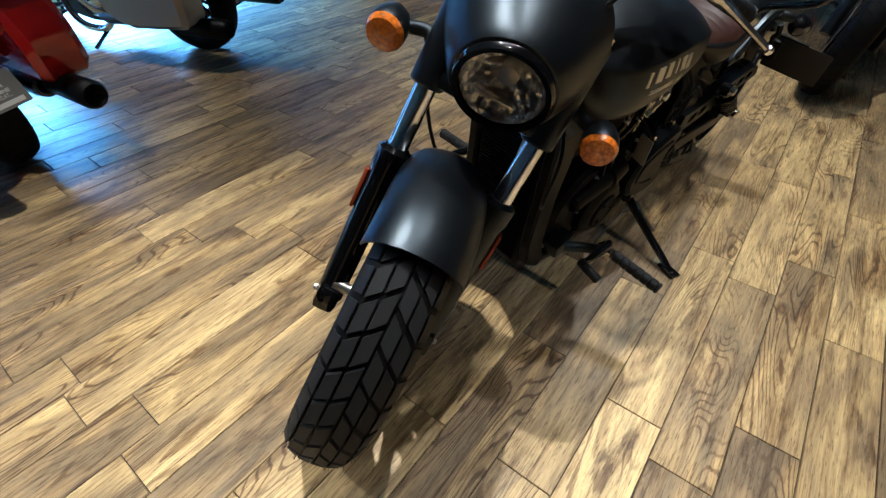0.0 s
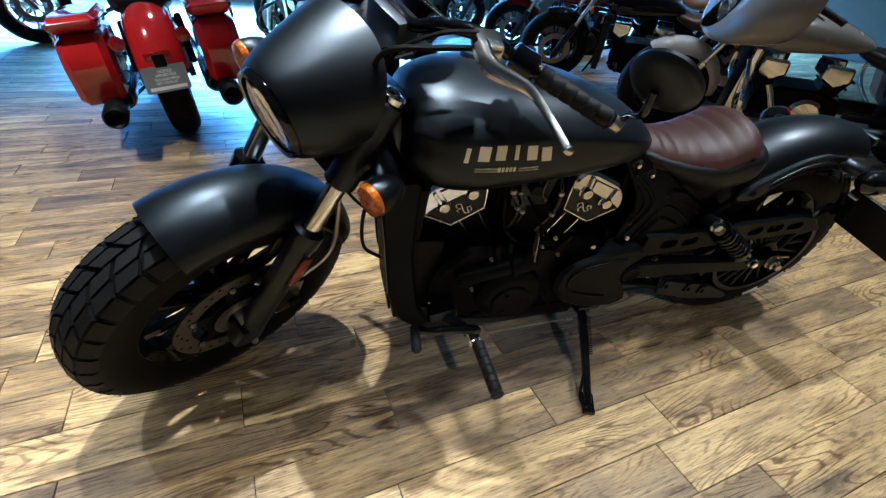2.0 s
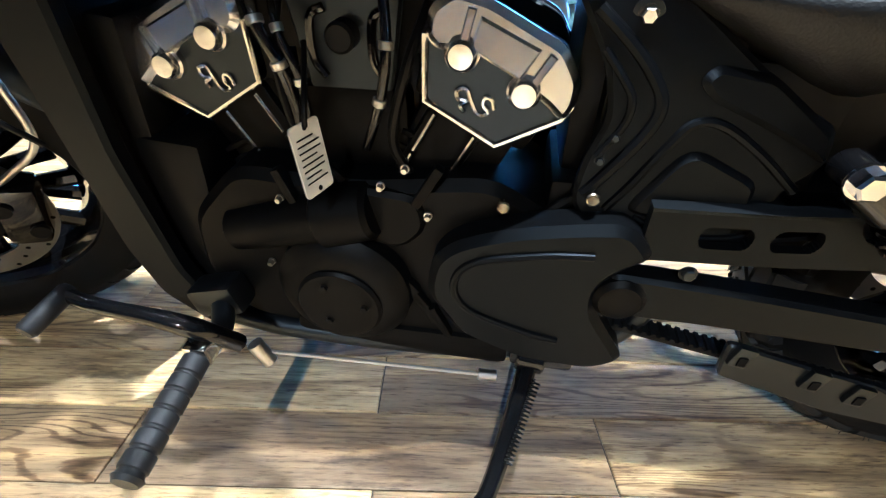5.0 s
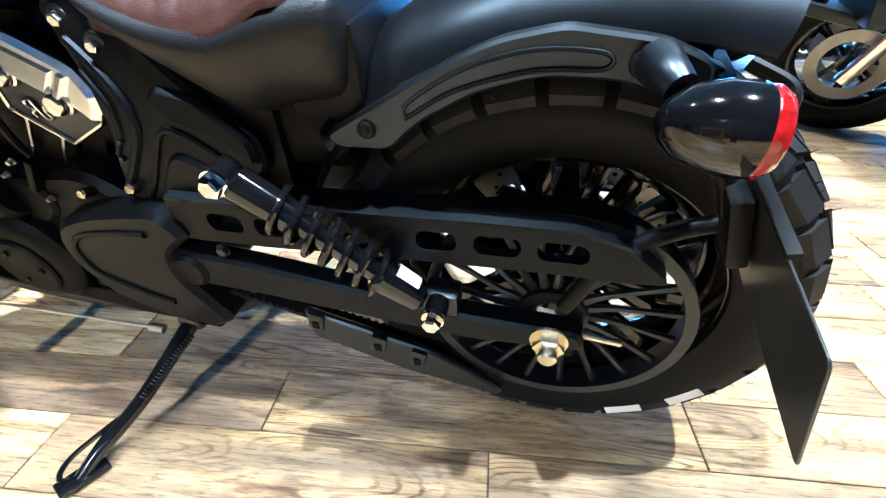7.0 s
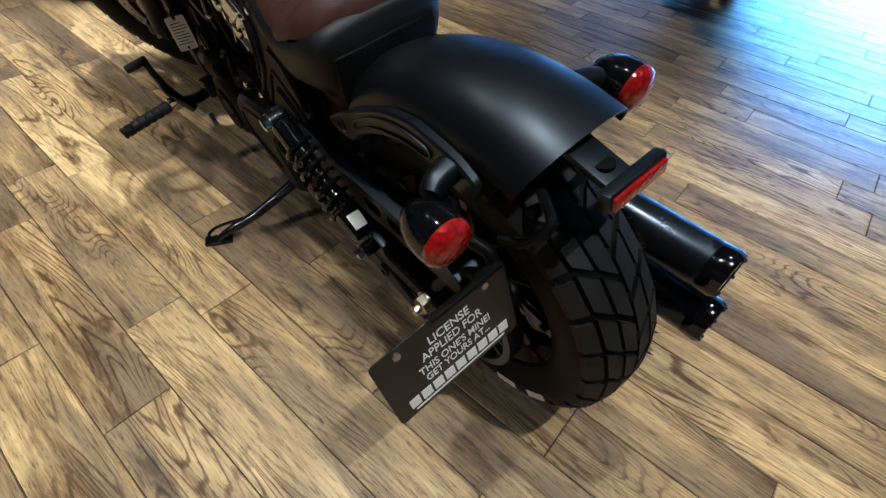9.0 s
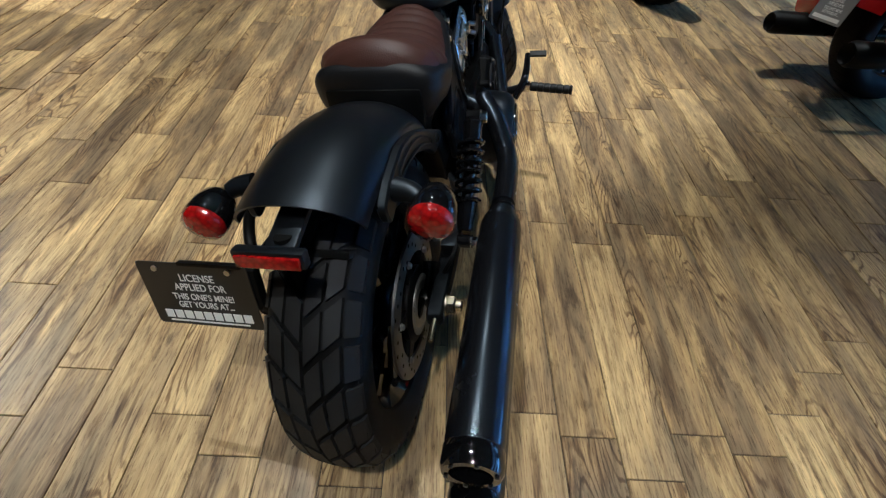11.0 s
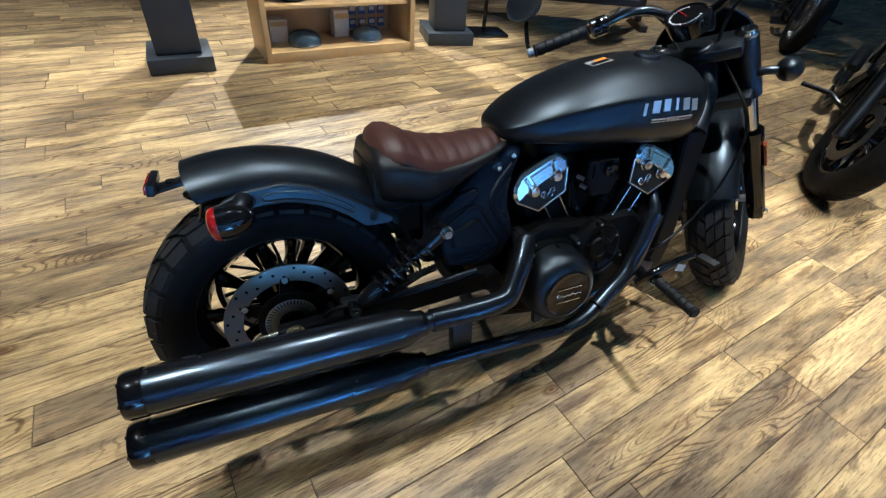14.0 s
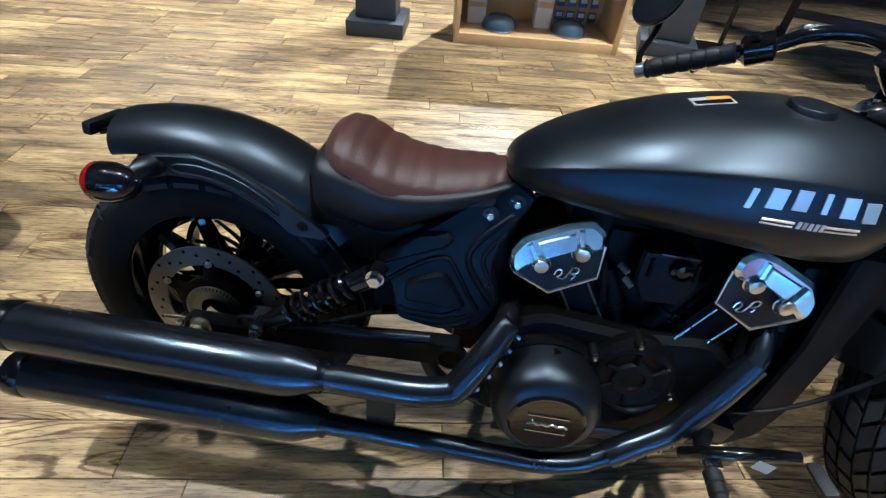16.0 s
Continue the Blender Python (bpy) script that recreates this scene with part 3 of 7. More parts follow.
def shell(bm, sections, n=24, power=0.8, low=1.0):
    """Rounded body from (x, half width, top, bottom, height of the widest line)."""
    rings = []
    for x, hw, zt, zb, zm in sections:
        ring = []
        for k in range(n):
            a = 2 * math.pi * k / n
            ca, sa = math.cos(a), math.sin(a)
            y = hw * math.copysign(abs(ca) ** power, ca)
            z = zm + ((zt - zm) if sa > 0 else (zm - zb)) * math.copysign(abs(sa) ** (0.95 if sa > 0 else low), sa)
            ring.append(V(x, y, z))
        rings.append(ring)
    return skin(bm, rings)


def refine(secs, n=4):
    """More sections on smooth curves through the given ones."""
    out = []
    a = np.array(secs, float)
    cols = [spline([(i, v, 0) for i, v in enumerate(a[:, k])], n) for k in range(a.shape[1])]
    for row in zip(*cols):
        out.append(tuple(q.y for q in row))
    return out


bike = empty("motorcycle", LEAN, "satin black cruiser motorcycle with brown leather seat on its side stand", "motorcycle")
rearwheel = wheel(bike, "rear_wheel", REAR_AXLE, 0.312, 0.158, 0.208, 28)
brake_disc(bike, REAR_AXLE, -0.082, 0.108, 0.150, Matrix())
frontwheel = wheel(bike, "front_wheel", FRONT_AXLE, 0.329, 0.143, 0.210, 34, STEER)
brake_disc(bike, FRONT_AXLE, 0.072, 0.108, 0.149, STEER)

# tank
TANK = refine([(0.555, 0.040, 0.706, 0.682, 0.692), (0.575, 0.082, 0.728, 0.672, 0.694), (0.64, 0.125, 0.768, 0.664, 0.700), (0.74, 0.157, 0.808, 0.656, 0.706), (0.85, 0.176, 0.836, 0.648, 0.712),
               (0.95, 0.185, 0.848, 0.640, 0.716), (1.04, 0.182, 0.846, 0.633, 0.716), (1.10, 0.162, 0.836, 0.640, 0.718), (1.14, 0.128, 0.818, 0.665, 0.72), (1.16, 0.085, 0.79, 0.69, 0.73)])
# half section: share of the half width, share of the height; the shoulder has a soft crease
SECT = [(0.0, 0.0), (0.50, 0.0), (0.74, 0.03), (0.88, 0.10), (0.955, 0.20), (0.99, 0.31), (1.0, 0.42), (0.990, 0.52), (0.974, 0.60), (0.964, 0.648), (0.950, 0.668), (0.895, 0.715), (0.80, 0.79), (0.66, 0.87), (0.50, 0.935), (0.30, 0.98), (0.12, 0.997)]


def tank_shell(bm):
    rings = []
    for x, hw, zt, zb, zm in TANK:
        right = [V(x, hw * a, zb + (zt - zb) * f) for a, f in SECT[1:]]
        top = [V(x, 0, zt)]
        left = [V(x, -hw * a, zb + (zt - zb) * f) for a, f in SECT[:0:-1]]
        rings.append([V(x, 0, zb)] + right + top + left)
    return skin(bm, rings)


tank = part("fuel_tank", tank_shell(B()), SATIN, bike, "satin black teardrop fuel tank", 60)
b_ = B()
cyl(b_, (0.985, -0.045, 0.838), (0.985, -0.047, 0.853), 0.036, 0.033, 32, 0.002)
part("filler_cap", b_, SATIN, tank, "black filler cap")


def tank_half(x):
    return [float(np.interp(x, [s[0] for s in TANK], [s[k] for s in TANK])) for k in range(1, 5)]


def on_tank(x, z, side, out=0.0):
    """The tank's skin at a place along it and a height."""
    hw, zt, zb, zm = tank_half(x)
    y = hw * float(np.interp((z - zb) / (zt - zb), [f for a, f in SECT[2:]], [a for a, f in SECT[2:]]))
    return V(x, side * (y + out), z)


# raised badge: plain slanted blocks in place of the maker's letters, and two rules below
for side in (1, -1):
    b_ = B()
    n = 6
    for i in range(n):
        f = (i + 0.5) / n
        xc = 1.068 - f * 0.190 if side > 0 else 0.866 + f * 0.190
        arch = 0.010 * (1 - (2 * f - 1) ** 2)
        w = (0.008, 0.0215, 0.0195, 0.008, 0.021, 0.0215)[i]
        h0, h1 = 0.729 + arch, 0.757 + arch
        tilt = (f - 0.5) * 0.005
        lo, hi = [], []
        for dx, z, dl in ((-w / 2, h0, tilt), (w / 2, h0, tilt), (w / 2, h1, -tilt), (-w / 2, h1, -tilt)):
            x = xc + (dx + dl) * (-1 if side > 0 else 1)
            lo.append(on_tank(x, z, side, -0.001))
            hi.append(on_tank(x, z, side, 0.0022))
        part("badge_block", skin(B(), [lo, hi]), SILVER, tank, "raised silver badge block")
    for x0, x1 in ((0.905, 0.948), (0.990, 1.036)):
        for z, w in ((0.720, 0.0022), (0.714, 0.0016)):
            pts = [on_tank(x0 + (x1 - x0) * k / 4, z, side, 0.0008) for k in range(5)]
            part("badge_rule", tube(B(), pts, w, 6, 2), SILVER, tank)
    for k in range(5):
        x = 0.953 + k * 0.0078
        part("badge_bar", skin(B(), [[on_tank(x + dx, z, side, o) for dx, z in ((0, 0.712), (0.0052, 0.712), (0.0052, 0.723), (0, 0.723))] for o in (-0.001, 0.0012)]), SILVER, tank)

# warning label on the tank's top
def top_of_tank(x, y, out):
    hw, zt, zb, zm = tank_half(x)
    return V(x, y, zb + (zt - zb) * float(np.interp(abs(y) / hw, [0, 0.12, 0.30, 0.50, 0.66], [1, 0.997, 0.98, 0.935, 0.87])) + out)


lab = part("warning_label", skin(B(), [[top_of_tank(x, y, o) for x, y in ((0.822, -0.038), (0.882, -0.038), (0.882, -0.020), (0.882, -0.002), (0.822, -0.002), (0.822, -0.020))] for o in (-0.002, 0.0012)]), LABELGREY, tank, "small printed warning label")
part("orange_band", skin(B(), [[top_of_tank(x, y, o) for x, y in ((0.848, -0.018), (0.881, -0.018), (0.881, -0.003), (0.848, -0.003))] for o in (0.0, 0.0017)]), ORANGEST, lab)
for y in (-0.022, -0.027, -0.032):
    part("print_bar", skin(B(), [[top_of_tank(x, y + dy, o) for x, dy in ((0.825, -0.0017), (0.878, -0.0017), (0.878, 0.0017), (0.825, 0.0017))] for o in (0.0, 0.0017)]), PLASTIC, lab)

# seat
SKIRT = refine([(0.226, 0.092, 0.678, 0.585, 0.650), (0.242, 0.119, 0.697, 0.562, 0.655), (0.30, 0.128, 0.683, 0.555, 0.647), (0.36, 0.126, 0.662, 0.545, 0.630), (0.44, 0.112, 0.658, 0.586, 0.632),
                (0.52, 0.091, 0.667, 0.628, 0.651), (0.565, 0.071, 0.676, 0.650, 0.664)], 3)
seat = part("seat", shell(B(), SKIRT, 32, 0.6, 0.9), BLACKVINYL, bike, "black vinyl seat base", 60)
b_ = B()
rings = []
for i in range(61):
    u = i / 60
    x = 0.234 + 0.339 * u
    hw = float(np.interp(u, [0, 0.05, 0.15, 0.35, 0.6, 0.85, 0.97, 1], [0.060, 0.100, 0.118, 0.120, 0.106, 0.088, 0.068, 0.045]))
    zt = float(np.interp(u, [0, 0.04, 0.10, 0.18, 0.30, 0.45, 0.65, 0.85, 0.95, 1], [0.700, 0.722, 0.732, 0.728, 0.706, 0.691, 0.686, 0.692, 0.692, 0.682]))
    rib = 0.0045 * (1 - abs(math.sin((x - 0.235) / 0.034 * math.pi)) ** 0.5) * (1 if 0.1 < u < 0.93 else 0)
    ring = []
    for k in range(25):
        s = -1 + 2 * k / 24
        y = hw * math.sin(s * math.pi / 2)
        inner = max(0.0, 1 - (abs(s) / 0.82) ** 6)
        z = zt - rib * inner - 0.058 * (1 - math.cos(s * math.pi / 2)) - 0.004 * math.exp(-((abs(s) - 0.84) / 0.03) ** 2)
        ring.append(V(x, y, z))
    ring += [V(x, -0.7 * hw * s, zt - 0.055) for s in (-1, -0.3, 0.3, 1)]
    rings.append(ring)
skin(b_, rings)
# dark block added to stop light showing between seat and mudguard
part("seat_gap_filler", box(B(), (0.262, 0, 0.606), (0.085, 0.190, 0.100), None, 0.012), PLASTIC, seat)
part("seat_pad", b_, BROWN, seat, "ribbed brown leather seat pad", 70)

# rear mudguard with its side rails
rear = part("rear_fender", fender(B(), V(0, 0, 0.318), 0.382, 0.096, 0.060, 36, 112, nv=24, nu=40, tail=0.026), SATIN, bike, "satin black rear mudguard", 50)
RAIL = [(0.252, 0.536), (0.19, 0.538), (0.155, 0.572), (0.10, 0.604), (0.04, 0.622), (-0.02, 0.622), (-0.085, 0.605), (-0.09, 0.640), (-0.05, 0.656), (0.028, 0.664), (0.08, 0.652), (0.117, 0.636), (0.178, 0.600), (0.26, 0.55)]
for side in (1, -1):
    b_ = B()
    plate(b_, rounded(RAIL, 0.012), 0.016, lambda u, v, w: V(u, side * (0.092 + w + 0.006 * (0.66 - v) / 0.1), v), 0.003)
    rail = part("fender_rail", b_, SATIN, bike, "black mudguard side rail")
    b_ = B()
    inner = [(0.17, 0.575), (0.12, 0.606), (0.05, 0.628), (-0.005, 0.632), (-0.005, 0.645), (0.05, 0.645), (0.11, 0.627), (0.165, 0.592)]
    tube(b_, [V(u, side * (0.1095 + 0.006 * (0.66 - v) / 0.1), v) for u, v in inner + inner[:1]], 0.0022, 6, 4)
    part("embossed_line", b_, SATIN, rail)
    for u, v in ((0.212, 0.560), (-0.033, 0.638)):
        b_ = B()
        cyl(b_, (u, side * 0.102, v), (u, side * 0.118, v), 0.010, seg=18, bevel=0.002)
        bolt(b_, V(u, side * 0.117, v), (0, side, 0), 0.0045, 0.003)
        part("rail_bolt", b_, PLASTIC, rail)

part("inner_fender", fender(B(), V(0, 0, 0.318), 0.346, 0.100, 0.016, 10, 105, 0.004, 24, 8), PLASTIC, bike, "black plastic inner mudguard")
part("airbox", box(B(), (0.33, 0, 0.545), (0.15, 0.15, 0.13), None, 0.015), PLASTIC, bike)
part("battery_box", box(B(), (0.400, 0, 0.485), (0.13, 0.175, 0.20), None, 0.015), PLASTIC, bike)
# rear lights
for side in (1, -1):
    b_ = B()
    c = V(-0.028 if side < 0 else -0.042, side * 0.172, 0.632 if side < 0 else 0.622)
    lathe(b_, [(0, 0.004), (0.005, 0.015), (0.018, 0.026), (0.040, 0.033), (0.062, 0.034), (0.067, 0.032)], c, (-1, 0, -0.06), 32)
    sig = part("turn_signal", b_, GLOSS, bike, "glossy black bullet turn signal with red lens")
    b_ = B()
    lathe(b_, [(0.065, 0.0325), (0.071, 0.033), (0.078, 0.029), (0.083, 0.018), (0.085, 0.003)], c, (-1, 0, -0.06), 32)
    part("lens", b_, RED, sig, "red lens")
    b_ = B()
    tube(b_, [(-0.045, side * 0.112, 0.640), (-0.05, side * 0.135, 0.640), (-0.058, side * 0.150, 0.636)], [0.019, 0.016, 0.013], 12, 4)
    part("stalk", b_, SATIN, sig)
b_ = B()
box(b_, (-0.148, 0, 0.661), (0.125, 0.042, 0.010), Matrix.Rotation(radians(-12), 4, "Y"), 0.002)
box(b_, (-0.208, 0, 0.662), (0.016, 0.096, 0.024), Matrix.Rotation(radians(10), 4, "Y"), 0.004)
tail = part("tail_light", b_, SATIN, bike, "slim tail light on a black bracket")
part("lens", box(B(), (-0.2175, 0, 0.662), (0.006, 0.086, 0.017), Matrix.Rotation(radians(10), 4, "Y"), 0.002), RED, tail, "red tail lens")
b_ = B()
# solid dark disc painted as the hole's shade
cyl(b_, (-0.174, 0, 0.6575), (-0.173, 0, 0.6625), 0.012, seg=20)
part("bracket_hole_shade", b_, DARK, tail)
b_ = B()
box(b_, (-0.125, 0, 0.585), (0.03, 0.12, 0.012), Matrix.Rotation(radians(38), 4, "Y"), 0.002)
tube(b_, [(-0.13, 0.045, 0.62), (-0.165, 0.065, 0.605), (-0.15, 0.09, 0.58), (-0.12, 0.10, 0.57)], 0.007, 8)
part("wiring_guard", b_, PLASTIC, bike)

# side-mounted number plate; the readable advertising words stay, the dealer's name is a plain bar
pu, pv = V(0.0, -1.0, 0.012).normalized(), V(0.27, 0.05, 0.96).normalized()
pv = (pv - pu * pv.dot(pu)).normalized()
pn = pu.cross(pv)
PM = Matrix.Translation(V(-0.156, 0.215, 0.497)) @ Matrix((pu, pv, pn)).transposed().to_4x4()
b_ = plate(B(), rounded([(-0.1, -0.062), (0.1, -0.062), (0.1, 0.062), (-0.1, 0.062)], 0.008), 0.0022, lambda u, v, w: PM @ V(u, v, w), 0.0006)
BLACKPLATE = paint("black_printed_plate", (0.012, 0.012, 0.012), 0.35)
np_ = part("number_plate", b_, BLACKPLATE, bike, "black dealer plate with white printed words")
part("plate_clip", moved(box(B(), (0.04, 0.064, 0.004), (0.11, 0.006, 0.010), None, 0.001), PM), PLASTIC, np_)
part("plate_holder", moved(box(B(), (0.085, 0.015, -0.011), (0.045, 0.075, 0.019), None, 0.004), PM), PLASTIC, np_, "black side-mount bracket")
part("upper_stay", tube(B(), [PM @ V(0.09, 0.02, -0.015), PM @ V(0.10, 0.06, -0.02), V(-0.085, 0.130, 0.575), V(-0.06, 0.125, 0.612)], 0.009, 10), PLASTIC, np_)
part("lower_stay", tube(B(), [PM @ V(0.10, -0.03, -0.012), PM @ V(0.115, -0.01, -0.02), V(-0.06, 0.12, 0.45), V(-0.01, 0.13, 0.36)], 0.010, 10), PLASTIC, np_)
for u in (-0.066, 0.066):
    part("plate_screw", cyl(B(), PM @ V(u, 0.050, 0.002), PM @ V(u, 0.050, 0.005), 0.005, seg=12), STEEL, np_)


def words(text, size, m, parent, mat, name="printed_line", width=None, bold=0.0):
    cu = bpy.data.curves.new(name, "FONT")
    cu.body, cu.size, cu.align_x, cu.align_y, cu.extrude, cu.offset = text, size, "CENTER", "CENTER", 0.0002, bold
    tmp = bpy.data.objects.new("tmp", cu)
    scene.collection.objects.link(tmp)
    dg = bpy.context.evaluated_depsgraph_get()
    me = bpy.data.meshes.new_from_object(tmp.evaluated_get(dg))
    bpy.data.objects.remove(tmp)
    xs = [v.co.x for v in me.vertices]
    if width:
        k = width / (max(xs) - min(xs))
        me.transform(Matrix.Diagonal((k, 1, 1, 1)))
    me.transform(m)
    me.materials.clear()
    me.materials.append(mat)
    ob = new(name, me)
    ob.parent = parent
    return ob


for text, v, size, w in (("LICENSE", 0.034, 0.019, 0.062), ("APPLIED FOR", 0.016, 0.019, 0.094), ("THIS ONE'S MINE!", -0.003, 0.017, 0.112), ("GET YOURS AT...", -0.019, 0.017, 0.102)):
    words(text, size, PM @ Matrix.Translation((0.005, v, 0.0028)), np_, WHITE, width=w, bold=0.0002)
b_ = B()
for i in range(9):
    w = 0.015
    box(b_, (-0.072 + i * 0.0185, -0.040, 0.0028), (w, 0.016, 0.0008), None, 0)
box(b_, (0.0, -0.0535, 0.0028), (0.15, 0.003, 0.0006))
part("name_bar", moved(b_, PM), WHITE, np_, "white bars of a dealer name")

# shock absorbers
for side in (1, -1):
    top, bot = V(0.360, side * 0.165, 0.520), V(0.135, side * 0.165, 0.360)
    d = (bot - top).normalized()
    L_ = (bot - top).length
    b_ = B()
    cyl(b_, top + d * 0.012, top + d * 0.085, 0.021, 0.019, 20, 0.003)
    cyl(b_, top + d * 0.07, top + d * (L_ - 0.06), 0.013, seg=16)
    cyl(b_, top + d * (L_ - 0.085), top + d * (L_ - 0.02), 0.022, 0.016, 20, 0.004)
    cyl(b_, top - V(0, side * 0.016, 0), top + V(0, side * 0.016, 0), 0.016, seg=18, bevel=0.002)
    cyl(b_, bot - V(0, side * 0.014, 0), bot + V(0, side * 0.014, 0), 0.014, seg=18, bevel=0.002)
    shock = part("shock_absorber", b_, GLOSS, bike, "gloss black coil-over shock absorber")
    b_ = B()
    u = d.orthogonal().normalized()
    w_ = d.cross(u)
    turns = 7
    tube(b_, [top + d * (0.055 + 0.15 * k / (turns * 8)) + 0.026 * (math.cos(k * math.pi / 4) * u + math.sin(k * math.pi / 4) * w_) for k in range(turns * 8 + 1)], 0.0045, 8, 2)
    part("coil_spring", b_, GLOSS, shock, "gloss black coil spring")
    for q, r in ((top, 0.013), (bot, 0.011)):
        part("mounting_bolt", bolt(B(), q + V(0, side * 0.015, 0), (0, side, 0), r, 0.012), CHROME, shock, "bright steel mounting bolt")
    b_ = B()
    q = top + d * (L_ - 0.066)
    lathe(b_, [(0, 0.0224), (0.030, 0.0218)], q, d, 20, arc=(0.2, 1.9), caps=False)
    if side > 0:
        part("shock_label", b_, PAPER, shock, "white printed label")

# ---- engine ----
def side_plate(outline, y0, y1, mat, name, parent, label="", bevel=0.004, r=0.012):
    """A casting with its outline in the bike's x and z, from y0 out to y1."""
    t, s = abs(y1 - y0), 1 if y1 > y0 else -1
    return part(name, plate(B(), rounded(outline, r) if r else outline, t, lambda u, v, w: V(u, y0 + s * w, v), bevel), mat, parent, label)


engine = side_plate([(0.56, 0.20), (0.58, 0.40), (0.66, 0.45), (0.83, 0.43), (0.98, 0.44), (1.06, 0.36), (1.07, 0.26), (1.02, 0.18), (0.75, 0.155), (0.60, 0.165)], -0.125, 0.11, CRINKLE, "engine", bike, "black V-twin engine", 0.012, 0.03)


def fl(x):
    """The front cylinder mirrors the rear one."""
    return 1.686 - x


COVER = [(0.722, 0.631), (0.739, 0.596), (0.743, 0.526), (0.665, 0.479), (0.598, 0.515), (0.584, 0.550), (0.601, 0.583), (0.677, 0.621)]
DOME = [(0.712, 0.634), (0.737, 0.618), (0.741, 0.592), (0.726, 0.578), (0.700, 0.584), (0.674, 0.576), (0.655, 0.561), (0.642, 0.546), (0.618, 0.533), (0.598, 0.514), (0.586, 0.528), (0.583, 0.555), (0.602, 0.587), (0.677, 0.625)]
for cyl_i in (0, 1):
    fx = (lambda x: x) if cyl_i == 0 else fl
    oy = 0.0 if cyl_i == 0 else -0.024        # the front cylinder sits a little to the right
    axis = V(-0.45, 0, 0.89) if cyl_i == 0 else V(0.45, 0, 0.89)
    foot = V(fx(0.775), oy, 0.34)
    side_v = V(axis.z, 0, -axis.x)
    # barrel: a stack of fins round a block
    b_ = B()
    m_ = Matrix.Translation(foot) @ Matrix((side_v, V(0, 1, 0) if cyl_i == 0 else V(0, 1, 0), axis)).transposed().to_4x4()
    box(b_, (0, 0, 0.085), (0.118, 0.120, 0.20), None, 0.012)
    moved(b_, m_)
    barrel = part("cylinder", b_, CRINKLE, bike, "black finned engine cylinder")
    for k in range(7):
        part("fin", moved(box(B(), (0, 0, 0.020 + k * 0.018), (0.128, 0.132, 0.007), None, 0.002), m_), CRINKLE, barrel)
    part("cylinder_head", moved(box(B(), (0.0, 0, 0.225), (0.150, 0.118, 0.11), None, 0.016), m_), CRINKLE, barrel)
    for side in (1, -1):
        so = 0.0 if side > 0 else 0.011
        b_ = plate(B(), rounded([(fx(x), z) for x, z in COVER], 0.010), 0.026, lambda u, v, w: V(u, oy + side * (so + 0.056 + w), v), 0.003)
        cov = part("rocker_cover", b_, SATIN, barrel, "black rocker cover with chrome cap and silver outline")
        def slope(u, v, w):
            """The cap's face leans back towards its upper edge."""
            s = ((fx(u) - 0.657) * 0.39 - (v - 0.611) * 0.92) / 0.060
            return V(u, oy + side * (so + 0.070 + w * (0.55 + 0.45 * min(1.0, max(0.0, s)))), v)

        b_ = plate(B(), rounded([(fx(x), z) for x, z in DOME], 0.010, 3), 0.024, slope, 0.008)
        cap = part("chrome_cap", b_, CAPCHROME, barrel, "bright chrome rocker cap", 20)
        b_ = plate(B(), [(fx(x), z) for x, z in ((0.686, 0.612), (0.626, 0.584), (0.644, 0.556), (0.696, 0.583))], 0.030, slope, 0.004)
        part("cap_panel", b_, CAPCHROME, cap, "", 20)
        for (xa, za), (xb, zb) in (((0.704, 0.576), (0.694, 0.619)), ((0.638, 0.543), (0.614, 0.580))):
            dx, dz = (zb - za) * 0.10, -(xb - xa) * 0.10
            b_ = plate(B(), [(fx(xa - dx), za - dz), (fx(xa + dx), za + dz), (fx(xb + dx), zb + dz), (fx(xb - dx), zb - dz)], 0.033, slope, 0.002)
            part("cap_rib", b_, CAPCHROME, cap, "", 20)
        b_ = B()
        tube(b_, [V(fx(x), oy + side * (so + 0.083), z) for x, z in ((0.741, 0.594), (0.743, 0.527), (0.665, 0.481), (0.598, 0.515), (0.588, 0.530))], 0.0034, 6, 1)
        part("silver_outline", b_, CAST, barrel, "silver raised outline")
        for x, z in ((0.703, 0.578), (0.639, 0.544)):
            b_ = B()
            lathe(b_, [(0, 0.018), (0.012, 0.018), (0.014, 0.0155), (0.020, 0.0150), (0.024, 0.012), (0.025, 0.004)], V(fx(x), oy + side * (so + 0.078), z), (0, side, 0), 24)
            part("cap_bolt", b_, CAST, barrel, "round polished cap bolt")
        # small scroll emblem as a plain curl
        b_ = B()
        e0 = V(fx(0.690), oy + side * (so + 0.084), 0.528)
        tube(b_, [e0 + V(dx, 0, dz) for dx, dz in ((-0.022, -0.006), (-0.019, 0.004), (-0.012, 0.006), (-0.010, -0.002), (-0.016, -0.010), (-0.005, -0.012), (0.003, 0.002), (0.008, 0.014), (0.018, 0.012), (0.016, 0.003), (0.006, 0.001), (0.014, -0.004), (0.010, -0.011))], 0.0024, 6, 4)
        part("emblem", b_, CAST, barrel, "small silver scroll emblem")
        # pushrod tubes in two lengths each
        for x0, z0 in ((0.688, 0.487), (0.732, 0.511)):
            for k, (a, c) in enumerate(((0.0, 0.052), (0.057, 0.098))):
                d = V(0.045 * (1 if cyl_i == 0 else -1), 0, -0.078).normalized()
                p0 = V(fx(x0), oy + side * (so + 0.079), z0)
                b_ = tube(B(), [p0 + d * a, p0 + d * (a + c) / 2 + d * 0, p0 + d * c], 0.0028, 6, 1)
                part("pushrod_strip", b_, CAST, barrel)
        b_ = B()
        p0 = V(fx(0.709), oy + side * (so + 0.048), 0.500)
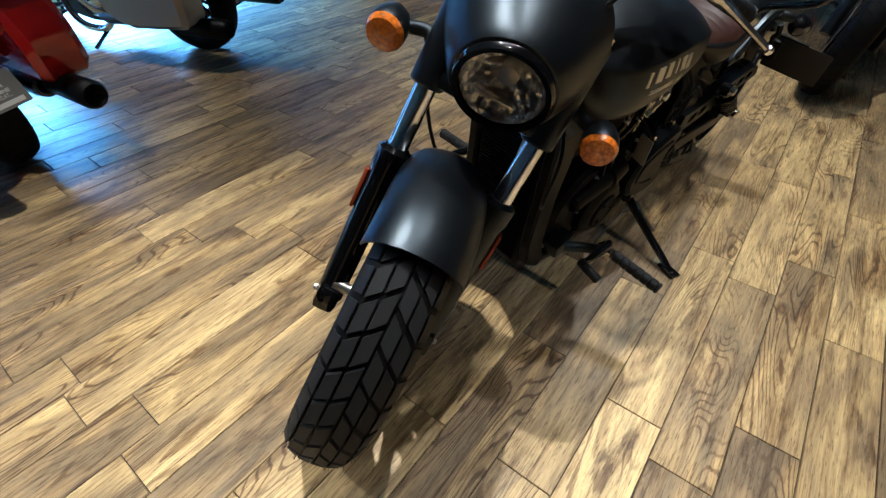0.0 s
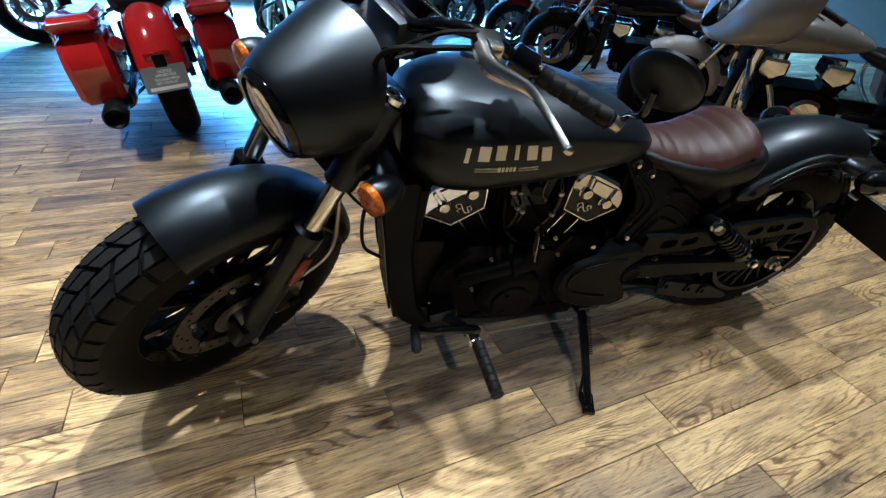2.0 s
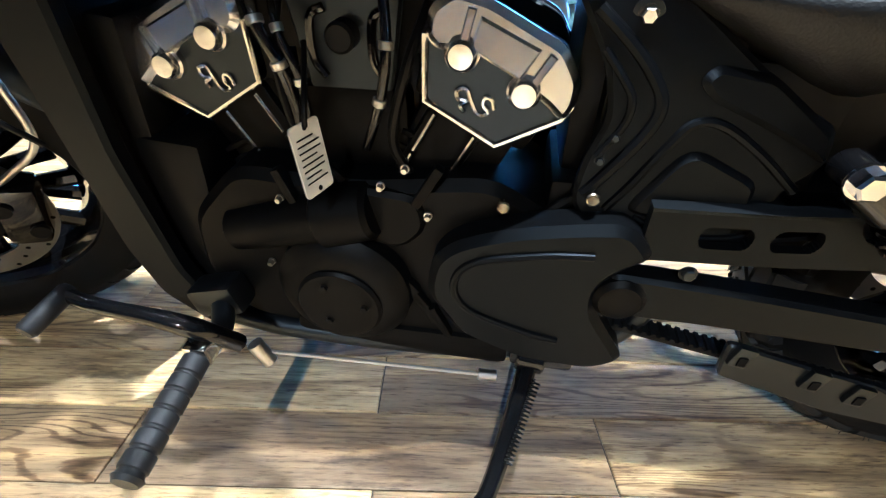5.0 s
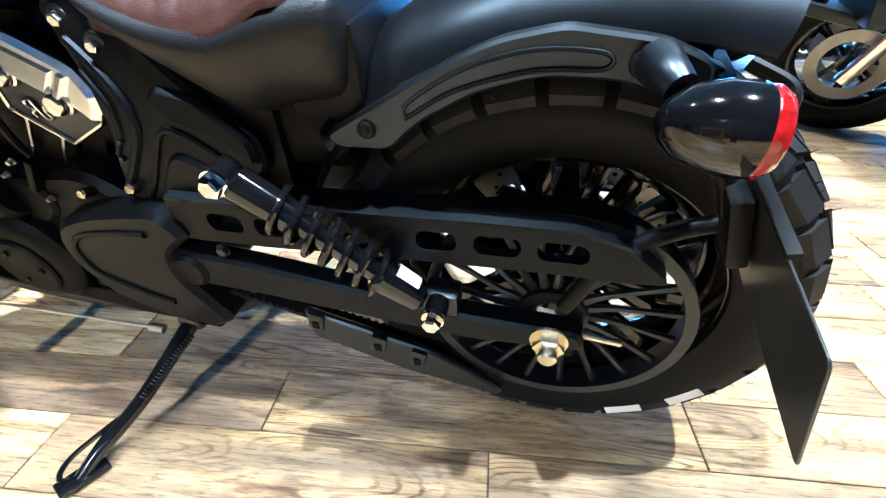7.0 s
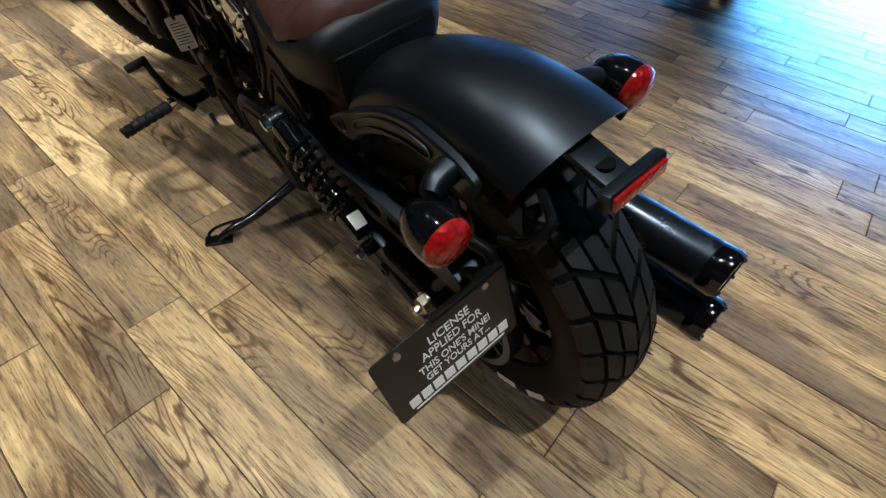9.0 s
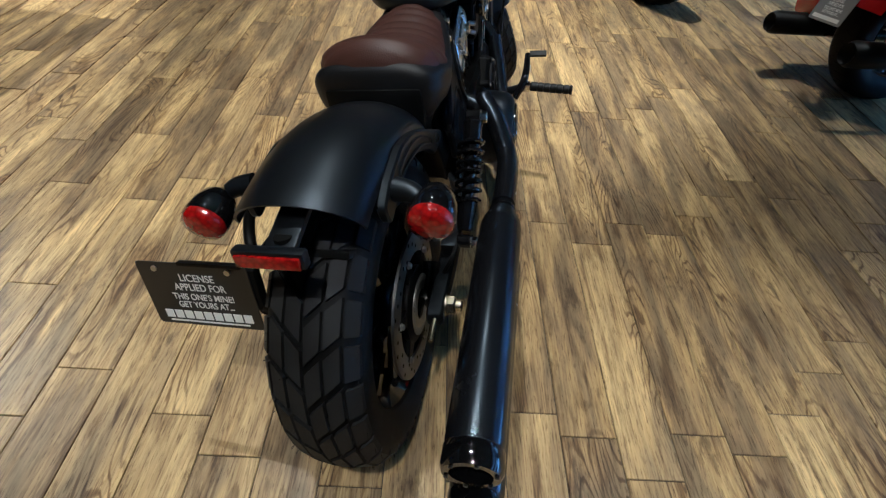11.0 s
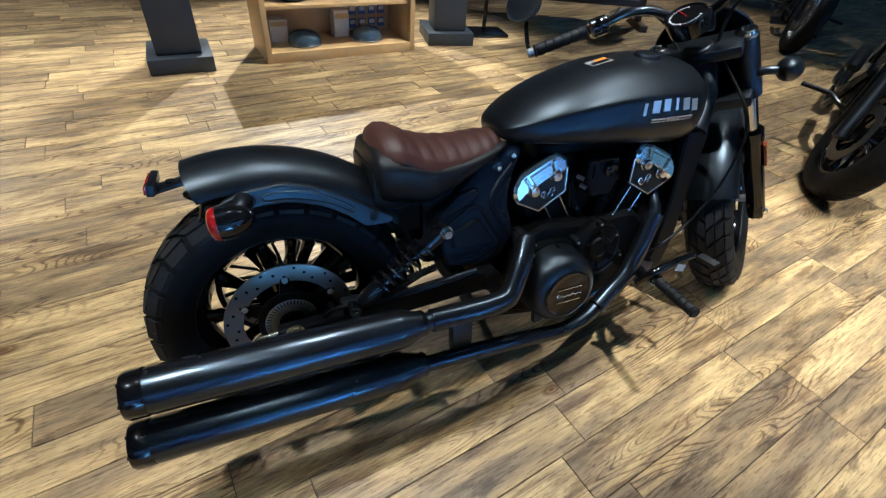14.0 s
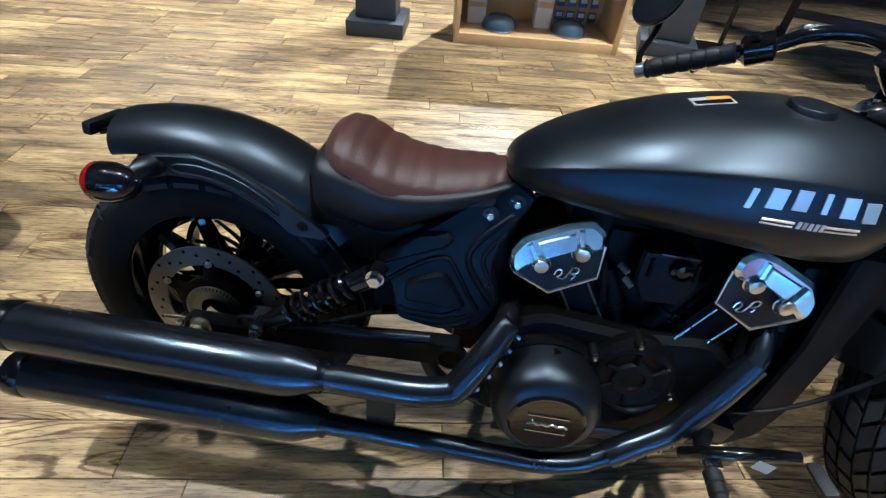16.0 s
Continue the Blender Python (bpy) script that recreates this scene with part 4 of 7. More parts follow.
        d = V(0.045 * (1 if cyl_i == 0 else -1), 0, -0.078).normalized()
        moved(box(b_, (0, 0, 0.055), (0.070, 0.044, 0.13), None, 0.010), Matrix.Translation(p0) @ basis(d, (0, 1, 0)) @ Matrix.Rotation(radians(90), 4, "Z") @ Matrix.Rotation(radians(90), 4, "Z"))
        part("pushrod_cover", b_, CRINKLE, barrel)

# intake and small parts between the cylinders
b_ = plate(B(), rounded([(0.765, 0.635), (0.895, 0.635), (0.875, 0.51), (0.785, 0.51)], 0.01), 0.012, lambda u, v, w: V(u, 0.05 + w, v), 0.003)
intake = part("intake_cover", b_, SATIN, bike, "black plate between the cylinders")
for x in (0.795, 0.862):
    part("intake_slot", tube(B(), [(x - 0.012, 0.064, 0.61), (x + 0.004, 0.064, 0.60), (x + 0.006, 0.064, 0.56), (x - 0.006, 0.064, 0.54)], 0.005, 8, 4), GLOSS, intake)
part("intake_plug", cyl(B(), (0.83, 0.05, 0.585), (0.83, 0.085, 0.585), 0.016, seg=18, bevel=0.003), PLASTIC, intake)
b_ = plate(B(), rounded([(0.800, 0.607), (0.898, 0.607), (0.910, 0.545), (0.888, 0.500), (0.822, 0.500), (0.800, 0.545)], 0.008), 0.050, lambda u, v, w: V(u, -0.060 - w, v), 0.005)
brb = part("breather_box", b_, FRAMEBLK, bike, "black box between the cylinders")
part("box_lip", box(B(), (0.849, -0.112, 0.603), (0.085, 0.006, 0.005), None, 0.0015), GLOSS, brb)
part("breather_plug", lathe(B(), [(0, 0.021), (0.012, 0.020), (0.016, 0.015), (0.012, 0.011), (0.013, 0.0)], (0.870, -0.108, 0.577), (0, -1, 0), 24), GLOSS, brb)
# dark bars laid on the box paint the slots' shade
for x in (0.818, 0.895):
    part("box_slot_shade", tube(B(), [(x, -0.1105, 0.592), (x + 0.002, -0.1105, 0.574), (x + 0.001, -0.1105, 0.556)], 0.004, 8, 3), DARK, brb)
part("box_clip", cyl(B(), (0.772, -0.100, 0.566), (0.784, -0.116, 0.560), 0.006, seg=10, bevel=0.001), STEEL, brb, "small steel hose clip")
part("box_clip", cyl(B(), (0.788, -0.098, 0.538), (0.800, -0.112, 0.530), 0.006, seg=10, bevel=0.001), STEEL, brb, "small steel hose clip")
for fx in (lambda x: x, fl):
    part("pushrod_tube", tube(B(), [(fx(0.762), -0.070, 0.540), (fx(0.790), -0.074, 0.480), (fx(0.818), -0.078, 0.420)], 0.017, 14, 4), CRINKLE, brb, "black pushrod tube")
    part("tube_collar", cyl(B(), (fx(0.794), -0.0745, 0.472), (fx(0.799), -0.0752, 0.461), 0.0195, seg=16, bevel=0.002), CRINKLE, brb)
# hoses and wiring between the cylinders
for pts, r in (([(0.912, 0.085, 0.645), (0.903, 0.108, 0.605), (0.885, 0.112, 0.565), (0.882, 0.100, 0.515), (0.890, 0.085, 0.470)], 0.0065),
               ([(0.895, 0.080, 0.640), (0.884, 0.104, 0.598), (0.868, 0.108, 0.548), (0.872, 0.090, 0.480)], 0.0045),
               ([(0.782, 0.080, 0.640), (0.776, 0.100, 0.585), (0.786, 0.104, 0.530), (0.810, 0.090, 0.470)], 0.0055)):
    hose = part("hose", tube(B(), pts, r, 10, 8), GLOSS, bike, "glossy black rubber hose")
    for f in (1, 2):
        q, d = V(*pts[f]), (V(*pts[f + 1]) - V(*pts[f - 1])).normalized()
        part("hose_clamp", cyl(B(), q - d * 0.004, q + d * 0.004, r + 0.0022, seg=14, bevel=0.0008), STEEL, hose, "steel hose clamp")
for pts, r, mt in (([(0.74, 0.05, 0.62), (0.76, 0.09, 0.56), (0.78, 0.085, 0.48), (0.76, 0.08, 0.43)], 0.006, PLASTIC), ([(0.90, 0.05, 0.63), (0.905, 0.08, 0.56), (0.89, 0.09, 0.48), (0.84, 0.10, 0.43)], 0.005, PLASTIC),
                   ([(0.56, 0.07, 0.60), (0.535, 0.09, 0.54), (0.55, 0.10, 0.46), (0.60, 0.10, 0.41)], 0.007, PLASTIC), ([(0.72, -0.06, 0.62), (0.75, -0.09, 0.55), (0.77, -0.085, 0.47)], 0.006, PLASTIC),
                   ([(0.57, -0.07, 0.60), (0.55, -0.085, 0.53), (0.56, -0.10, 0.44)], 0.007, PLASTIC)):
    part("hose", tube(B(), pts, r, 8), mt, bike, "black rubber hose")
for c, s in (((0.83, 0.03, 0.48), (0.13, 0.07, 0.10)), ((0.83, -0.03, 0.47), (0.13, 0.07, 0.12)), ((0.50, 0.0, 0.50), (0.12, 0.16, 0.22)), ((0.55, 0.02, 0.36), (0.10, 0.15, 0.18)), ((0.83, 0, 0.60), (0.30, 0.08, 0.08)), ((0.83, -0.01, 0.53), (0.15, 0.09, 0.16)), ((0.552, 0, 0.54), (0.075, 0.13, 0.20))):
    part("engine_block", box(B(), c, s, None, 0.012), CRINKLE, engine)
# hanging paper tag
TG = Matrix.Translation(V(0.842, 0.166, 0.492)) @ Matrix((V(-0.30, -0.95, 0), V(0.10, -0.03, 0.99), V(-0.95, 0.30, 0.1))).transposed().to_4x4() @ Matrix.Scale(1.05, 4)
tag = part("hang_tag", moved(plate(B(), rounded([(-0.02, -0.036), (0.02, -0.036), (0.02, 0.036), (-0.02, 0.036)], 0.005), 0.001, lambda u, v, w: V(u, v, w)), TG), PAPER, bike, "white printed hang tag")
for k in range(8):
    part("print_line", moved(box(B(), (0.0 if k % 3 else -0.003, 0.022 - k * 0.0062, 0.0012), (0.030 if k % 3 else 0.022, 0.0016, 0.0004)), TG), PLASTIC, tag)
# dark discs in place of punched holes
for v in (0.031, -0.031):
    part("tag_hole_shade", moved(cyl(B(), (0, v, 0.0005), (0, v, 0.0015), 0.0028, seg=10), TG), DARK, tag)
part("tag_clip", tube(B(), [TG @ V(0, 0.032, 0.002), TG @ V(0.004, 0.05, 0.004), V(0.86, 0.10, 0.585)], 0.003, 8), PLASTIC, tag)
part("tag_back", moved(plate(B(), rounded([(-0.02, -0.036), (0.02, -0.036), (0.02, 0.036), (-0.02, 0.036)], 0.005), 0.0006, lambda u, v, w: V(u, v, w - 0.0012)), TG), LABELGREY, tag, "grey card back")

# right-hand engine covers
b_ = B()
lathe(b_, [(0, 0.108), (0.060, 0.105), (0.090, 0.099), (0.104, 0.089), (0.110, 0.078), (0.112, 0.071)], (0.692, -0.120, 0.292), (0, -1, 0), 48)
clutch = part("clutch_cover", b_, SATIN, bike, "round satin black clutch cover")
b_ = B()
lathe(b_, [(0, 0.070), (0.006, 0.070), (0.010, 0.066), (0.008, 0.060), (0.009, 0.0)], (0.692, -0.2285, 0.292), (0, -1, 0), 48)
derby = part("derby_cover", b_, GLOSS, clutch, "gloss black disc with silver lines")
for z, w in ((0.3135, 0.074), (0.2725, 0.074)):
    part("silver_line", box(B(), (0.692, -0.2385, z), (w, 0.002, 0.0022), Matrix.Rotation(radians(0), 4, "Y")), CAST, clutch)
b_ = B()
tube(b_, [(0.657 + 0.009 * k, -0.2385, 0.290 + 0.005 * (k % 2) * (1 if k % 4 == 1 else 0.6)) for k in range(9)], 0.0024, 6, 4)
part("script_mark", b_, CAST, clutch, "plain silver scroll in place of a maker's script")
part("cover_rim", lathe(B(), [(0, 0.118), (0.016, 0.117), (0.022, 0.110)], (0.692, -0.122, 0.292), (0, -1, 0), 48), CRINKLE, clutch)
b_ = plate(B(), rounded([(0.680, 0.385), (0.765, 0.388), (0.800, 0.428), (0.845, 0.450), (0.905, 0.412), (0.938, 0.340), (0.925, 0.270), (0.86, 0.215), (0.78, 0.200), (0.72, 0.30)], 0.03, 4), 0.045, lambda u, v, w: V(u, -0.108 - w, v), 0.014)
gearc = part("cam_cover", b_, CRINKLE, bike, "black cast cam cover with small bright bolts")
part("cam_boss", lathe(B(), [(0, 0.074), (0.006, 0.073), (0.010, 0.066), (0.006, 0.060), (0.006, 0.040), (0.012, 0.036), (0.013, 0.024), (0.008, 0.020), (0.008, 0.0)], (0.843, -0.150, 0.356), (0, -1, 0), 40), CRINKLE, gearc)
for k in range(6):
    a = radians(20 + k * 60)
    part("cam_rib", tube(B(), [V(0.843 + r_ * math.cos(a + w_), -0.158, 0.356 + r_ * math.sin(a + w_)) for r_, w_ in ((0.022, 0.0), (0.040, 0.16), (0.060, 0.22))], 0.0045, 8, 4), CRINKLE, gearc)
part("cover_web", tube(B(), [(0.780, -0.152, 0.340), (0.735, -0.160, 0.362), (0.690, -0.158, 0.398)], 0.008, 8, 4), CRINKLE, gearc)
part("cover_web", tube(B(), [(0.800, -0.152, 0.300), (0.860, -0.155, 0.270), (0.910, -0.150, 0.290)], 0.007, 8, 4), CRINKLE, gearc)
for x, z in ((0.836, 0.434), (0.898, 0.392), (0.926, 0.318), (0.766, 0.392), (0.699, 0.388), (0.633, 0.366)):
    part("bolt_boss", lathe(B(), [(0, 0.012), (0.030, 0.0105), (0.034, 0.008)], (x, -0.120, z), (0, -1, 0), 16), CRINKLE, gearc)
    part("cover_bolt", bolt(B(), V(x, -0.152, z), (0, -1, 0), 0.0048, 0.006), CAST, gearc)
b_ = plate(B(), rounded([(0.56, 0.20), (0.60, 0.365), (0.70, 0.385), (0.78, 0.38), (0.80, 0.20), (0.70, 0.16)], 0.03), 0.03, lambda u, v, w: V(u, -0.105 - w, v), 0.008)
part("case_half", b_, CRINKLE, engine)

# left-hand engine covers
b_ = B()
lathe(b_, [(0, 0.094), (0.030, 0.091), (0.043, 0.078), (0.047, 0.060)], (0.850, 0.100, 0.275), (0, 1, 0), 48)
stator = part("stator_cover", b_, CRINKLE, bike, "round black stator cover")
b_ = B()
lathe(b_, [(0, 0.058), (0.010, 0.058), (0.014, 0.054), (0.011, 0.046), (0.012, 0.0)], (0.850, 0.140, 0.268), (0, 1, 0), 40)
part("stator_cap", b_, CRINKLE, stator)
for k in range(3):
    a = radians(60 + k * 120)
    part("cap_screw", bolt(B(), V(0.850 + 0.034 * math.cos(a), 0.151, 0.268 + 0.034 * math.sin(a)), (0, 1, 0), 0.005, 0.004), PLASTIC, stator)
b_ = B()
cyl(b_, (1.0, 0.105, 0.345), (0.86, 0.112, 0.385), 0.030, 0.034, 24, 0.006)
starter = part("starter_motor", b_, CRINKLE, bike, "black starter motor")
part("starter_nose", cyl(B(), (0.87, 0.11, 0.383), (0.80, 0.112, 0.400), 0.042, 0.036, 24, 0.006), CRINKLE, starter)
for x, z in ((0.79, 0.435), (0.735, 0.40), (0.81, 0.345), (0.92, 0.405), (0.72, 0.345), (0.885, 0.345), (0.955, 0.30), (0.76, 0.46)):
    part("case_bolt", bolt(B(), V(x, 0.113, z), (0, 1, 0), 0.0042, 0.007), STEEL, engine)
b_ = plate(B(), rounded([(0.745, 0.425), (0.84, 0.432), (0.85, 0.36), (0.77, 0.345), (0.735, 0.38)], 0.02), 0.018, lambda u, v, w: V(u, 0.1 + w, v), 0.006)
part("cover_plate", b_, CRINKLE, engine)
for k, (x, z, tilt) in enumerate(((0.905, 0.42, 20), (0.875, 0.43, 10), (0.735, 0.44, -30), (0.77, 0.30, 40), (0.755, 0.275, 35), (0.74, 0.25, 30), (0.72, 0.225, 25))):
    part("case_rib", box(B(), (x, 0.115, z), (0.012, 0.016, 0.06), Matrix.Rotation(radians(tilt), 4, "Y"), 0.004), CRINKLE, engine)
part("sump_rib", box(B(), (0.78, 0.09, 0.175), (0.32, 0.06, 0.05), None, 0.014), CRINKLE, engine)

# front belt-pulley cover
PUL = [(0.726, 0.360), (0.700, 0.388), (0.640, 0.411), (0.567, 0.426), (0.512, 0.432), (0.478, 0.392), (0.508, 0.372), (0.530, 0.345), (0.528, 0.305), (0.490, 0.248), (0.474, 0.222), (0.515, 0.196), (0.608, 0.201), (0.690, 0.236), (0.734, 0.305)]
pulc = side_plate(PUL, 0.098, 0.150, FRAMEBLK, "pulley_cover", bike, "satin black belt pulley cover", 0.010, 0.02)
b_ = B()
tube(b_, [V(x, 0.1505, z) for x, z in ((0.545, 0.392), (0.60, 0.386), (0.675, 0.366), (0.698, 0.330), (0.680, 0.290), (0.61, 0.262), (0.565, 0.252))], 0.005, 8, 6)
part("moulded_ridge", b_, FRAMEBLK, pulc)
for x, z in ((0.648, 0.420), (0.556, 0.440)):
    part("cover_bolt", cyl(B(), (x, 0.085, z - 0.006), (x, 0.13, z + 0.010), 0.0075, seg=10, bevel=0.002), BRASS, pulc)

# swingarm, belt and guards
for side in (1, -1):
    b_ = plate(B(), rounded([(0.52, 0.365), (0.40, 0.358), (0.10, 0.330), (-0.035, 0.330), (-0.045, 0.300), (0.10, 0.285), (0.40, 0.300), (0.51, 0.302)], 0.012), 0.034, lambda u, v, w: V(u, side * (0.112 + w), v), 0.005)
    sw = part("swingarm", b_, FRAMEBLK, bike, "satin black swingarm")
    part("pivot_cap", lathe(B(), [(0, 0.030), (0.012, 0.030), (0.018, 0.024), (0.014, 0.018), (0.015, 0.0)], (0.505, side * 0.135, 0.330), (0, side, 0), 24), CRINKLE, sw)
    ax = bolt(B(), V(0, side * 0.146, 0.315), (0, side, 0), 0.019, 0.016)
    part("axle_nut", ax, BRASS, sw, "plated axle nut")
    part("axle_end", cyl(B(), (0, side * 0.14, 0.315), (0, side * 0.178, 0.315), 0.0115, seg=16, bevel=0.002), BRASS, sw)
    part("adjuster_bolt", cyl(B(), (-0.03, side * 0.13, 0.316), (-0.085, side * 0.13, 0.312), 0.005, seg=10), BRASS, sw)
    part("shock_lug", box(B(), (0.135, side * 0.135, 0.350), (0.045, 0.034, 0.035), None, 0.006), SATIN, sw)


def slotted(bm, top, low, y0, y1, slots):
    """A long guard between two curves with oblong holes through it."""
    xs = sorted({round(x, 4) for x in list(np.linspace(top[-1][0], top[0][0], 40)) + [s + o for a, c in slots for s, g in ((a, 1), (c, -1)) for o in (0, g * 0.0012, g * 0.0030, g * 0.0056, g * 0.0090)]})
    tz = lambda x: float(np.interp(x, [p[0] for p in top[::-1]], [p[1] for p in top[::-1]]))
    lz = lambda x: float(np.interp(x, [p[0] for p in low[::-1]], [p[1] for p in low[::-1]]))
    for a, c in zip(xs, xs[1:]):
        near_end = [min((a + c) / 2 - s0, s1 - (a + c) / 2) for s0, s1 in slots if s0 - 1e-6 <= a and c <= s1 + 1e-6]
        bands = ((0.0, 1.0),)
        if near_end:
            g = 1 - max(0.0, 1 - near_end[0] / 0.010)
            half = 0.21 * math.sqrt(max(0.0, 1 - (1 - g) ** 2))        # rounded slot ends
            bands = ((0.0, 0.51 - half), (0.51 + half, 1.0))
        for f0, f1 in bands:
            lo, hi = [], []
            for x, f in ((a, f0), (c, f0), (c, f1), (a, f1)):
                z = lz(x) + (tz(x) - lz(x)) * f
                lo.append(V(x, y0, z))
                hi.append(V(x, y1, z))
            skin(bm, [lo, hi])
    bmesh.ops.remove_doubles(bm, verts=bm.verts[:], dist=0.00002)
    return bm


TOPC = [(0.497, 0.451), (0.37, 0.455), (0.238, 0.466), (0.09, 0.476), (-0.01, 0.480), (-0.06, 0.468), (-0.105, 0.43)]
LOWC = [(0.497, 0.384), (0.37, 0.390), (0.238, 0.402), (0.09, 0.412), (-0.01, 0.418), (-0.06, 0.418), (-0.105, 0.424)]
guard = part("belt_guard", slotted(B(), TOPC, LOWC, 0.122, 0.136, [(0.392, 0.444), (0.328, 0.375), (0.116, 0.163), (0.045, 0.097), (-0.026, 0.028)]), FRAMEBLK, bike, "satin black belt guard with oblong slots")
b_ = B()
skin(b_, [[V(x, y, z + o) for y, o in ((0.095, 0.004), (0.136, 0.0), (0.136, -0.004), (0.095, 0.0))] for x, z in TOPC])
part("guard_lip", b_, SATIN, guard)
part("guard_bolt", bolt(B(), V(0.44, 0.136, 0.372), (0, 1, 0), 0.008, 0.006), SATIN, guard)
b_ = B()
lathe(b_, [(-0.016, 0.152), (-0.016, 0.166), (0.016, 0.166), (0.016, 0.152)], (0, 0.098, 0.318), (0, 1, 0), 72, loop=True)
lathe(b_, [(-0.010, 0.026), (-0.010, 0.048), (0.012, 0.044), (0.012, 0.026)], (0, 0.10, 0.318), (0, 1, 0), 32, loop=True)
pulley = part("rear_pulley", b_, SATIN, bike, "black spoked rear belt pulley")
for k in range(20):
    t = 2 * math.pi * k / 20
    p = [V(r * math.cos(t + w), 0.100, 0.318 + r * math.sin(t + w)) for r, w in ((0.042, 0), (0.075, 0.03), (0.115, 0.10), (0.156, 0.13))]
    part("pulley_spoke", tube(B(), p, [0.007, 0.0048, 0.0042, 0.006], 6, 3), SATIN, pulley)
b_ = B()
skin(b_, [[V(x, y, z + o) for y, o in ((0.086, 0), (0.114, 0), (0.114, 0.006), (0.086, 0.006))] for x, z in ((0.56, 0.362), (0.05, 0.477))])
skin(b_, [[V(x, y, z + o) for y, o in ((0.086, 0), (0.114, 0), (0.114, 0.006), (0.086, 0.006))] for x, z in ((0.56, 0.262), (0.03, 0.150))])
for k in range(40):
    x = 0.55 - k * 0.0125
    z = float(np.interp(x, [0.03, 0.56], [0.156, 0.268]))
    box(b_, (x, 0.1, z + 0.001), (0.006, 0.028, 0.006), Matrix.Rotation(radians(-12), 4, "Y"))
part("drive_belt", b_, RUBBER, bike, "toothed rubber drive belt")
b_ = plate(B(), rounded([(0.355, 0.262), (0.35, 0.200), (0.20, 0.155), (0.06, 0.135), (0.05, 0.150), (0.10, 0.180), (0.16, 0.215), (0.26, 0.238)], 0.01), 0.012, lambda u, v, w: V(u, 0.118 + w, v), 0.003)
lg = part("lower_belt_guard", b_, SATIN, bike, "black lower belt guard")
for x, z in ((0.335, 0.245), (0.24, 0.218), (0.18, 0.20)):
    part("guard_clip", box(B(), (x, 0.132, z), (0.024, 0.010, 0.034), Matrix.Rotation(radians(-12), 4, "Y"), 0.003), SATIN, lg)
    # dark block paints the shade of the clip's opening
    part("clip_hole_shade", box(B(), (x, 0.1375, z - 0.004), (0.010, 0.003, 0.014)), DARK, lg)
for a in (-121, -142):
    t = radians(a)
    m_ = Matrix.Translation(V(0.262 * math.cos(t), 0.0785, 0.312 + 0.262 * math.sin(t))) @ Matrix.Rotation(-t + radians(90), 4, "Y") @ Matrix.Rotation(radians(82), 4, "X")
    part("tyre_sticker", moved(box(B(), (0, 0, 0), (0.055, 0.018, 0.0015)), m_), PAPER, bike, "paper sticker on the tyre wall")

# cast side frames below the seat
SIDE = [(0.574, 0.678), (0.510, 0.640), (0.456, 0.600), (0.385, 0.548), (0.352, 0.535), (0.346, 0.495), (0.372, 0.470), (0.390, 0.385), (0.470, 0.370), (0.545, 0.385), (0.578, 0.440), (0.570, 0.490), (0.556, 0.530), (0.566, 0.575), (0.596, 0.625), (0.615, 0.655)]
PAD = [(0.357, 0.532), (0.420, 0.576), (0.471, 0.583), (0.484, 0.569), (0.470, 0.554), (0.403, 0.526), (0.352, 0.500)]
INSET = [(0.400, 0.476), (0.464, 0.506), (0.482, 0.498), (0.520, 0.436), (0.505, 0.428), (0.402, 0.430)]
for side in (1, -1):
    def at_side(u, v, w):
        return V(u, side * (float(np.interp(v, [0.38, 0.55, 0.66], [0.100, 0.090, 0.052])) + w), v)
    sf = part("side_frame", plate(B(), rounded(SIDE, 0.014), 0.018, at_side, 0.005), FRAMEBLK, bike, "black cast side frame")
    part("raised_strap", plate(B(), rounded(PAD, 0.008), 0.026, at_side, 0.006), FRAMEBLK, sf)
    part("raised_panel", plate(B(), rounded(INSET, 0.014), 0.025, at_side, 0.006), FRAMEBLK, sf)
    for pts, r in (([(0.366, 0.470), (0.410, 0.506), (0.452, 0.531), (0.478, 0.530), (0.494, 0.508), (0.520, 0.462), (0.540, 0.432)], 0.0050),
                   ([(0.391, 0.416), (0.415, 0.409), (0.468, 0.407), (0.509, 0.426)], 0.0036), ([(0.403, 0.398), (0.475, 0.396), (0.534, 0.421)], 0.0036), ([(0.440, 0.384), (0.487, 0.384), (0.530, 0.402)], 0.0036),
                   ([(0.580, 0.622), (0.546, 0.594), (0.522, 0.568), (0.511, 0.546), (0.517, 0.520), (0.540, 0.484), (0.566, 0.448)], 0.0065),
                   ([(0.570, 0.590), (0.548, 0.565), (0.538, 0.548), (0.541, 0.524), (0.560, 0.492)], 0.0042)):
        part("panel_ridge", tube(B(), [at_side(u, v, 0.018) for u, v in pts], r, 8, 5), FRAMEBLK, sf)
    for x, z in ((0.546, 0.512), (0.556, 0.487)):
        part("panel_screw", bolt(B(), at_side(x, z, 0.018), (0, side, 0), 0.0042, 0.004), SATIN, sf)
    for x, z in ((0.581, 0.642), (0.538, 0.618)):
        part("bolt_washer", lathe(B(), [(0, 0.0150), (0.004, 0.0140), (0.005, 0.010)], at_side(x, z, 0.015), (0, side, 0), 20), SATIN, sf)
        part("frame_bolt", bolt(B(), at_side(x, z, 0.018), (0, side, 0), 0.0075, 0.008), CAST, sf, "bright steel frame bolt")

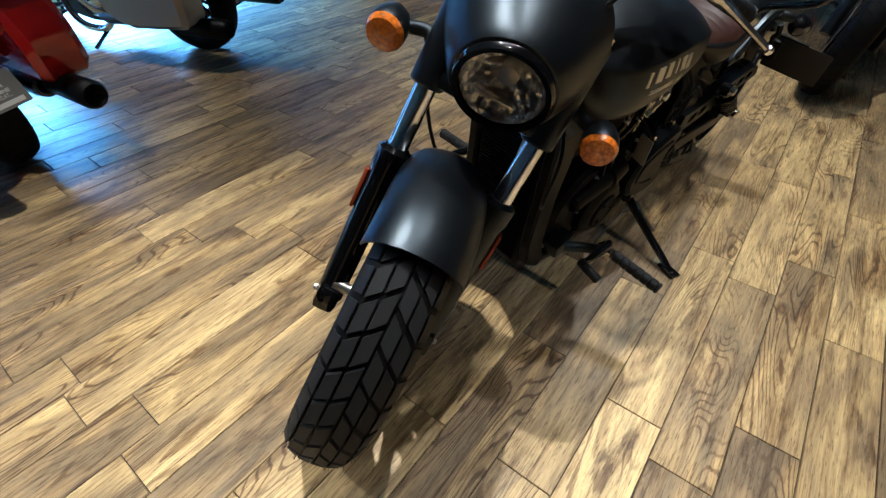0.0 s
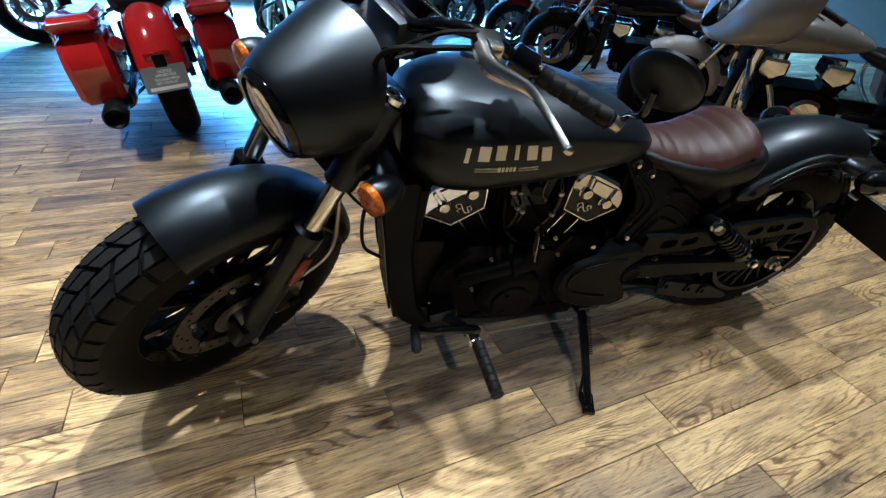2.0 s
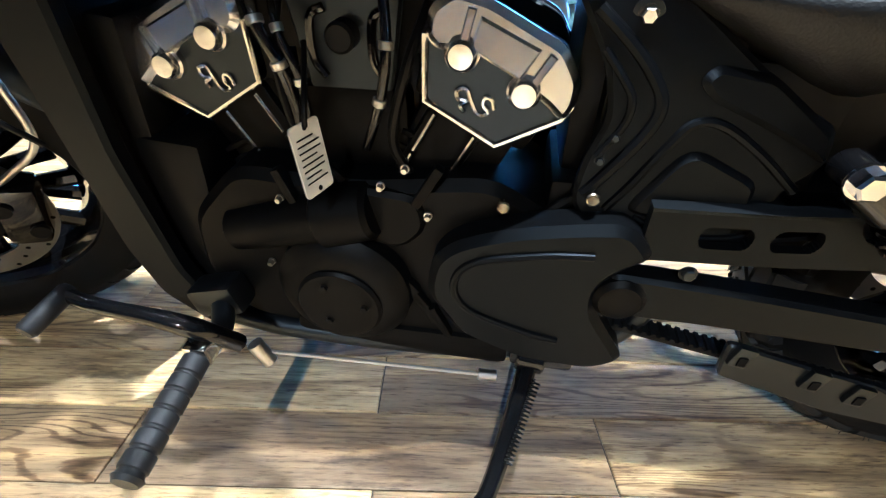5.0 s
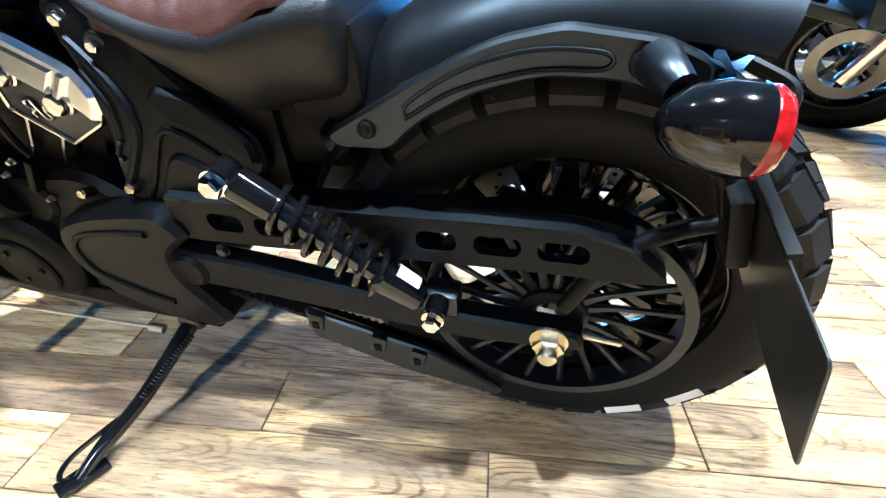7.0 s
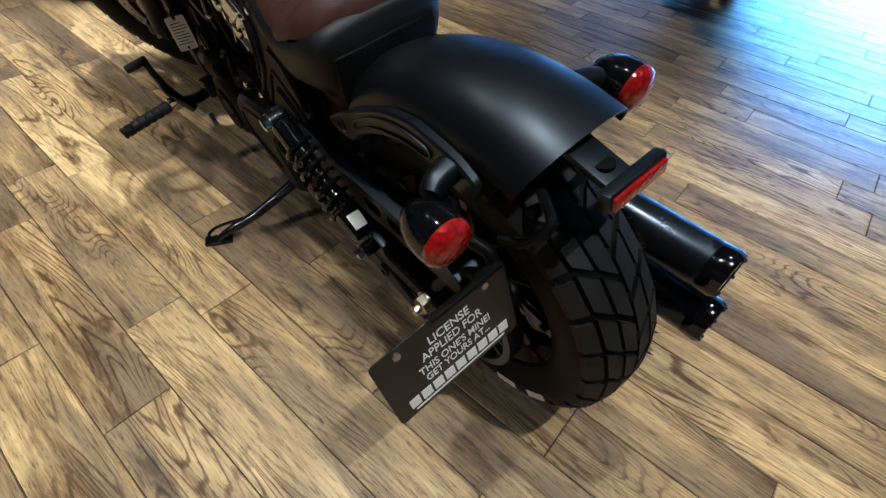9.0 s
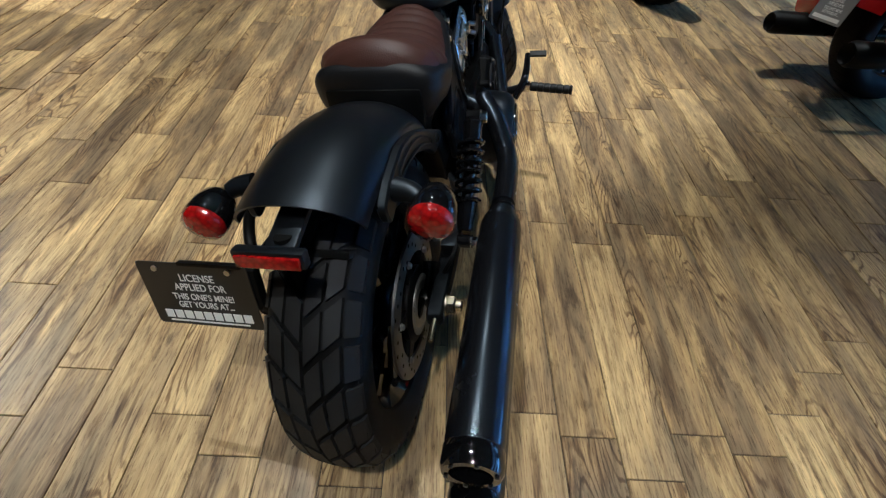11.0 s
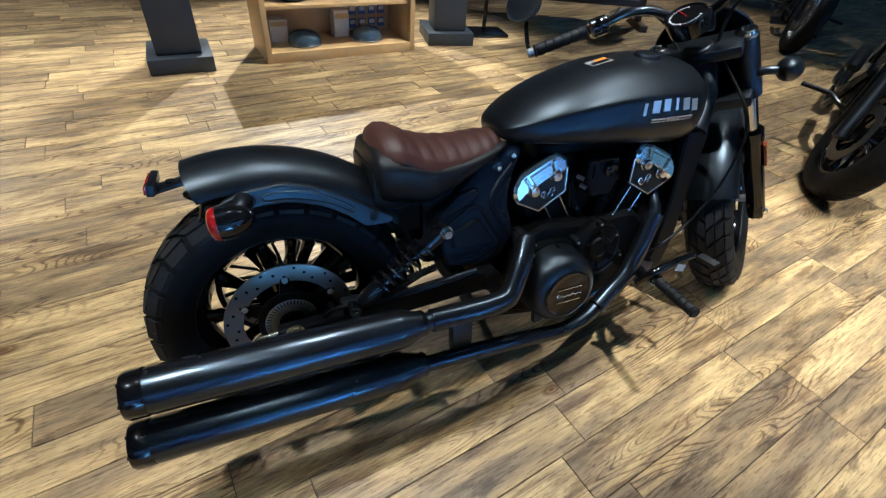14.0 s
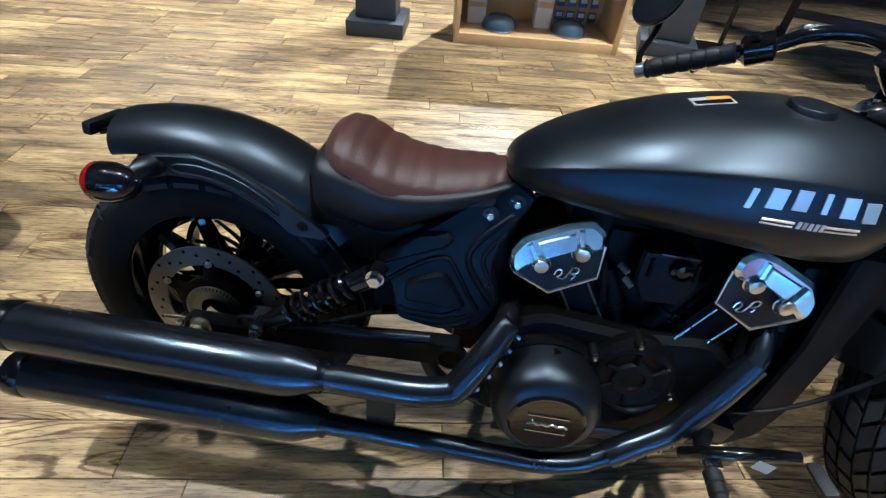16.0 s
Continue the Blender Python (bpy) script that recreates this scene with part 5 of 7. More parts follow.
# front frame: two cast rails with the radiator between
RAILS = [(1.115, 0.655), (1.205, 0.650), (1.190, 0.50), (1.175, 0.30), (1.150, 0.215), (1.085, 0.160), (1.055, 0.175), (1.100, 0.270), (1.122, 0.45)]
for side in (1, -1):
    b_ = plate(B(), rounded(RAILS, 0.016), 0.030, lambda u, v, w: V(u, side * (0.092 + w), v), 0.006)
    part("frame_downtube", b_, FRAMEBLK, bike, "satin black cast frame downtube")
    part("lower_frame_rail", tube(B(), [(1.09, side * 0.105, 0.185), (0.95, side * 0.11, 0.165), (0.70, side * 0.10, 0.160), (0.50, side * 0.09, 0.200), (0.44, side * 0.09, 0.30)], 0.017, 12), SATIN, bike)
    part("neck_gusset", tube(B(), [(1.16, side * 0.10, 0.64), (1.22, side * 0.06, 0.72), (1.24, side * 0.02, 0.80)], [0.035, 0.032, 0.030], 12), SATIN, bike)
b_ = box(B(), (1.150, 0, 0.42), (0.045, 0.186, 0.46), Matrix.Rotation(radians(4), 4, "Y"), 0.008)
rad = part("radiator", b_, PLASTIC, bike, "black finned radiator")
b_ = B()
for k in range(44):
    box(b_, (1.176 + 0.0007 * (k - 22) * 0.7, 0, 0.22 + k * 0.0092), (0.006, 0.165, 0.0022))
part("cooling_mesh", b_, PLASTIC, rad, "fine black cooling fins", kind="stuff")
part("radiator_shroud", box(B(), (1.088, 0, 0.33), (0.09, 0.17, 0.25), Matrix.Rotation(radians(-5), 4, "Y"), 0.014), PLASTIC, rad)
part("radiator_shroud", box(B(), (1.122, 0, 0.41), (0.045, 0.16, 0.38), Matrix.Rotation(radians(-5), 4, "Y"), 0.014), PLASTIC, rad)
part("steering_neck", cyl(B(), STEM + STEMDIR * 0.76, STEM + STEMDIR * 0.98, 0.038, seg=24, bevel=0.004), SATIN, bike)

# ---- exhaust ----
up = [(0.606, -0.060, 0.425), (0.598, -0.125, 0.424), (0.568, -0.184, 0.396), (0.532, -0.214, 0.344), (0.508, -0.224, 0.326), (0.460, -0.231, 0.319), (0.36, -0.232, 0.320), (0.27, -0.233, 0.323)]
lo = [(1.075, -0.050, 0.500), (1.052, -0.130, 0.420), (1.006, -0.148, 0.336), (0.976, -0.158, 0.286), (0.944, -0.168, 0.246), (0.895, -0.178, 0.212), (0.840, -0.192, 0.178), (0.78, -0.206, 0.156), (0.70, -0.215, 0.150), (0.58, -0.225, 0.168), (0.44, -0.232, 0.185), (0.27, -0.235, 0.194)]
exh = part("exhaust_header", tube(B(), up, 0.0225, 20, 8), PIPE, bike, "satin black exhaust header pipe")
exh2 = part("exhaust_header", tube(B(), lo, 0.0215, 20, 8), PIPE, bike, "satin black exhaust header pipe")
# heat shields with a row of clamp screws along their lower edge
for pipe, pts, down in ((exh, [(0.603, -0.148, 0.450), (0.596, -0.155, 0.440), (0.564, -0.190, 0.392), (0.524, -0.217, 0.334), (0.500, -0.225, 0.323), (0.440, -0.232, 0.320), (0.300, -0.233, 0.323)], V(0.8, -0.1, -0.6)),
                        (exh2, [(1.050, -0.136, 0.420), (1.006, -0.153, 0.338), (0.972, -0.163, 0.282), (0.946, -0.172, 0.249), (0.895, -0.182, 0.214), (0.838, -0.196, 0.180)], V(0.35, -0.25, -0.9))):
    rr_ = [0.012, 0.024] + [0.0275] * (len(pts) - 2) if pipe is exh else 0.0262
    sh = part("heat_shield", tube(B(), pts, rr_, 22, 8), PIPE, pipe, "satin black heat shield")
    run = [V(*p) for p in (pts[1:4] if pipe is exh else pts[3:])]
    for k in range(5):
        f = 0.08 + 0.84 * k / 4
        q = run[0].lerp(run[1], f * 2) if f < 0.5 else run[1].lerp(run[2], f * 2 - 1)
        d = (run[2] - run[0]).normalized()
        n_ = (down - d * down.dot(d)).normalized()
        part("heat_clamp", moved(box(B(), (0, 0, 0), (0.007, 0.020, 0.016), None, 0.003), Matrix.Translation(q + n_ * 0.0235) @ Matrix((d, n_.cross(d), n_)).transposed().to_4x4()), SATIN, sh)
        part("clamp_screw", cyl(B(), q + n_ * 0.026 - d * 0.004, q + n_ * 0.036 - d * 0.004, 0.0045, seg=8, bevel=0.001), STEEL, sh, "small steel clamp screw")
for i, (zf, zr, xr) in enumerate(((0.323, 0.343, -0.318), (0.195, 0.212, -0.342))):
    a, c = V(0.285, -0.233, zf), V(xr, -0.240, zr)
    L_ = (c - a).length
    b_ = B()
    lathe(b_, [(0, 0.026), (0.006, 0.029), (0.012, 0.029), (0.055, 0.044), (0.075, 0.0465), (L_ - 0.045, 0.0465), (L_ - 0.040, 0.0455), (L_ - 0.004, 0.0455), (L_, 0.043), (L_, 0.034), (L_ - 0.03, 0.030), (L_ - 0.05, 0.0)], a, c - a, 48)
    mf = part("muffler", b_, PIPE, bike, "long satin black muffler", 50)
    d = (c - a).normalized()
    part("end_cap", lathe(B(), [(L_ - 0.036, 0.0462), (L_ - 0.034, 0.0475), (L_ - 0.006, 0.0475), (L_ + 0.002, 0.044), (L_ + 0.002, 0.033), (L_ - 0.02, 0.031)], a, d, 48, caps=False), GLOSS, mf, "gloss black muffler tip")
    for k in range(6):
        u = d.orthogonal().normalized()
        w_ = d.cross(u)
        q = c + 0.039 * (math.cos(k * math.pi / 3) * u + math.sin(k * math.pi / 3) * w_)
        part("tip_rivet", cyl(B(), q - d * 0.002, q + d * 0.005, 0.0035, seg=8), PLASTIC, mf)
    part("clamp_ring", lathe(B(), [(0.004, 0.0295), (0.006, 0.031), (0.012, 0.031), (0.014, 0.0295)], a, d, 36, caps=False), GLOSS, mf)
part("exhaust_bracket", box(B(), (0.385, -0.215, 0.24), (0.055, 0.03, 0.09), None, 0.006), SATIN, exh)
b_ = tube(B(), [(0.155, -0.14, 0.346), (0.30, -0.15, 0.360), (0.46, -0.145, 0.372)], 0.008, 10)
part("brake_torque_rod", b_, SATIN, bike)
b_ = B()
box(b_, (0.06, -0.10, 0.30), (0.09, 0.045, 0.06), Matrix.Rotation(radians(-15), 4, "Y"), 0.012)
part("rear_caliper", b_, GLOSS, bike, "black rear brake caliper")
part("brake_hose", tube(B(), [(0.07, -0.13, 0.33), (0.10, -0.15, 0.36), (0.18, -0.15, 0.36), (0.26, -0.14, 0.37), (0.36, -0.12, 0.40)], 0.005, 8), PLASTIC, bike)
part("stand_spring_bracket", box(B(), (0.70, -0.10, 0.125), (0.03, 0.02, 0.05), None, 0.004), SATIN, bike)

# ---- foot controls and side stand ----
for side in (1, -1):
    b_ = B()
    box(b_, (1.035, side * 0.135, 0.245), (0.075, 0.045, 0.05), Matrix.Rotation(radians(15), 4, "Y"), 0.010)
    tube(b_, [(1.05, side * 0.12, 0.23), (1.0, side * 0.19, 0.25), (0.985, side * 0.235, 0.268)], 0.015, 10)
    ctl = part("forward_control", b_, SATIN, bike, "black forward foot control")
    a, c = V(0.980, side * 0.266, 0.276), V(0.972, side * 0.408, 0.264)
    part("peg_clevis", box(B(), (0.985, side * 0.248, 0.272), (0.030, 0.034, 0.028), None, 0.004), CHROME, ctl, "chrome peg clevis")
    d = (c - a).normalized()
    prof = [(0, 0.012), (0.004, 0.0155)]
    for k in range(6):
        s = 0.008 + k * 0.021
        prof += [(s, 0.0155), (s + 0.015, 0.0155), (s + 0.0165, 0.0135), (s + 0.0185, 0.0135)]
    prof += [(0.136, 0.0165), (0.141, 0.013)]
    part("foot_peg", lathe(B(), prof, a, d, 20), GRIP, ctl, "ribbed black rubber foot peg")
b_ = B()
tube(b_, [(0.965, 0.215, 0.245), (0.985, 0.245, 0.300), (1.035, 0.250, 0.318), (1.10, 0.250, 0.325), (1.135, 0.250, 0.338)], [0.012, 0.013, 0.011, 0.0095, 0.009], 10)
shift = part("shift_lever", b_, GLOSS, bike, "gloss black gear lever")
part("shift_peg", lathe(B(), [(0, 0.009), (0.004, 0.0115), (0.06, 0.0115), (0.064, 0.009)], (1.135, 0.240, 0.338), (0.1, 1, -0.15), 14), GRIP, shift, "rubber toe peg")
b_ = B()
cyl(b_, (0.955, 0.185, 0.195), (0.645, 0.150, 0.163), 0.0028, seg=8)
cyl(b_, (0.66, 0.152, 0.165), (0.635, 0.149, 0.162), 0.008, seg=10)
cyl(b_, (0.965, 0.19, 0.215), (0.95, 0.19, 0.180), 0.011, seg=10)
part("shift_rod", b_, STEEL, bike, "thin steel gear rod")
b_ = B()
tube(b_, [(0.955, -0.215, 0.245), (0.985, -0.245, 0.295), (1.05, -0.250, 0.315), (1.115, -0.250, 0.325)], [0.012, 0.013, 0.011, 0.010], 10)
brk = part("brake_pedal", b_, GLOSS, bike, "gloss black brake pedal")
part("pedal_pad", box(B(), (1.135, -0.285, 0.320), (0.022, 0.06, 0.012), Matrix.Rotation(radians(-25), 4, "Y"), 0.004), GRIP, brk)
part("paper_tag", box(B(), (1.06, -0.262, 0.300), (0.034, 0.001, 0.022), Matrix.Rotation(radians(18), 4, "Y")), PAPER, brk, "small white paper tag")
b_ = B()
INV = LEAN.inverted()
tip = INV @ V(0.668, 0.345, 0.008)
piv = V(0.590, 0.120, 0.172)
tube(b_, [piv, piv.lerp(tip, 0.5) + V(-0.004, 0.0, -0.006), tip.lerp(piv, 0.18), tip], [0.0145, 0.0125, 0.012, 0.010], 12)
cyl(b_, piv - V(0.02, 0, 0), piv + V(0.02, 0, 0.006), 0.020, seg=16, bevel=0.003)
box(b_, (0.575, 0.105, 0.190), (0.09, 0.05, 0.05), None, 0.010)
stand = part("side_stand", b_, GLOSS, bike, "gloss black side stand, lowered")
q = tip.lerp(piv, 0.10)
m_ = INV @ Matrix.Translation(V(0.668, 0.342, 0.007)) @ Matrix.Rotation(radians(65), 4, "Z")
part("stand_foot", moved(box(B(), (0, 0, 0), (0.07, 0.034, 0.010), None, 0.004), m_), GLOSS, stand)
b_ = tube(B(), [piv.lerp(tip, 0.62), piv.lerp(tip, 0.80) + V(0.035, 0.03, 0.0), tip + V(0.02, 0.012, 0.012), tip], 0.0042, 8)
part("stand_tang", b_, GLOSS, stand)
sp = [piv.lerp(tip, 0.08) + V(-0.018, 0.01, 0.0), piv.lerp(tip, 0.50) + V(-0.014, 0.01, 0.004)]
d = (sp[1] - sp[0]).normalized()
u = d.orthogonal().normalized()
w_ = d.cross(u)
Ls = (sp[1] - sp[0]).length
part("stand_spring", tube(B(), [sp[0] + d * Ls * k / 140 + 0.0052 * (math.cos(k * 0.9) * u + math.sin(k * 0.9) * w_) for k in range(141)], 0.0014, 5, 1), PLASTIC, stand, "black return spring")

# ---- front end, steered to the left ----
FD = STEMDIR.normalized()


def front(bm):
    return moved(bm, STEER)


def bars(bm):
    return moved(bm, BARS)


for side in (1, -1):
    ft = lambda z: V(1.550 - (z - 0.322) * 0.554, side * 0.112, z)
    b_ = B()
    cyl(b_, ft(0.72), ft(0.54), 0.0205, seg=24)
    tubeu = part("fork_tube", front(b_), CHROME, bike, "chrome fork tube")
    b_ = B()
    lathe(b_, [(0, 0.020), (0.004, 0.029), (0.20, 0.030), (0.31, 0.030), (0.325, 0.034), (0.36, 0.034), (0.368, 0.024)], ft(0.262), FD, 28)
    box(b_, tuple(ft(0.285) + V(0.012, 0, -0.010)), (0.07, 0.05, 0.06), Matrix.Rotation(radians(-29), 4, "Y"), 0.014)
    slider = part("fork_slider", front(b_), SATIN if side > 0 else GLOSS, bike, "black fork slider")
    b_ = B()
    cyl(b_, ft(0.69), ft(0.86), 0.033, 0.031, 24, 0.004)
    part("fork_shroud", front(b_), SATIN, bike)
    part("fork_cap", front(lathe(B(), [(0, 0.027), (0.010, 0.027), (0.014, 0.022), (0.015, 0.012), (0.011, 0.010), (0.011, 0.0)], ft(0.862), FD, 24)), CHROME, bike, "chrome fork cap")
    q = ft(0.435) + V(0.034, side * 0.010, 0.018)
    part("fork_reflector", front(box(B(), tuple(ft(0.490) + V(-0.002, side * 0.034, 0.0)), (0.024, 0.008, 0.085), Matrix.Rotation(radians(-29), 4, "Y"), 0.003)), AMBERPL, bike, "amber fork reflector")
    part("axle_pinch_bolt", front(bolt(B(), ft(0.27) + V(0.0, side * 0.030, -0.004), (0, side, 0), 0.007, 0.006)), STEEL, slider)
    # turn signals on stalks
    c = V(1.277, side * 0.208, 0.749)
    b_ = B()
    lathe(b_, [(0, 0.004), (0.006, 0.015), (0.020, 0.026), (0.046, 0.034), (0.066, 0.0345), (0.070, 0.033)], c, (1, 0, -0.05), 32)
    sg = part("turn_signal", front(b_), SATIN, bike, "black turn signal with amber lens")
    b_ = B()
    lathe(b_, [(0.069, 0.0335), (0.074, 0.0338), (0.082, 0.029), (0.087, 0.016), (0.088, 0.002)], c, (1, 0, -0.05), 32)
    part("lens", front(b_), AMBER, sg, "amber faceted lens")
    part("stalk", front(tube(B(), [c + V(0.030, -side * 0.025, 0), c + V(0.020, -side * 0.060, 0.004), V(1.315, side * 0.125, 0.742)], [0.012, 0.013, 0.016], 12, 4)), SATIN, sg)
b_ = B()
for z, hw in ((0.70, 0.115), (0.84, 0.100)):
    c = V(1.550 - (z - 0.322) * 0.554 - 0.028, 0, z)
    box(b_, tuple(c), (0.105, 2 * hw + 0.02, 0.036), Matrix.Rotation(radians(-29), 4, "Y"), 0.012)
part("triple_clamp", front(b_), SATIN, bike, "black fork clamps")
part("front_axle", front(cyl(B(), FRONT_AXLE - V(0, 0.112, 0), FRONT_AXLE + V(0, 0.112, 0), 0.013, seg=16, bevel=0.002)), STEEL, bike)
b_ = fender(B(), FRONT_AXLE, 0.356, 0.090, 0.066, 76, 166, nv=22, nu=36)
part("front_fender", front(b_), SATIN, bike, "satin black front mudguard", 50)
for side in (1, -1):
    part("fender_stay", front(box(B(), (1.44, side * 0.088, 0.52), (0.10, 0.010, 0.05), Matrix.Rotation(radians(-32), 4, "Y"), 0.004)), SATIN, bike)
b_ = B()
box(b_, tuple(FRONT_AXLE + V(-0.115, 0.085, -0.005)), (0.06, 0.055, 0.125), Matrix.Rotation(radians(-18), 4, "Y"), 0.014)
cal = part("front_caliper", front(b_), GLOSS, bike, "black front brake caliper")
for k in (-1, 1):
    part("caliper_piston_cap", front(cyl(B(), FRONT_AXLE + V(-0.115 + k * 0.01, 0.11, -0.005 + k * 0.03), FRONT_AXLE + V(-0.115 + k * 0.01, 0.118, -0.005 + k * 0.03), 0.014, seg=18)), CRINKLE, cal)
part("front_brake_line", front(tube(B(), [FRONT_AXLE + V(-0.11, 0.10, 0.06), FRONT_AXLE + V(-0.16, 0.115, 0.09), FRONT_AXLE + V(-0.22, 0.12, 0.14), FRONT_AXLE + V(-0.235, 0.115, 0.25), FRONT_AXLE + V(-0.25, 0.09, 0.40)], 0.0055, 10)), STEEL, bike, "braided brake line")

# headlight and cowl
HL, HD = V(1.420, 0, 0.799), V(1, 0, -0.19).normalized()
b_ = B()
lathe(b_, [(-0.10, 0.040), (-0.055, 0.076), (-0.012, 0.083), (0.0, 0.083), (0.006, 0.079), (0.004, 0.070), (-0.004, 0.069)], HL, HD, 48, caps=False)
head = part("headlight", front(b_), GLOSS, bike, "round headlight with faceted reflector")
b_ = B()
lathe(b_, [(-0.055, 0.002), (-0.050, 0.020), (-0.040, 0.040), (-0.024, 0.058), (-0.004, 0.069)], HL, HD, 24, caps=False)
part("reflector", front(b_), FACET, head, "faceted chrome reflector", 8)
b_ = B()
lathe(b_, [(-0.05, 0.012), (-0.030, 0.016), (-0.022, 0.016), (-0.020, 0.004)], HL + V(0, 0, 0.010), HD, 20)
part("bulb_cap", front(b_), STEEL, head)
b_ = B()
box(b_, tuple(HL + V(-0.030, 0, -0.030)), (0.02, 0.07, 0.006), None, 0.001)
for y in (-0.03, -0.01, 0.01, 0.03):
    box(b_, tuple(HL + V(-0.032, y, -0.045)), (0.012, 0.012, 0.022), Matrix.Rotation(y * 6, 4, "Y"), 0.002)
part("reflector_facets", front(b_), CAST, head)
LENSGL, nt_, bs_ = material("clear_lens_glass")
bs_.inputs["Transmission Weight"].default_value, bs_.inputs["Roughness"].default_value, bs_.inputs["IOR"].default_value = 1.0, 0.0, 1.12
b_ = lathe(B(), [(-0.003, 0.0695), (0.003, 0.058), (0.008, 0.036), (0.010, 0.003)], HL, HD, 48)
p_ = part("lens", front(b_), LENSGL, head, "clear domed lens")
p_.visible_shadow = False
# cowl: a shell flaring from the bezel back to a rear edge that is highest and furthest back at its top
rings_o, rings_i = [], []
HUP = V(-HD.z, 0, HD.x)
for f in (0.0, 0.03, 0.08, 0.16, 0.26, 0.38, 0.52, 0.66, 0.80, 0.92, 1.0):
    o, i_ = [], []
    g = f ** 0.78
    for k in range(56):
        a = 2 * math.pi * k / 56
        ca, sa = math.cos(a), math.sin(a)
        fr_ = HL - HD * 0.008 + V(0, 1, 0) * (0.087 * ca) + HUP * (0.087 * sa)
        ry = 0.137 if sa > 0 else 0.137 - 0.030 * sa * sa
        rear = V(1.296 - 0.046 * sa, ry * math.copysign(abs(ca) ** 0.85, ca), (0.834 + (0.116 if sa > 0 else 0.128) * math.copysign(abs(sa) ** 0.92, sa)))
        p = V(fr_.x + (rear.x - fr_.x) * f, fr_.y + (rear.y - fr_.y) * g, fr_.z + (rear.z - fr_.z) * g)
        mid = V(p.x, 0, 0.80 + 0.03 * f)
        o.append(p)
        i_.append(p + (mid - p).normalized() * 0.004)
    rings_o.append(o)
    rings_i.append(i_)
part("headlight_cowl", front(skin(B(), rings_o + rings_i[::-1], True, False, True)), SATIN, bike, "satin black headlight cowl", 45)

# handlebar
for side in (1, -1):
    pts = [(1.165, 0, 0.935), (1.162, side * 0.05, 0.938), (1.140, side * 0.105, 0.968), (1.095, side * 0.160, 0.970), (1.054, side * 0.215, 0.950), (0.955, side * 0.372, 0.915)]
    hb = part("handlebar", bars(tube(B(), pts, 0.0125, 14)), GLOSS, bike, "gloss black handlebar half")
    a, c = V(1.035, side * 0.245, 0.943), V(0.955, side * 0.372, 0.914)
    d = (c - a).normalized()
    prof = [(0, 0.013), (0.002, 0.019)]
    for k in range(6):
        prof += [(0.006 + k * 0.024, 0.018), (0.022 + k * 0.024, 0.018), (0.023 + k * 0.024, 0.0165), (0.028 + k * 0.024, 0.0165)]
    prof += [(0.150, 0.019), (0.155, 0.016)]
    part("hand_grip", bars(lathe(B(), prof, a, d, 20)), GRIP, hb, "ribbed rubber grip")
    part("bar_end", bars(cyl(B(), c + d * 0.0, c + d * 0.022, 0.0145, seg=18, bevel=0.003)), STEEL if side > 0 else GLOSS, hb)
    sw_c = V(1.066, side * 0.196, 0.954)
    part("switch_housing", bars(lathe(B(), [(0, 0.018), (0.004, 0.026), (0.046, 0.027), (0.052, 0.020)], sw_c - d * 0.0, d, 20)), GLOSS, hb, "black switch housing")
    for k in range(3):
        part("switch_button", bars(box(B(), tuple(sw_c + d * 0.025 + V(-0.026, -side * 0.01, 0.014 - k * 0.014)), (0.010, 0.014, 0.008), None, 0.002)), PLASTIC, hb)
    lp = [V(1.140, side * 0.185, 0.985), V(1.140, side * 0.225, 0.968), V(1.095, side * 0.275, 0.952), V(1.092, side * 0.33, 0.938), V(1.105, side * 0.393, 0.926)]
    lev = part("hand_lever", bars(tube(B(), lp, [0.013, 0.014, 0.009, 0.0062, 0.0065], 10, 6, (V(0, 0, 1), 1.3))), CAST, bike, "polished aluminium hand lever")
    part("lever_ball", bars(lathe(B(), [(-0.009, 0.002), (-0.006, 0.007), (0, 0.0095), (0.006, 0.007), (0.009, 0.002)], lp[-1], (lp[-1] - lp[-2]), 14)), CAST, lev)
    part("lever_perch", bars(box(B(), (1.112, side * 0.178, 0.972), (0.045, 0.05, 0.03), Matrix.Rotation(radians(-side * 30), 4, "Z"), 0.006)), CAST if side > 0 else GLOSS, lev)
    mc = V(1.012, 0.427, 1.050) if side > 0 else V(0.967, -0.405, 1.030)
    stem_ = [c + d * 0.012, c + d * 0.016 + V(0.004, side * 0.006, 0.03), mc - V(-0.010, -side * 0.004, 0.05), mc + V(0.016, 0, -0.01)]
    mir = part("bar_end_mirror", bars(tube(B(), stem_, 0.0065, 10)), GLOSS, bike, "round bar-end mirror seen from its black back")
    md = V(0.88, side * 0.22, -0.42 if side > 0 else -0.2).normalized()
    part("mirror_housing", bars(lathe(B(), [(-0.009, 0.048), (-0.009, 0.054), (-0.002, 0.055), (0.005, 0.050), (0.010, 0.036), (0.013, 0.014), (0.014, 0.002)], mc, md, 36)), SATIN, mir)
    part("mirror_glass", bars(cyl(B(), mc - md * 0.0100, mc - md * 0.0088, 0.049, seg=36)), CHROME, mir, "silvered mirror glass")
part("bar_riser", bars(box(B(), (1.168, 0, 0.915), (0.05, 0.10, 0.06), None, 0.012)), SATIN, bike)
b_ = B()
gc, gd = V(1.090, 0, 0.930), V(-0.55, 0, 0.83).normalized()
lathe(b_, [(-0.055, 0.020), (-0.045, 0.044), (-0.006, 0.052), (0.004, 0.052), (0.006, 0.049), (0.002, 0.046), (0.001, 0.0)], gc, gd, 40)
gauge = part("instrument_gauge", bars(b_), GLOSS, bike, "round black speedometer with white ticks")
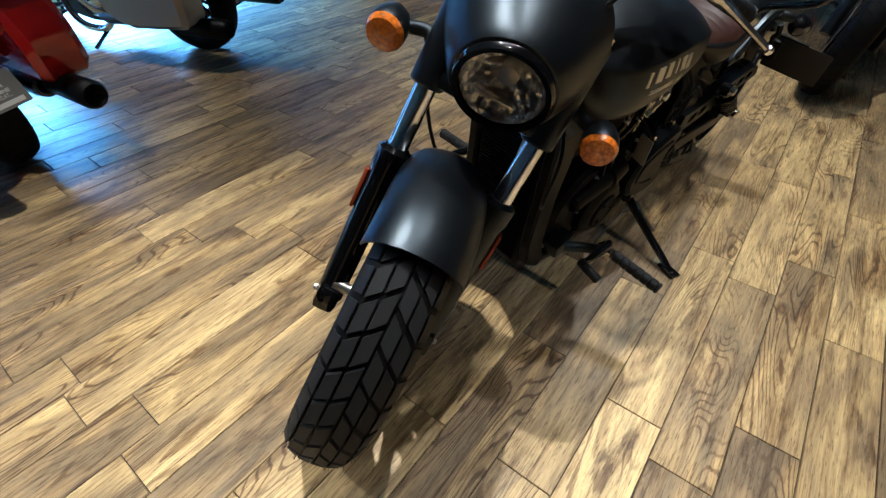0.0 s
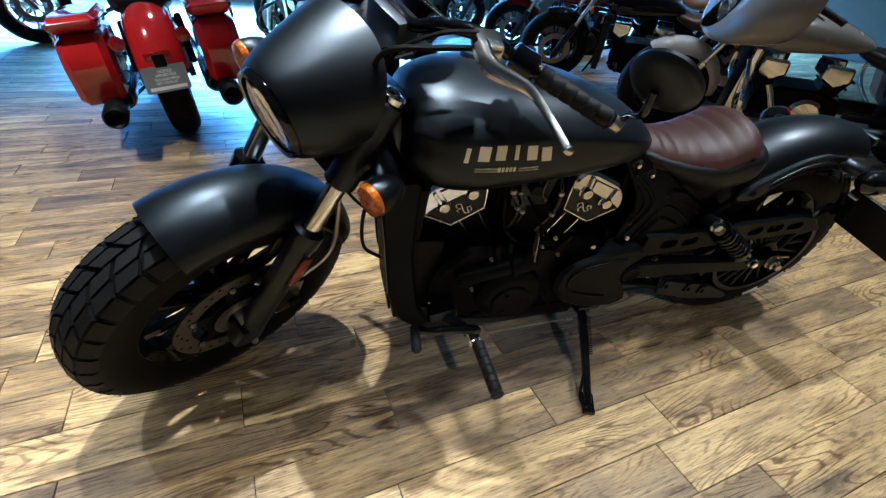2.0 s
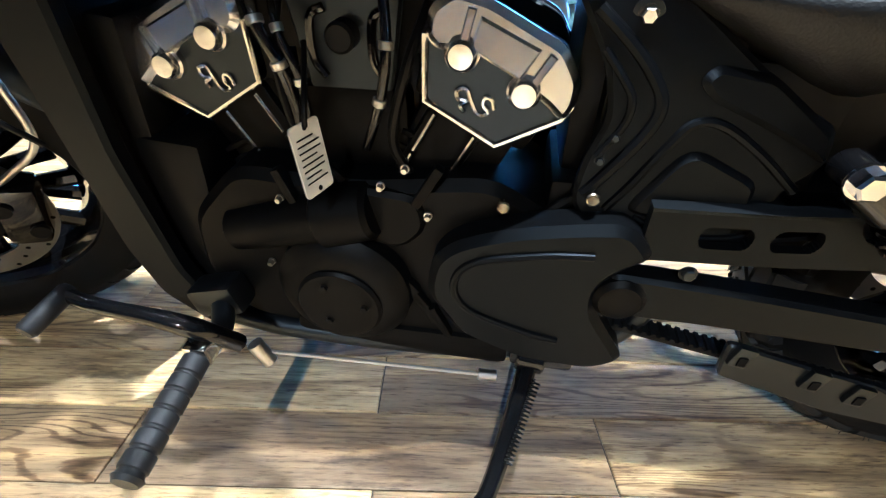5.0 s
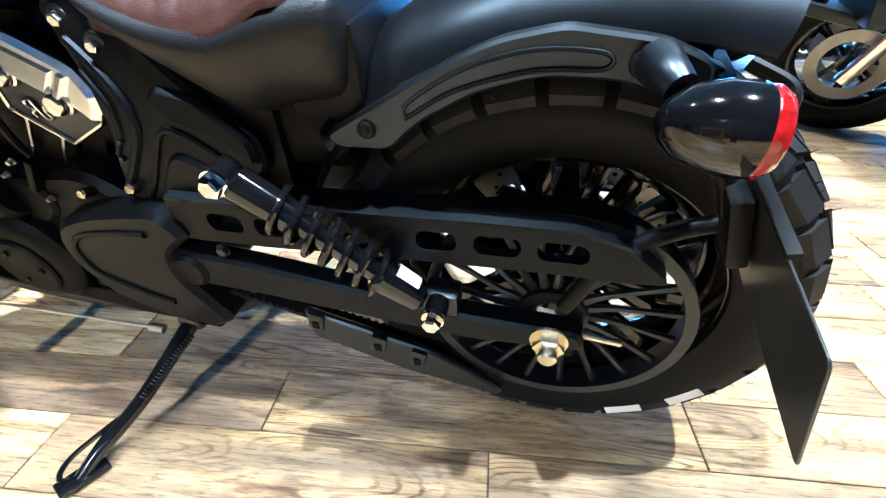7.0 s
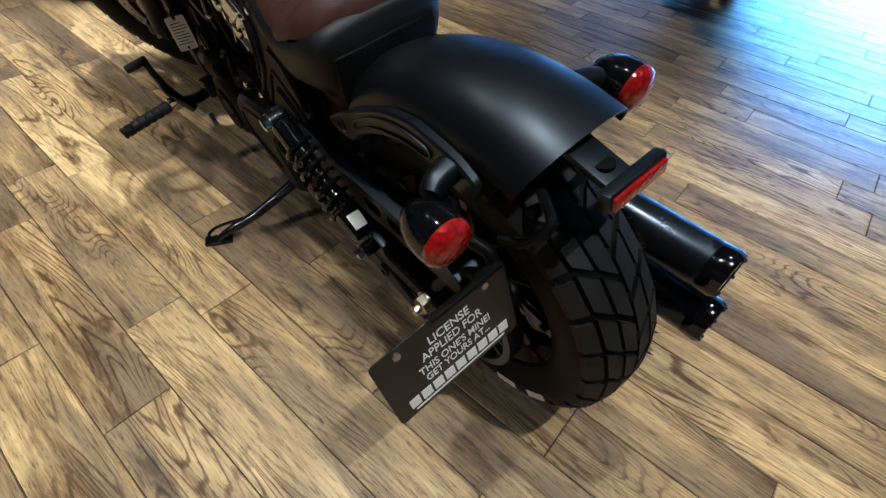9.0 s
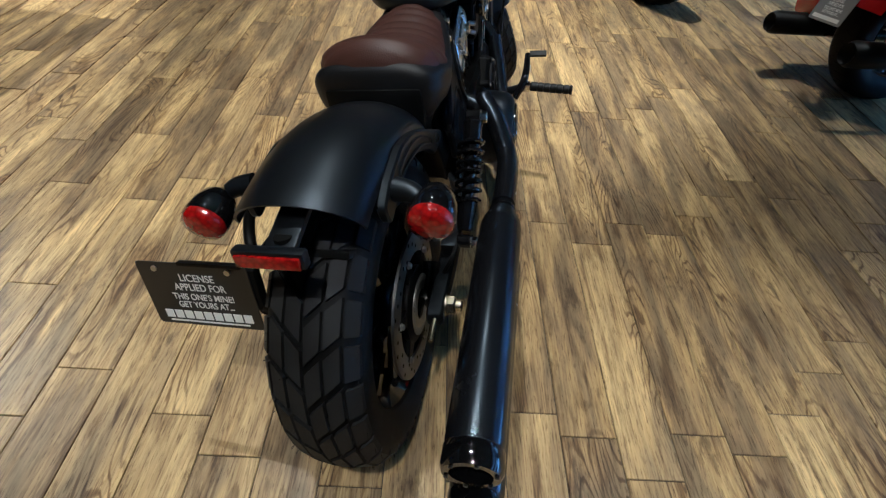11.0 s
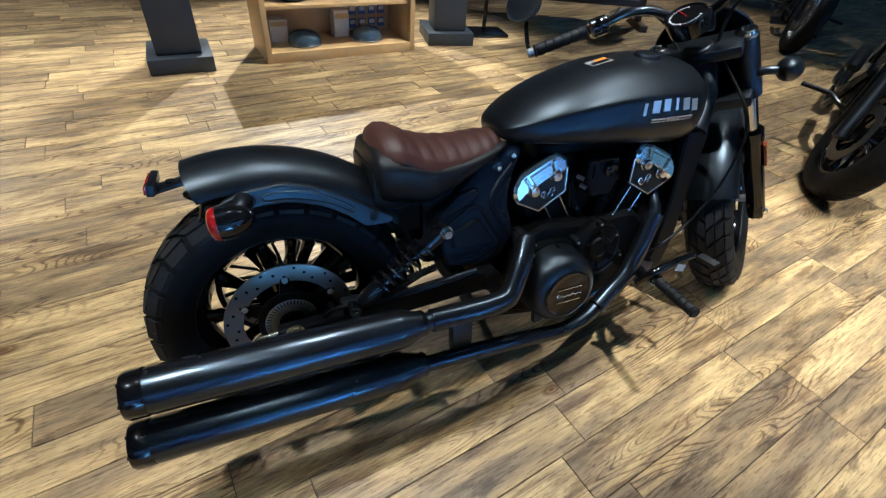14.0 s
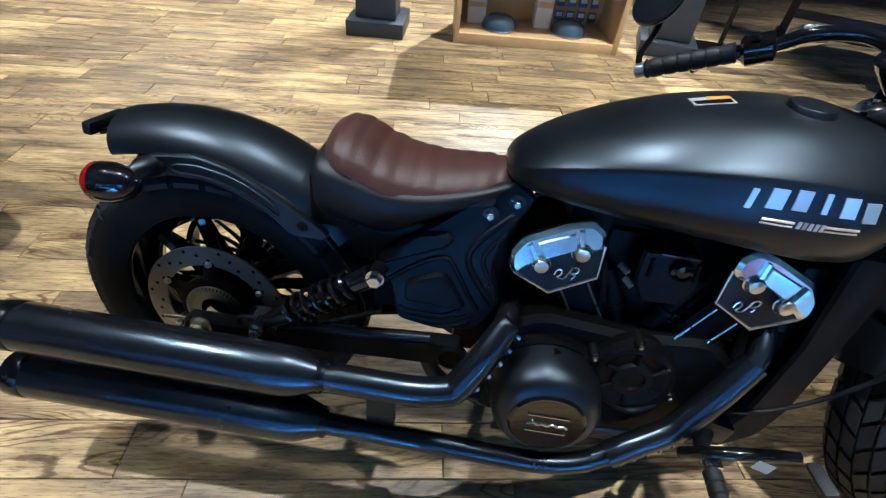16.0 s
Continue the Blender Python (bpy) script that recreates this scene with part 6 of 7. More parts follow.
for k in range(28):
    t = radians(-40 + k * 260 / 27)
    u = gd.orthogonal().normalized()
    w_ = gd.cross(u)
    q = gc + gd * 0.0024 + 0.038 * (math.cos(t) * u + math.sin(t) * w_)
    part("dial_tick", bars(moved(box(B(), (0, 0, 0), (0.006 if k % 3 == 0 else 0.003, 0.0014, 0.0006)), Matrix.Translation(q) @ Matrix((math.cos(t) * u + math.sin(t) * w_, -math.sin(t) * u + math.cos(t) * w_, gd)).transposed().to_4x4())), WHITE, gauge)
part("needle", bars(moved(box(B(), (0.014, 0, 0), (0.034, 0.0022, 0.0008)), Matrix.Translation(gc + gd * 0.003) @ Matrix((gd.orthogonal().normalized(), gd.cross(gd.orthogonal().normalized()), gd)).transposed().to_4x4())), RED, gauge)
# cables
for pts, r in (([(1.13, 0.185, 0.975), (1.20, 0.15, 0.968), (1.262, 0.105, 0.945), (1.270, 0.075, 0.85)], 0.005), ([(1.13, -0.175, 0.975), (1.19, -0.13, 0.965), (1.235, -0.07, 0.92), (1.22, -0.03, 0.80)], 0.005),
               ([(1.12, 0.16, 0.985), (1.17, 0.13, 0.975), (1.22, 0.09, 0.93), (1.23, 0.05, 0.84)], 0.004)):
    part("control_cable", bars(tube(B(), pts, r, 8)), PLASTIC, bike, "black control cable")
part("clutch_cable", tube(B(), [STEER @ V(1.25, -0.06, 0.80), V(1.30, -0.15, 0.68), V(1.285, -0.165, 0.56), V(1.235, -0.150, 0.42), V(1.12, -0.150, 0.325), V(1.00, -0.145, 0.29)], 0.0045, 8), PLASTIC, bike, "black control cable")
part("horn_wire", tube(B(), [V(1.19, 0.11, 0.66), V(1.235, 0.15, 0.62), V(1.24, 0.15, 0.52), V(1.20, 0.13, 0.46)], 0.004, 8), PLASTIC, bike)

# ---- other motorcycles on the floor ----
CREAM = paint("pearl_grey_paint", (0.42, 0.41, 0.39), 0.18, 0.0, 700, 0.04, 0.0, 0.8)
WARMGREY = paint("warm_grey_paint", (0.23, 0.215, 0.19), 0.25, 0.0, 700, 0.05, 0.0, 0.6)
REDPAINT = paint("bright_red_paint", (0.50, 0.012, 0.010), 0.12, 0.0, 700, 0.06, 0.0, 1.0)
MAROON = paint("dark_red_paint", (0.16, 0.012, 0.010), 0.14, 0.0, 700, 0.06, 0.0, 1.0)
NAVY = paint("dark_blue_paint", (0.012, 0.022, 0.10), 0.12, 0.0, 700, 0.06, 0.0, 1.0)
ORANGEP = paint("burnt_orange_paint", (0.55, 0.15, 0.02), 0.2, 0.0, 700, 0.06, 0.0, 0.8)
GREYPLATE = paint("grey_printed_plate", (0.20, 0.20, 0.20), 0.5)


def simple_wheel(parent, name, c, R, W, rim, mat, m, spokes, thick=0.009):
    b = B()
    w = 0.36 * W
    lathe(b, [(-w, rim + 0.01), (-w, rim - 0.012), (-0.4 * w, rim - 0.03), (0.4 * w, rim - 0.03), (w, rim - 0.012), (w, rim + 0.01), (0, rim + 0.004)], c, (0, 1, 0), 48, loop=True)
    lathe(b, [(-0.06, 0.02), (-0.06, 0.04), (0.06, 0.04), (0.06, 0.02)], c, (0, 1, 0), 24)
    ob = part(name, moved(b, m), mat, parent)
    for k in range(spokes):
        t = 2 * math.pi * k / spokes
        for side in (-1, 1):
            t2 = t + side * 0.09
            b = tube(B(), [c + V(0.036 * math.cos(t), side * 0.02, 0.036 * math.sin(t)), c + V((rim - 0.02) * math.cos(t2), side * 0.016, (rim - 0.02) * math.sin(t2))], thick, 6, 1)
            part("spoke", moved(b, m), mat, ob)
    b = B()
    lathe(b, tyre_section(R, W, rim) + [(0.3 * W, rim - 0.004), (-0.3 * W, rim - 0.004)], c, (0, 1, 0), 56, loop=True)
    part("tyre", moved(b, m), RUBBER, ob, "black rubber tyre")
    # dark lines on the crown paint the shade of tread grooves
    b = B()
    n = 40
    for k in range(n):
        for side in (-1, 1):
            t = 2 * math.pi * (k + (0.5 if side > 0 else 0)) / n
            p = []
            for u in (0.04, 0.2, 0.36):
                r = crown(R, W, rim, side * u * W) + 0.0006
                a = t + u * 0.5 * 2 * math.pi / n * 3
                p.append(c + V(r * math.cos(a), side * u * W, r * math.sin(a)))
            tube(b, p, 0.0018, 4, 1)
    part("dark_groove_lines", moved(b, m), DARK, ob, "thin dark lines in place of tread grooves", kind="stuff")
    for side in (-1, 1):
        b = lathe(B(), [(-0.002, 0.10), (-0.002, 0.148), (0.002, 0.148), (0.002, 0.10)], c + V(0, side * 0.072, 0), (0, 1, 0), 40, loop=True)
        part("brake_disc", moved(b, m), DISC, ob)
    return ob


def parked_bike(m, label, body, style="cruiser", engine_mat=None, steer=0, fender_mat=None, seat_mat=None, bags=None, fairing=None, topcase=None, wheel_mat=None, plate_words=False, tall=1.0, seatname="black seat", group="parked motorcycles"):
    """A parked motorcycle in the same coordinates as the one on show."""
    engine_mat, fender_mat, seat_mat, wheel_mat = engine_mat or CRINKLE, fender_mat or body, seat_mat or BLACKVINYL, wheel_mat or GLOSS
    th = empty("parked_motorcycle", m @ Matrix.Rotation(radians(-8), 4, "X"), label, "motorcycle", group)
    st = Matrix.Translation(STEM) @ Matrix.Rotation(radians(steer), 4, STEMDIR) @ Matrix.Translation(-STEM)
    fa, ra = V(1.60, 0, 0.322), V(0, 0, 0.322)
    simple_wheel(th, "front_wheel", fa, 0.322, 0.135, 0.215, wheel_mat, st, 8)
    simple_wheel(th, "rear_wheel", ra, 0.322, 0.155, 0.205, wheel_mat, Matrix(), 8)
    deep = style == "bagger"
    fr = part("front_fender", moved(fender(B(), fa, 0.352, 0.085, 0.085 if deep else 0.06, 58 if deep else 74, 185 if deep else 155, nu=20, nv=12), st), fender_mat, th, "painted front mudguard")
    if deep:
        b = B()
        lathe(b, [(0, 0.016), (0.02, 0.014), (0.05, 0.004)], fa + V(0.05, 0, 0.352), (0.9, 0, -0.1), 12)
        part("fender_trim", moved(b, st), CHROME, fr, "chrome mudguard trim")
    part("rear_fender", fender(B(), ra, 0.392, 0.115, 0.09 if deep else 0.07, 40, 165 if deep else 130, nu=22, nv=12), body if style != "scout" else SATIN, th, "painted rear mudguard")
    for side in (1, -1):
        ft = lambda z: V(1.575 - (z - 0.322) * 0.554, side * 0.108, z)
        part("fork_tube", moved(cyl(B(), ft(0.52), ft(0.86), 0.021, seg=14), st), CHROME, th)
        part("fork_slider", moved(cyl(B(), ft(0.27), ft(0.56), 0.032, 0.030, 14, 0.004), st), CHROME if deep else SATIN, th)
        c = V(1.28, side * 0.21, 0.74)
        sg = part("turn_signal", moved(lathe(B(), [(0, 0.004), (0.02, 0.026), (0.06, 0.034)], c, (1, 0, 0), 16), st), CHROME if deep else GLOSS, th)
        part("lens", moved(lathe(B(), [(0.06, 0.034), (0.075, 0.028), (0.082, 0.004)], c, (1, 0, 0), 16), st), AMBER, sg, "amber lens")
        part("stalk", moved(cyl(B(), c + V(0.03, -side * 0.02, 0), c + V(0.06, -side * 0.09, 0), 0.010, seg=8), st), SATIN, sg)
        pts = [(1.18, 0, 0.94), (1.16, side * 0.08, 0.96), (1.10, side * 0.20, 1.0 * tall), (1.04, side * 0.30, 0.98 * tall), (0.95, side * 0.42, 0.95 * tall)]
        hb = part("handlebar", moved(tube(B(), pts, 0.0125, 10, 5), st), CHROME if deep else GLOSS, th)
        part("hand_grip", moved(cyl(B(), V(1.03, side * 0.31, 0.977 * tall), V(0.945, side * 0.428, 0.947 * tall), 0.019, seg=12, bevel=0.003), st), GRIP, hb)
        part("hand_lever", moved(tube(B(), [(1.10, side * 0.25, 1.0 * tall), (1.11, side * 0.33, 0.985 * tall), (1.05, side * 0.42, 0.96 * tall)], 0.007, 8, 4), st), CAST, hb)
        part("foot_peg", cyl(B(), V(0.98, side * 0.22, 0.29), V(0.97, side * 0.39, 0.28), 0.014, seg=12, bevel=0.002), GRIP, th)
        part("peg_mount", tube(B(), [V(1.06, side * 0.10, 0.25), V(1.0, side * 0.18, 0.27), V(0.98, side * 0.23, 0.29)], 0.014, 8, 4), SATIN, th)
        part("shock_absorber", cyl(B(), V(0.34, side * 0.15, 0.56), V(0.10, side * 0.15, 0.35), 0.022, seg=12), GLOSS, th)
        part("swingarm", box(B(), (0.25, side * 0.125, 0.325), (0.56, 0.032, 0.05), Matrix.Rotation(radians(-1), 4, "Y"), 0.006), SATIN, th)
        part("frame_downtube", box(B(), (1.15, side * 0.10, 0.42), (0.055, 0.035, 0.48), Matrix.Rotation(radians(-6), 4, "Y"), 0.008), SATIN if not deep else CHROME, th)
        for k, (x0, tilt) in enumerate(((0.655, -1), (1.005, 1))):
            b = plate(B(), rounded([(x0 - 0.075, 0.60), (x0 + 0.075, 0.61), (x0 + 0.08, 0.52), (x0, 0.475), (x0 - 0.08, 0.52)], 0.015), 0.045, lambda u, v, w: V(u, side * (0.075 + w), v), 0.012)
            part("rocker_cover", b, CHROME, th, "chrome rocker cover")
            if not deep:
                continue
        b = lathe(B(), [(0, 0.105), (0.03, 0.102), (0.05, 0.08), (0.055, 0.0)], V(0.74, side * 0.11, 0.30), (0, side, 0), 28)
        part("engine_cover", b, CHROME if deep else SATIN, th)
    for x0, tilt in ((0.70, -27), (0.97, 27)):
        cm = Matrix.Translation(V(x0, 0, 0.36)) @ Matrix.Rotation(radians(tilt), 4, "Y")
        barrel = part("cylinder", moved(box(B(), (0, 0, 0.105), (0.10, 0.19, 0.22), None, 0.008), cm), engine_mat, th, "finned engine cylinder")
        for k in range(5):
            part("fin", moved(box(B(), (0, 0, 0.01 + k * 0.05), (0.126, 0.20, 0.012), None, 0), cm), engine_mat, barrel)
    part("engine", plate(B(), rounded([(0.55, 0.18), (0.56, 0.40), (0.70, 0.45), (0.95, 0.45), (1.07, 0.36), (1.05, 0.20), (0.80, 0.15)], 0.04), 0.25, lambda u, v, w: V(u, w - 0.125, v), 0.015), engine_mat, th, "V-twin engine block")
    part("radiator", box(B(), (1.17, 0, 0.42), (0.05, 0.18, 0.44), Matrix.Rotation(radians(-5), 4, "Y"), 0.008), PLASTIC, th)
    secs = refine([(0.53, 0.06, 0.735, 0.70, 0.715), (0.58, 0.10, 0.77, 0.68, 0.72), (0.72, 0.15, 0.83, 0.66, 0.73), (0.88, 0.178, 0.86, 0.645, 0.735), (1.02, 0.185, 0.862, 0.64, 0.735), (1.12, 0.15, 0.84, 0.66, 0.735), (1.17, 0.08, 0.80, 0.70, 0.74)], 3)
    part("fuel_tank", shell(B(), secs, 24, 0.8, 0.8), body, th, "painted fuel tank", 60)
    part("filler_cap", cyl(B(), (0.97, 0, 0.85), (0.97, 0, 0.872), 0.035, seg=20, bevel=0.004), CHROME, th)
    ss = refine([(-0.10 if deep else 0.20, 0.10, 0.73, 0.66, 0.69), (0.0 if deep else 0.25, 0.14, 0.78, 0.64, 0.70), (0.25 if deep else 0.32, 0.16, 0.73, 0.60, 0.68), (0.45, 0.13, 0.70, 0.60, 0.66), (0.58, 0.09, 0.73, 0.66, 0.69)], 3)
    part("seat", shell(B(), ss, 20, 0.6, 0.9), seat_mat, th, seatname, 60)
    for z, y in ((0.30, -0.22), (0.20, -0.23)):
        b = B()
        if deep:
            lathe(b, [(0, 0.03), (0.05, 0.048), (0.70, 0.052), (0.75, 0.044), (0.75, 0.03), (0.72, 0.0)], V(0.55, y * (1 if z > 0.25 else -1), 0.26), (-1, 0, 0.02), 20)
        else:
            lathe(b, [(0, 0.025), (0.05, 0.045), (0.58, 0.046), (0.60, 0.03), (0.57, 0.0)], V(0.28, y, z), (-1, 0, 0.03), 20)
        part("muffler", b, SATIN if fairing is not REDPAINT else PIPE, th, "long muffler")
        part("exhaust_pipe", tube(B(), [V(0.44, y * (1 if z > 0.25 or not deep else -1), z if not deep else 0.26), V(0.62, y * 0.95 * (1 if z > 0.25 or not deep else -1), z - 0.04), V(0.85, y * 0.9 * (1 if z > 0.25 or not deep else -1), z), V(1.0, y * 0.6 * (1 if z > 0.25 or not deep else -1), 0.46)], 0.022, 10, 5), CHROME if deep else PIPE, th)
    hl = V(1.405, 0, 0.83)
    hd = part("headlight", moved(lathe(B(), [(-0.12, 0.03), (-0.07, 0.078), (0, 0.085), (0.006, 0.08), (0.0, 0.073)], hl, (1, 0, -0.08), 28, caps=False), st), CHROME if deep else GLOSS, th, "round headlight")
    part("reflector", moved(lathe(B(), [(-0.05, 0.002), (-0.03, 0.045), (0.0, 0.073)], hl, (1, 0, -0.08), 20, caps=False), st), CHROME, hd, "", 8)
    part("lens", moved(lathe(B(), [(-0.001, 0.073), (0.008, 0.04), (0.01, 0.002)], hl, (1, 0, -0.08), 28), st), LENSGL, hd, "clear lens").visible_shadow = False
    part("steering_head", moved(box(B(), (1.27, 0, 0.80), (0.11, 0.25, 0.05), Matrix.Rotation(radians(-29), 4, "Y"), 0.012), st), SATIN, th)
    if fairing:
        rings_o = []
        rings_i = []
        for x, ry, rz, zc in refine([(1.425, 0.10, 0.10, 0.84), (1.41, 0.20, 0.15, 0.86), (1.36, 0.31, 0.20, 0.89), (1.26, 0.37, 0.23, 0.92), (1.15, 0.39, 0.25, 0.94), (1.08, 0.385, 0.245, 0.95)], 3):
            o, i_ = [], []
            for k in range(36):
                a = 2 * math.pi * k / 36
                for ring, thk in ((o, 0.0), (i_, 0.006)):
                    ring.append(V(x - 0.08 * math.sin(a), (ry - thk) * math.copysign(abs(math.cos(a)) ** 0.8, math.cos(a)), zc + (rz - thk) * math.copysign(abs(math.sin(a)) ** 0.9, math.sin(a))))
            rings_o.append(o)
            rings_i.append(i_)
        part("fairing", moved(skin(B(), rings_o + rings_i[::-1], True, False, True), st), fairing, th, "painted handlebar fairing", 45)
        part("dash_panel", moved(box(B(), (1.14, 0, 0.93), (0.03, 0.60, 0.30), Matrix.Rotation(radians(-15), 4, "Y"), 0.02), st), PLASTIC, th)
        part("windscreen", moved(box(B(), (1.17, 0, 1.20), (0.006, 0.44, 0.16), Matrix.Rotation(radians(-30), 4, "Y"), 0.002), st), PLASTIC, th, "dark low windscreen")
    if bags:
        for side in (1, -1):
            def bag(u, v, w):
                return V(u, side * (0.20 + w), v)
            b = plate(B(), rounded([(0.34, 0.60), (-0.28, 0.62), (-0.35, 0.50), (-0.32, 0.30), (0.16, 0.27), (0.28, 0.34)], 0.05, 4), 0.20, bag, 0.03)
            bg = part("saddlebag", b, bags, th, "hard painted saddlebag")
            part("bag_lid", plate(B(), rounded([(0.35, 0.605), (-0.29, 0.625), (-0.33, 0.68), (-0.24, 0.70), (0.30, 0.685)], 0.03, 4), 0.215, lambda u, v, w: V(u, side * (0.192 + w), v), 0.025), bags, bg)
            part("bag_latch", box(B(), (-0.10, side * 0.415, 0.60), (0.07, 0.012, 0.05), None, 0.005), CHROME, bg)
            part("crash_bar", tube(B(), [V(0.30, side * 0.20, 0.30), V(0.34, side * 0.40, 0.38), V(0.36, side * 0.42, 0.50), V(0.36, side * 0.22, 0.60)], 0.014, 10, 6), CHROME, th)
            part("highway_bar", tube(B(), [V(1.16, side * 0.12, 0.58), V(1.17, side * 0.34, 0.50), V(1.16, side * 0.38, 0.36), V(1.12, side * 0.14, 0.24)], 0.016, 10, 6), CHROME, th)
            part("floorboard", box(B(), (0.98, side * 0.30, 0.27), (0.30, 0.10, 0.018), None, 0.006), GRIP, th)
            part("tail_signal", lathe(B(), [(0, 0.004), (0.01, 0.03), (0.03, 0.034), (0.04, 0.02)], V(-0.40, side * 0.14, 0.58), (-1, 0, 0), 16), RED, th, "red tail signal")
            mt = lathe(B(), [(0, 0.03), (0.03, 0.052), (0.36, 0.056), (0.385, 0.044), (0.34, 0.0)], V(-0.12, side * 0.27, 0.27), (-1, 0, 0.02), 20)
            part("exhaust_tip", mt, PLASTIC, th, "black exhaust tip")
    if topcase:
        part("top_case", shell(B(), refine([(-0.62, 0.18, 0.96, 0.78, 0.86), (-0.56, 0.26, 1.02, 0.74, 0.87), (-0.35, 0.28, 1.05, 0.73, 0.88), (-0.18, 0.26, 1.03, 0.74, 0.87), (-0.14, 0.18, 0.97, 0.80, 0.87)], 3), 24, 0.5, 0.6), topcase, th, "hard top case")
        part("grab_rail", tube(B(), [V(-0.60, 0.20, 1.0), V(-0.66, 0.12, 1.06), V(-0.66, -0.12, 1.06), V(-0.60, -0.20, 1.0)], 0.012, 8, 6), PLASTIC, th)
    tl = part("tail_light", box(B(), (-0.34 if not deep else -0.405, 0, 0.60 if not deep else 0.50), (0.03, 0.12, 0.04), None, 0.008), RED, th, "red tail light")
    pm = Matrix.Translation(V(-0.435 if deep else -0.36, 0, 0.40)) @ Matrix((V(0, -1, 0), V(0.25, 0, 0.97), V(-0.97, 0, 0.25))).transposed().to_4x4()
    pl = part("number_plate", moved(plate(B(), rounded([(-0.1, -0.06), (0.1, -0.06), (0.1, 0.06), (-0.1, 0.06)], 0.008), 0.003, lambda u, v, w: V(u, v, w)), pm), GREYPLATE if bags is REDPAINT else BLACKPLATE, th, "dealer plate with printed words")
    part("plate_bracket", box(B(), (-0.40 if deep else -0.33, 0, 0.46), (0.05, 0.06, 0.10), None, 0.008), PLASTIC, th)
    if plate_words:
        for text, v, size, w in (("LICENSE", 0.034, 0.019, 0.062), ("APPLIED FOR", 0.016, 0.019, 0.094), ("THIS ONE'S MINE!", -0.003, 0.017, 0.112), ("GET YOURS AT...", -0.019, 0.017, 0.102)):
            words(text, size, pm @ Matrix.Translation((0.005, v, 0.0038)), pl, WHITE, width=w, bold=0.0002)
    part("name_bar", moved(box(B(), (0.0, -0.042, 0.0036), (0.165, 0.016, 0.001)), pm), WHITE, pl, "white bar of a dealer name")
    part("side_stand", tube(B(), [V(0.62, 0.10, 0.18), V(0.66, 0.22, 0.11), V(0.70, 0.30, 0.05)], 0.012, 8, 4), GLOSS, th)
    return th


def by_rear(x, y, yaw):
    return pose(x, y, 0, 0, 0, yaw)


def by_front(x, y, yaw):
    return Matrix.Translation((x, y, 0)) @ Matrix.Rotation(radians(yaw), 4, "Z") @ Matrix.Translation((-1.60, 0, 0))


parked_bike(by_rear(1.99, -2.06, -78), "bright red touring motorcycle with hard saddlebags, seen from behind", REDPAINT, "bagger", SATIN, 12, bags=REDPAINT, fairing=REDPAINT, plate_words=True)
parked_bike(by_rear(0.72, -2.92, -65), "light grey touring motorcycle with top case and saddlebags", CREAM, "bagger", SATIN, 10, bags=CREAM, fairing=CREAM, topcase=CREAM, plate_words=True)
parked_bike(by_front(-1.22, -1.87, -38), "warm grey touring motorcycle with pale front mudguard and chrome engine", WARMGREY, "bagger", CRINKLE, 18, fender_mat=CREAM, bags=WARMGREY, fairing=WARMGREY)
parked_bike(by_front(-1.12, -3.38, -38), "glossy black cruiser motorcycle with chrome rocker covers", GLOSS, "scout", CRINKLE, 20, seat_mat=BROWN)
parked_bike(by_front(-1.14, -4.42, -38), "dark red cruiser motorcycle with round headlight", MAROON, "scout", CRINKLE, 20)
parked_bike(by_front(-1.00, -5.85, -38), "black cruiser motorcycle near the windows", GLOSS, "scout", CRINKLE, 20)
parked_bike(by_rear(-0.48, -6.35, -100), "grey touring motorcycle with dark saddlebags near the windows", WARMGREY, "bagger", SATIN, 8, bags=WARMGREY, fairing=WARMGREY)
parked_bike(by_front(-2.75, -5.25, -38), "cruiser motorcycle with burnt orange tank and tan seat", ORANGEP, "scout", CRINKLE, 20, seat_mat=TAN)
parked_bike(by_front(3.60, -4.65, 205), "dark blue touring motorcycle with chrome engine", NAVY, "bagger", CHROME, 10, bags=NAVY, fairing=NAVY, wheel_mat=CHROME)
parked_bike(by_front(2.71, 0.22, 203), "black cruiser motorcycle facing the one on show", GLOSS, "scout", CRINKLE, 20)
parked_bike(by_front(3.03, -1.07, 205), "black cruiser motorcycle with chrome spokes facing the one on show", GLOSS, "scout", CRINKLE, 12, wheel_mat=CHROME)
parked_bike(by_front(5.15, 2.12, 215), "black cruiser motorcycle with machined silver wheels", GLOSS, "scout", CRINKLE, 10, wheel_mat=CAST)
parked_bike(by_front(-1.32, 0.25, -2), "black cruiser motorcycle standing behind the one on show", GLOSS, "scout", CRINKLE, 10)

# ---- display furniture ----
cab = empty("display_cabinet", Matrix.Translation((0.297, 2.789, 0)) @ Matrix.Rotation(radians(4.8), 4, "Z"), "light oak display cabinet with glass front and helmets on its shelves", "cabinet")
W_, D_, H_ = 1.180, 0.46, 1.15
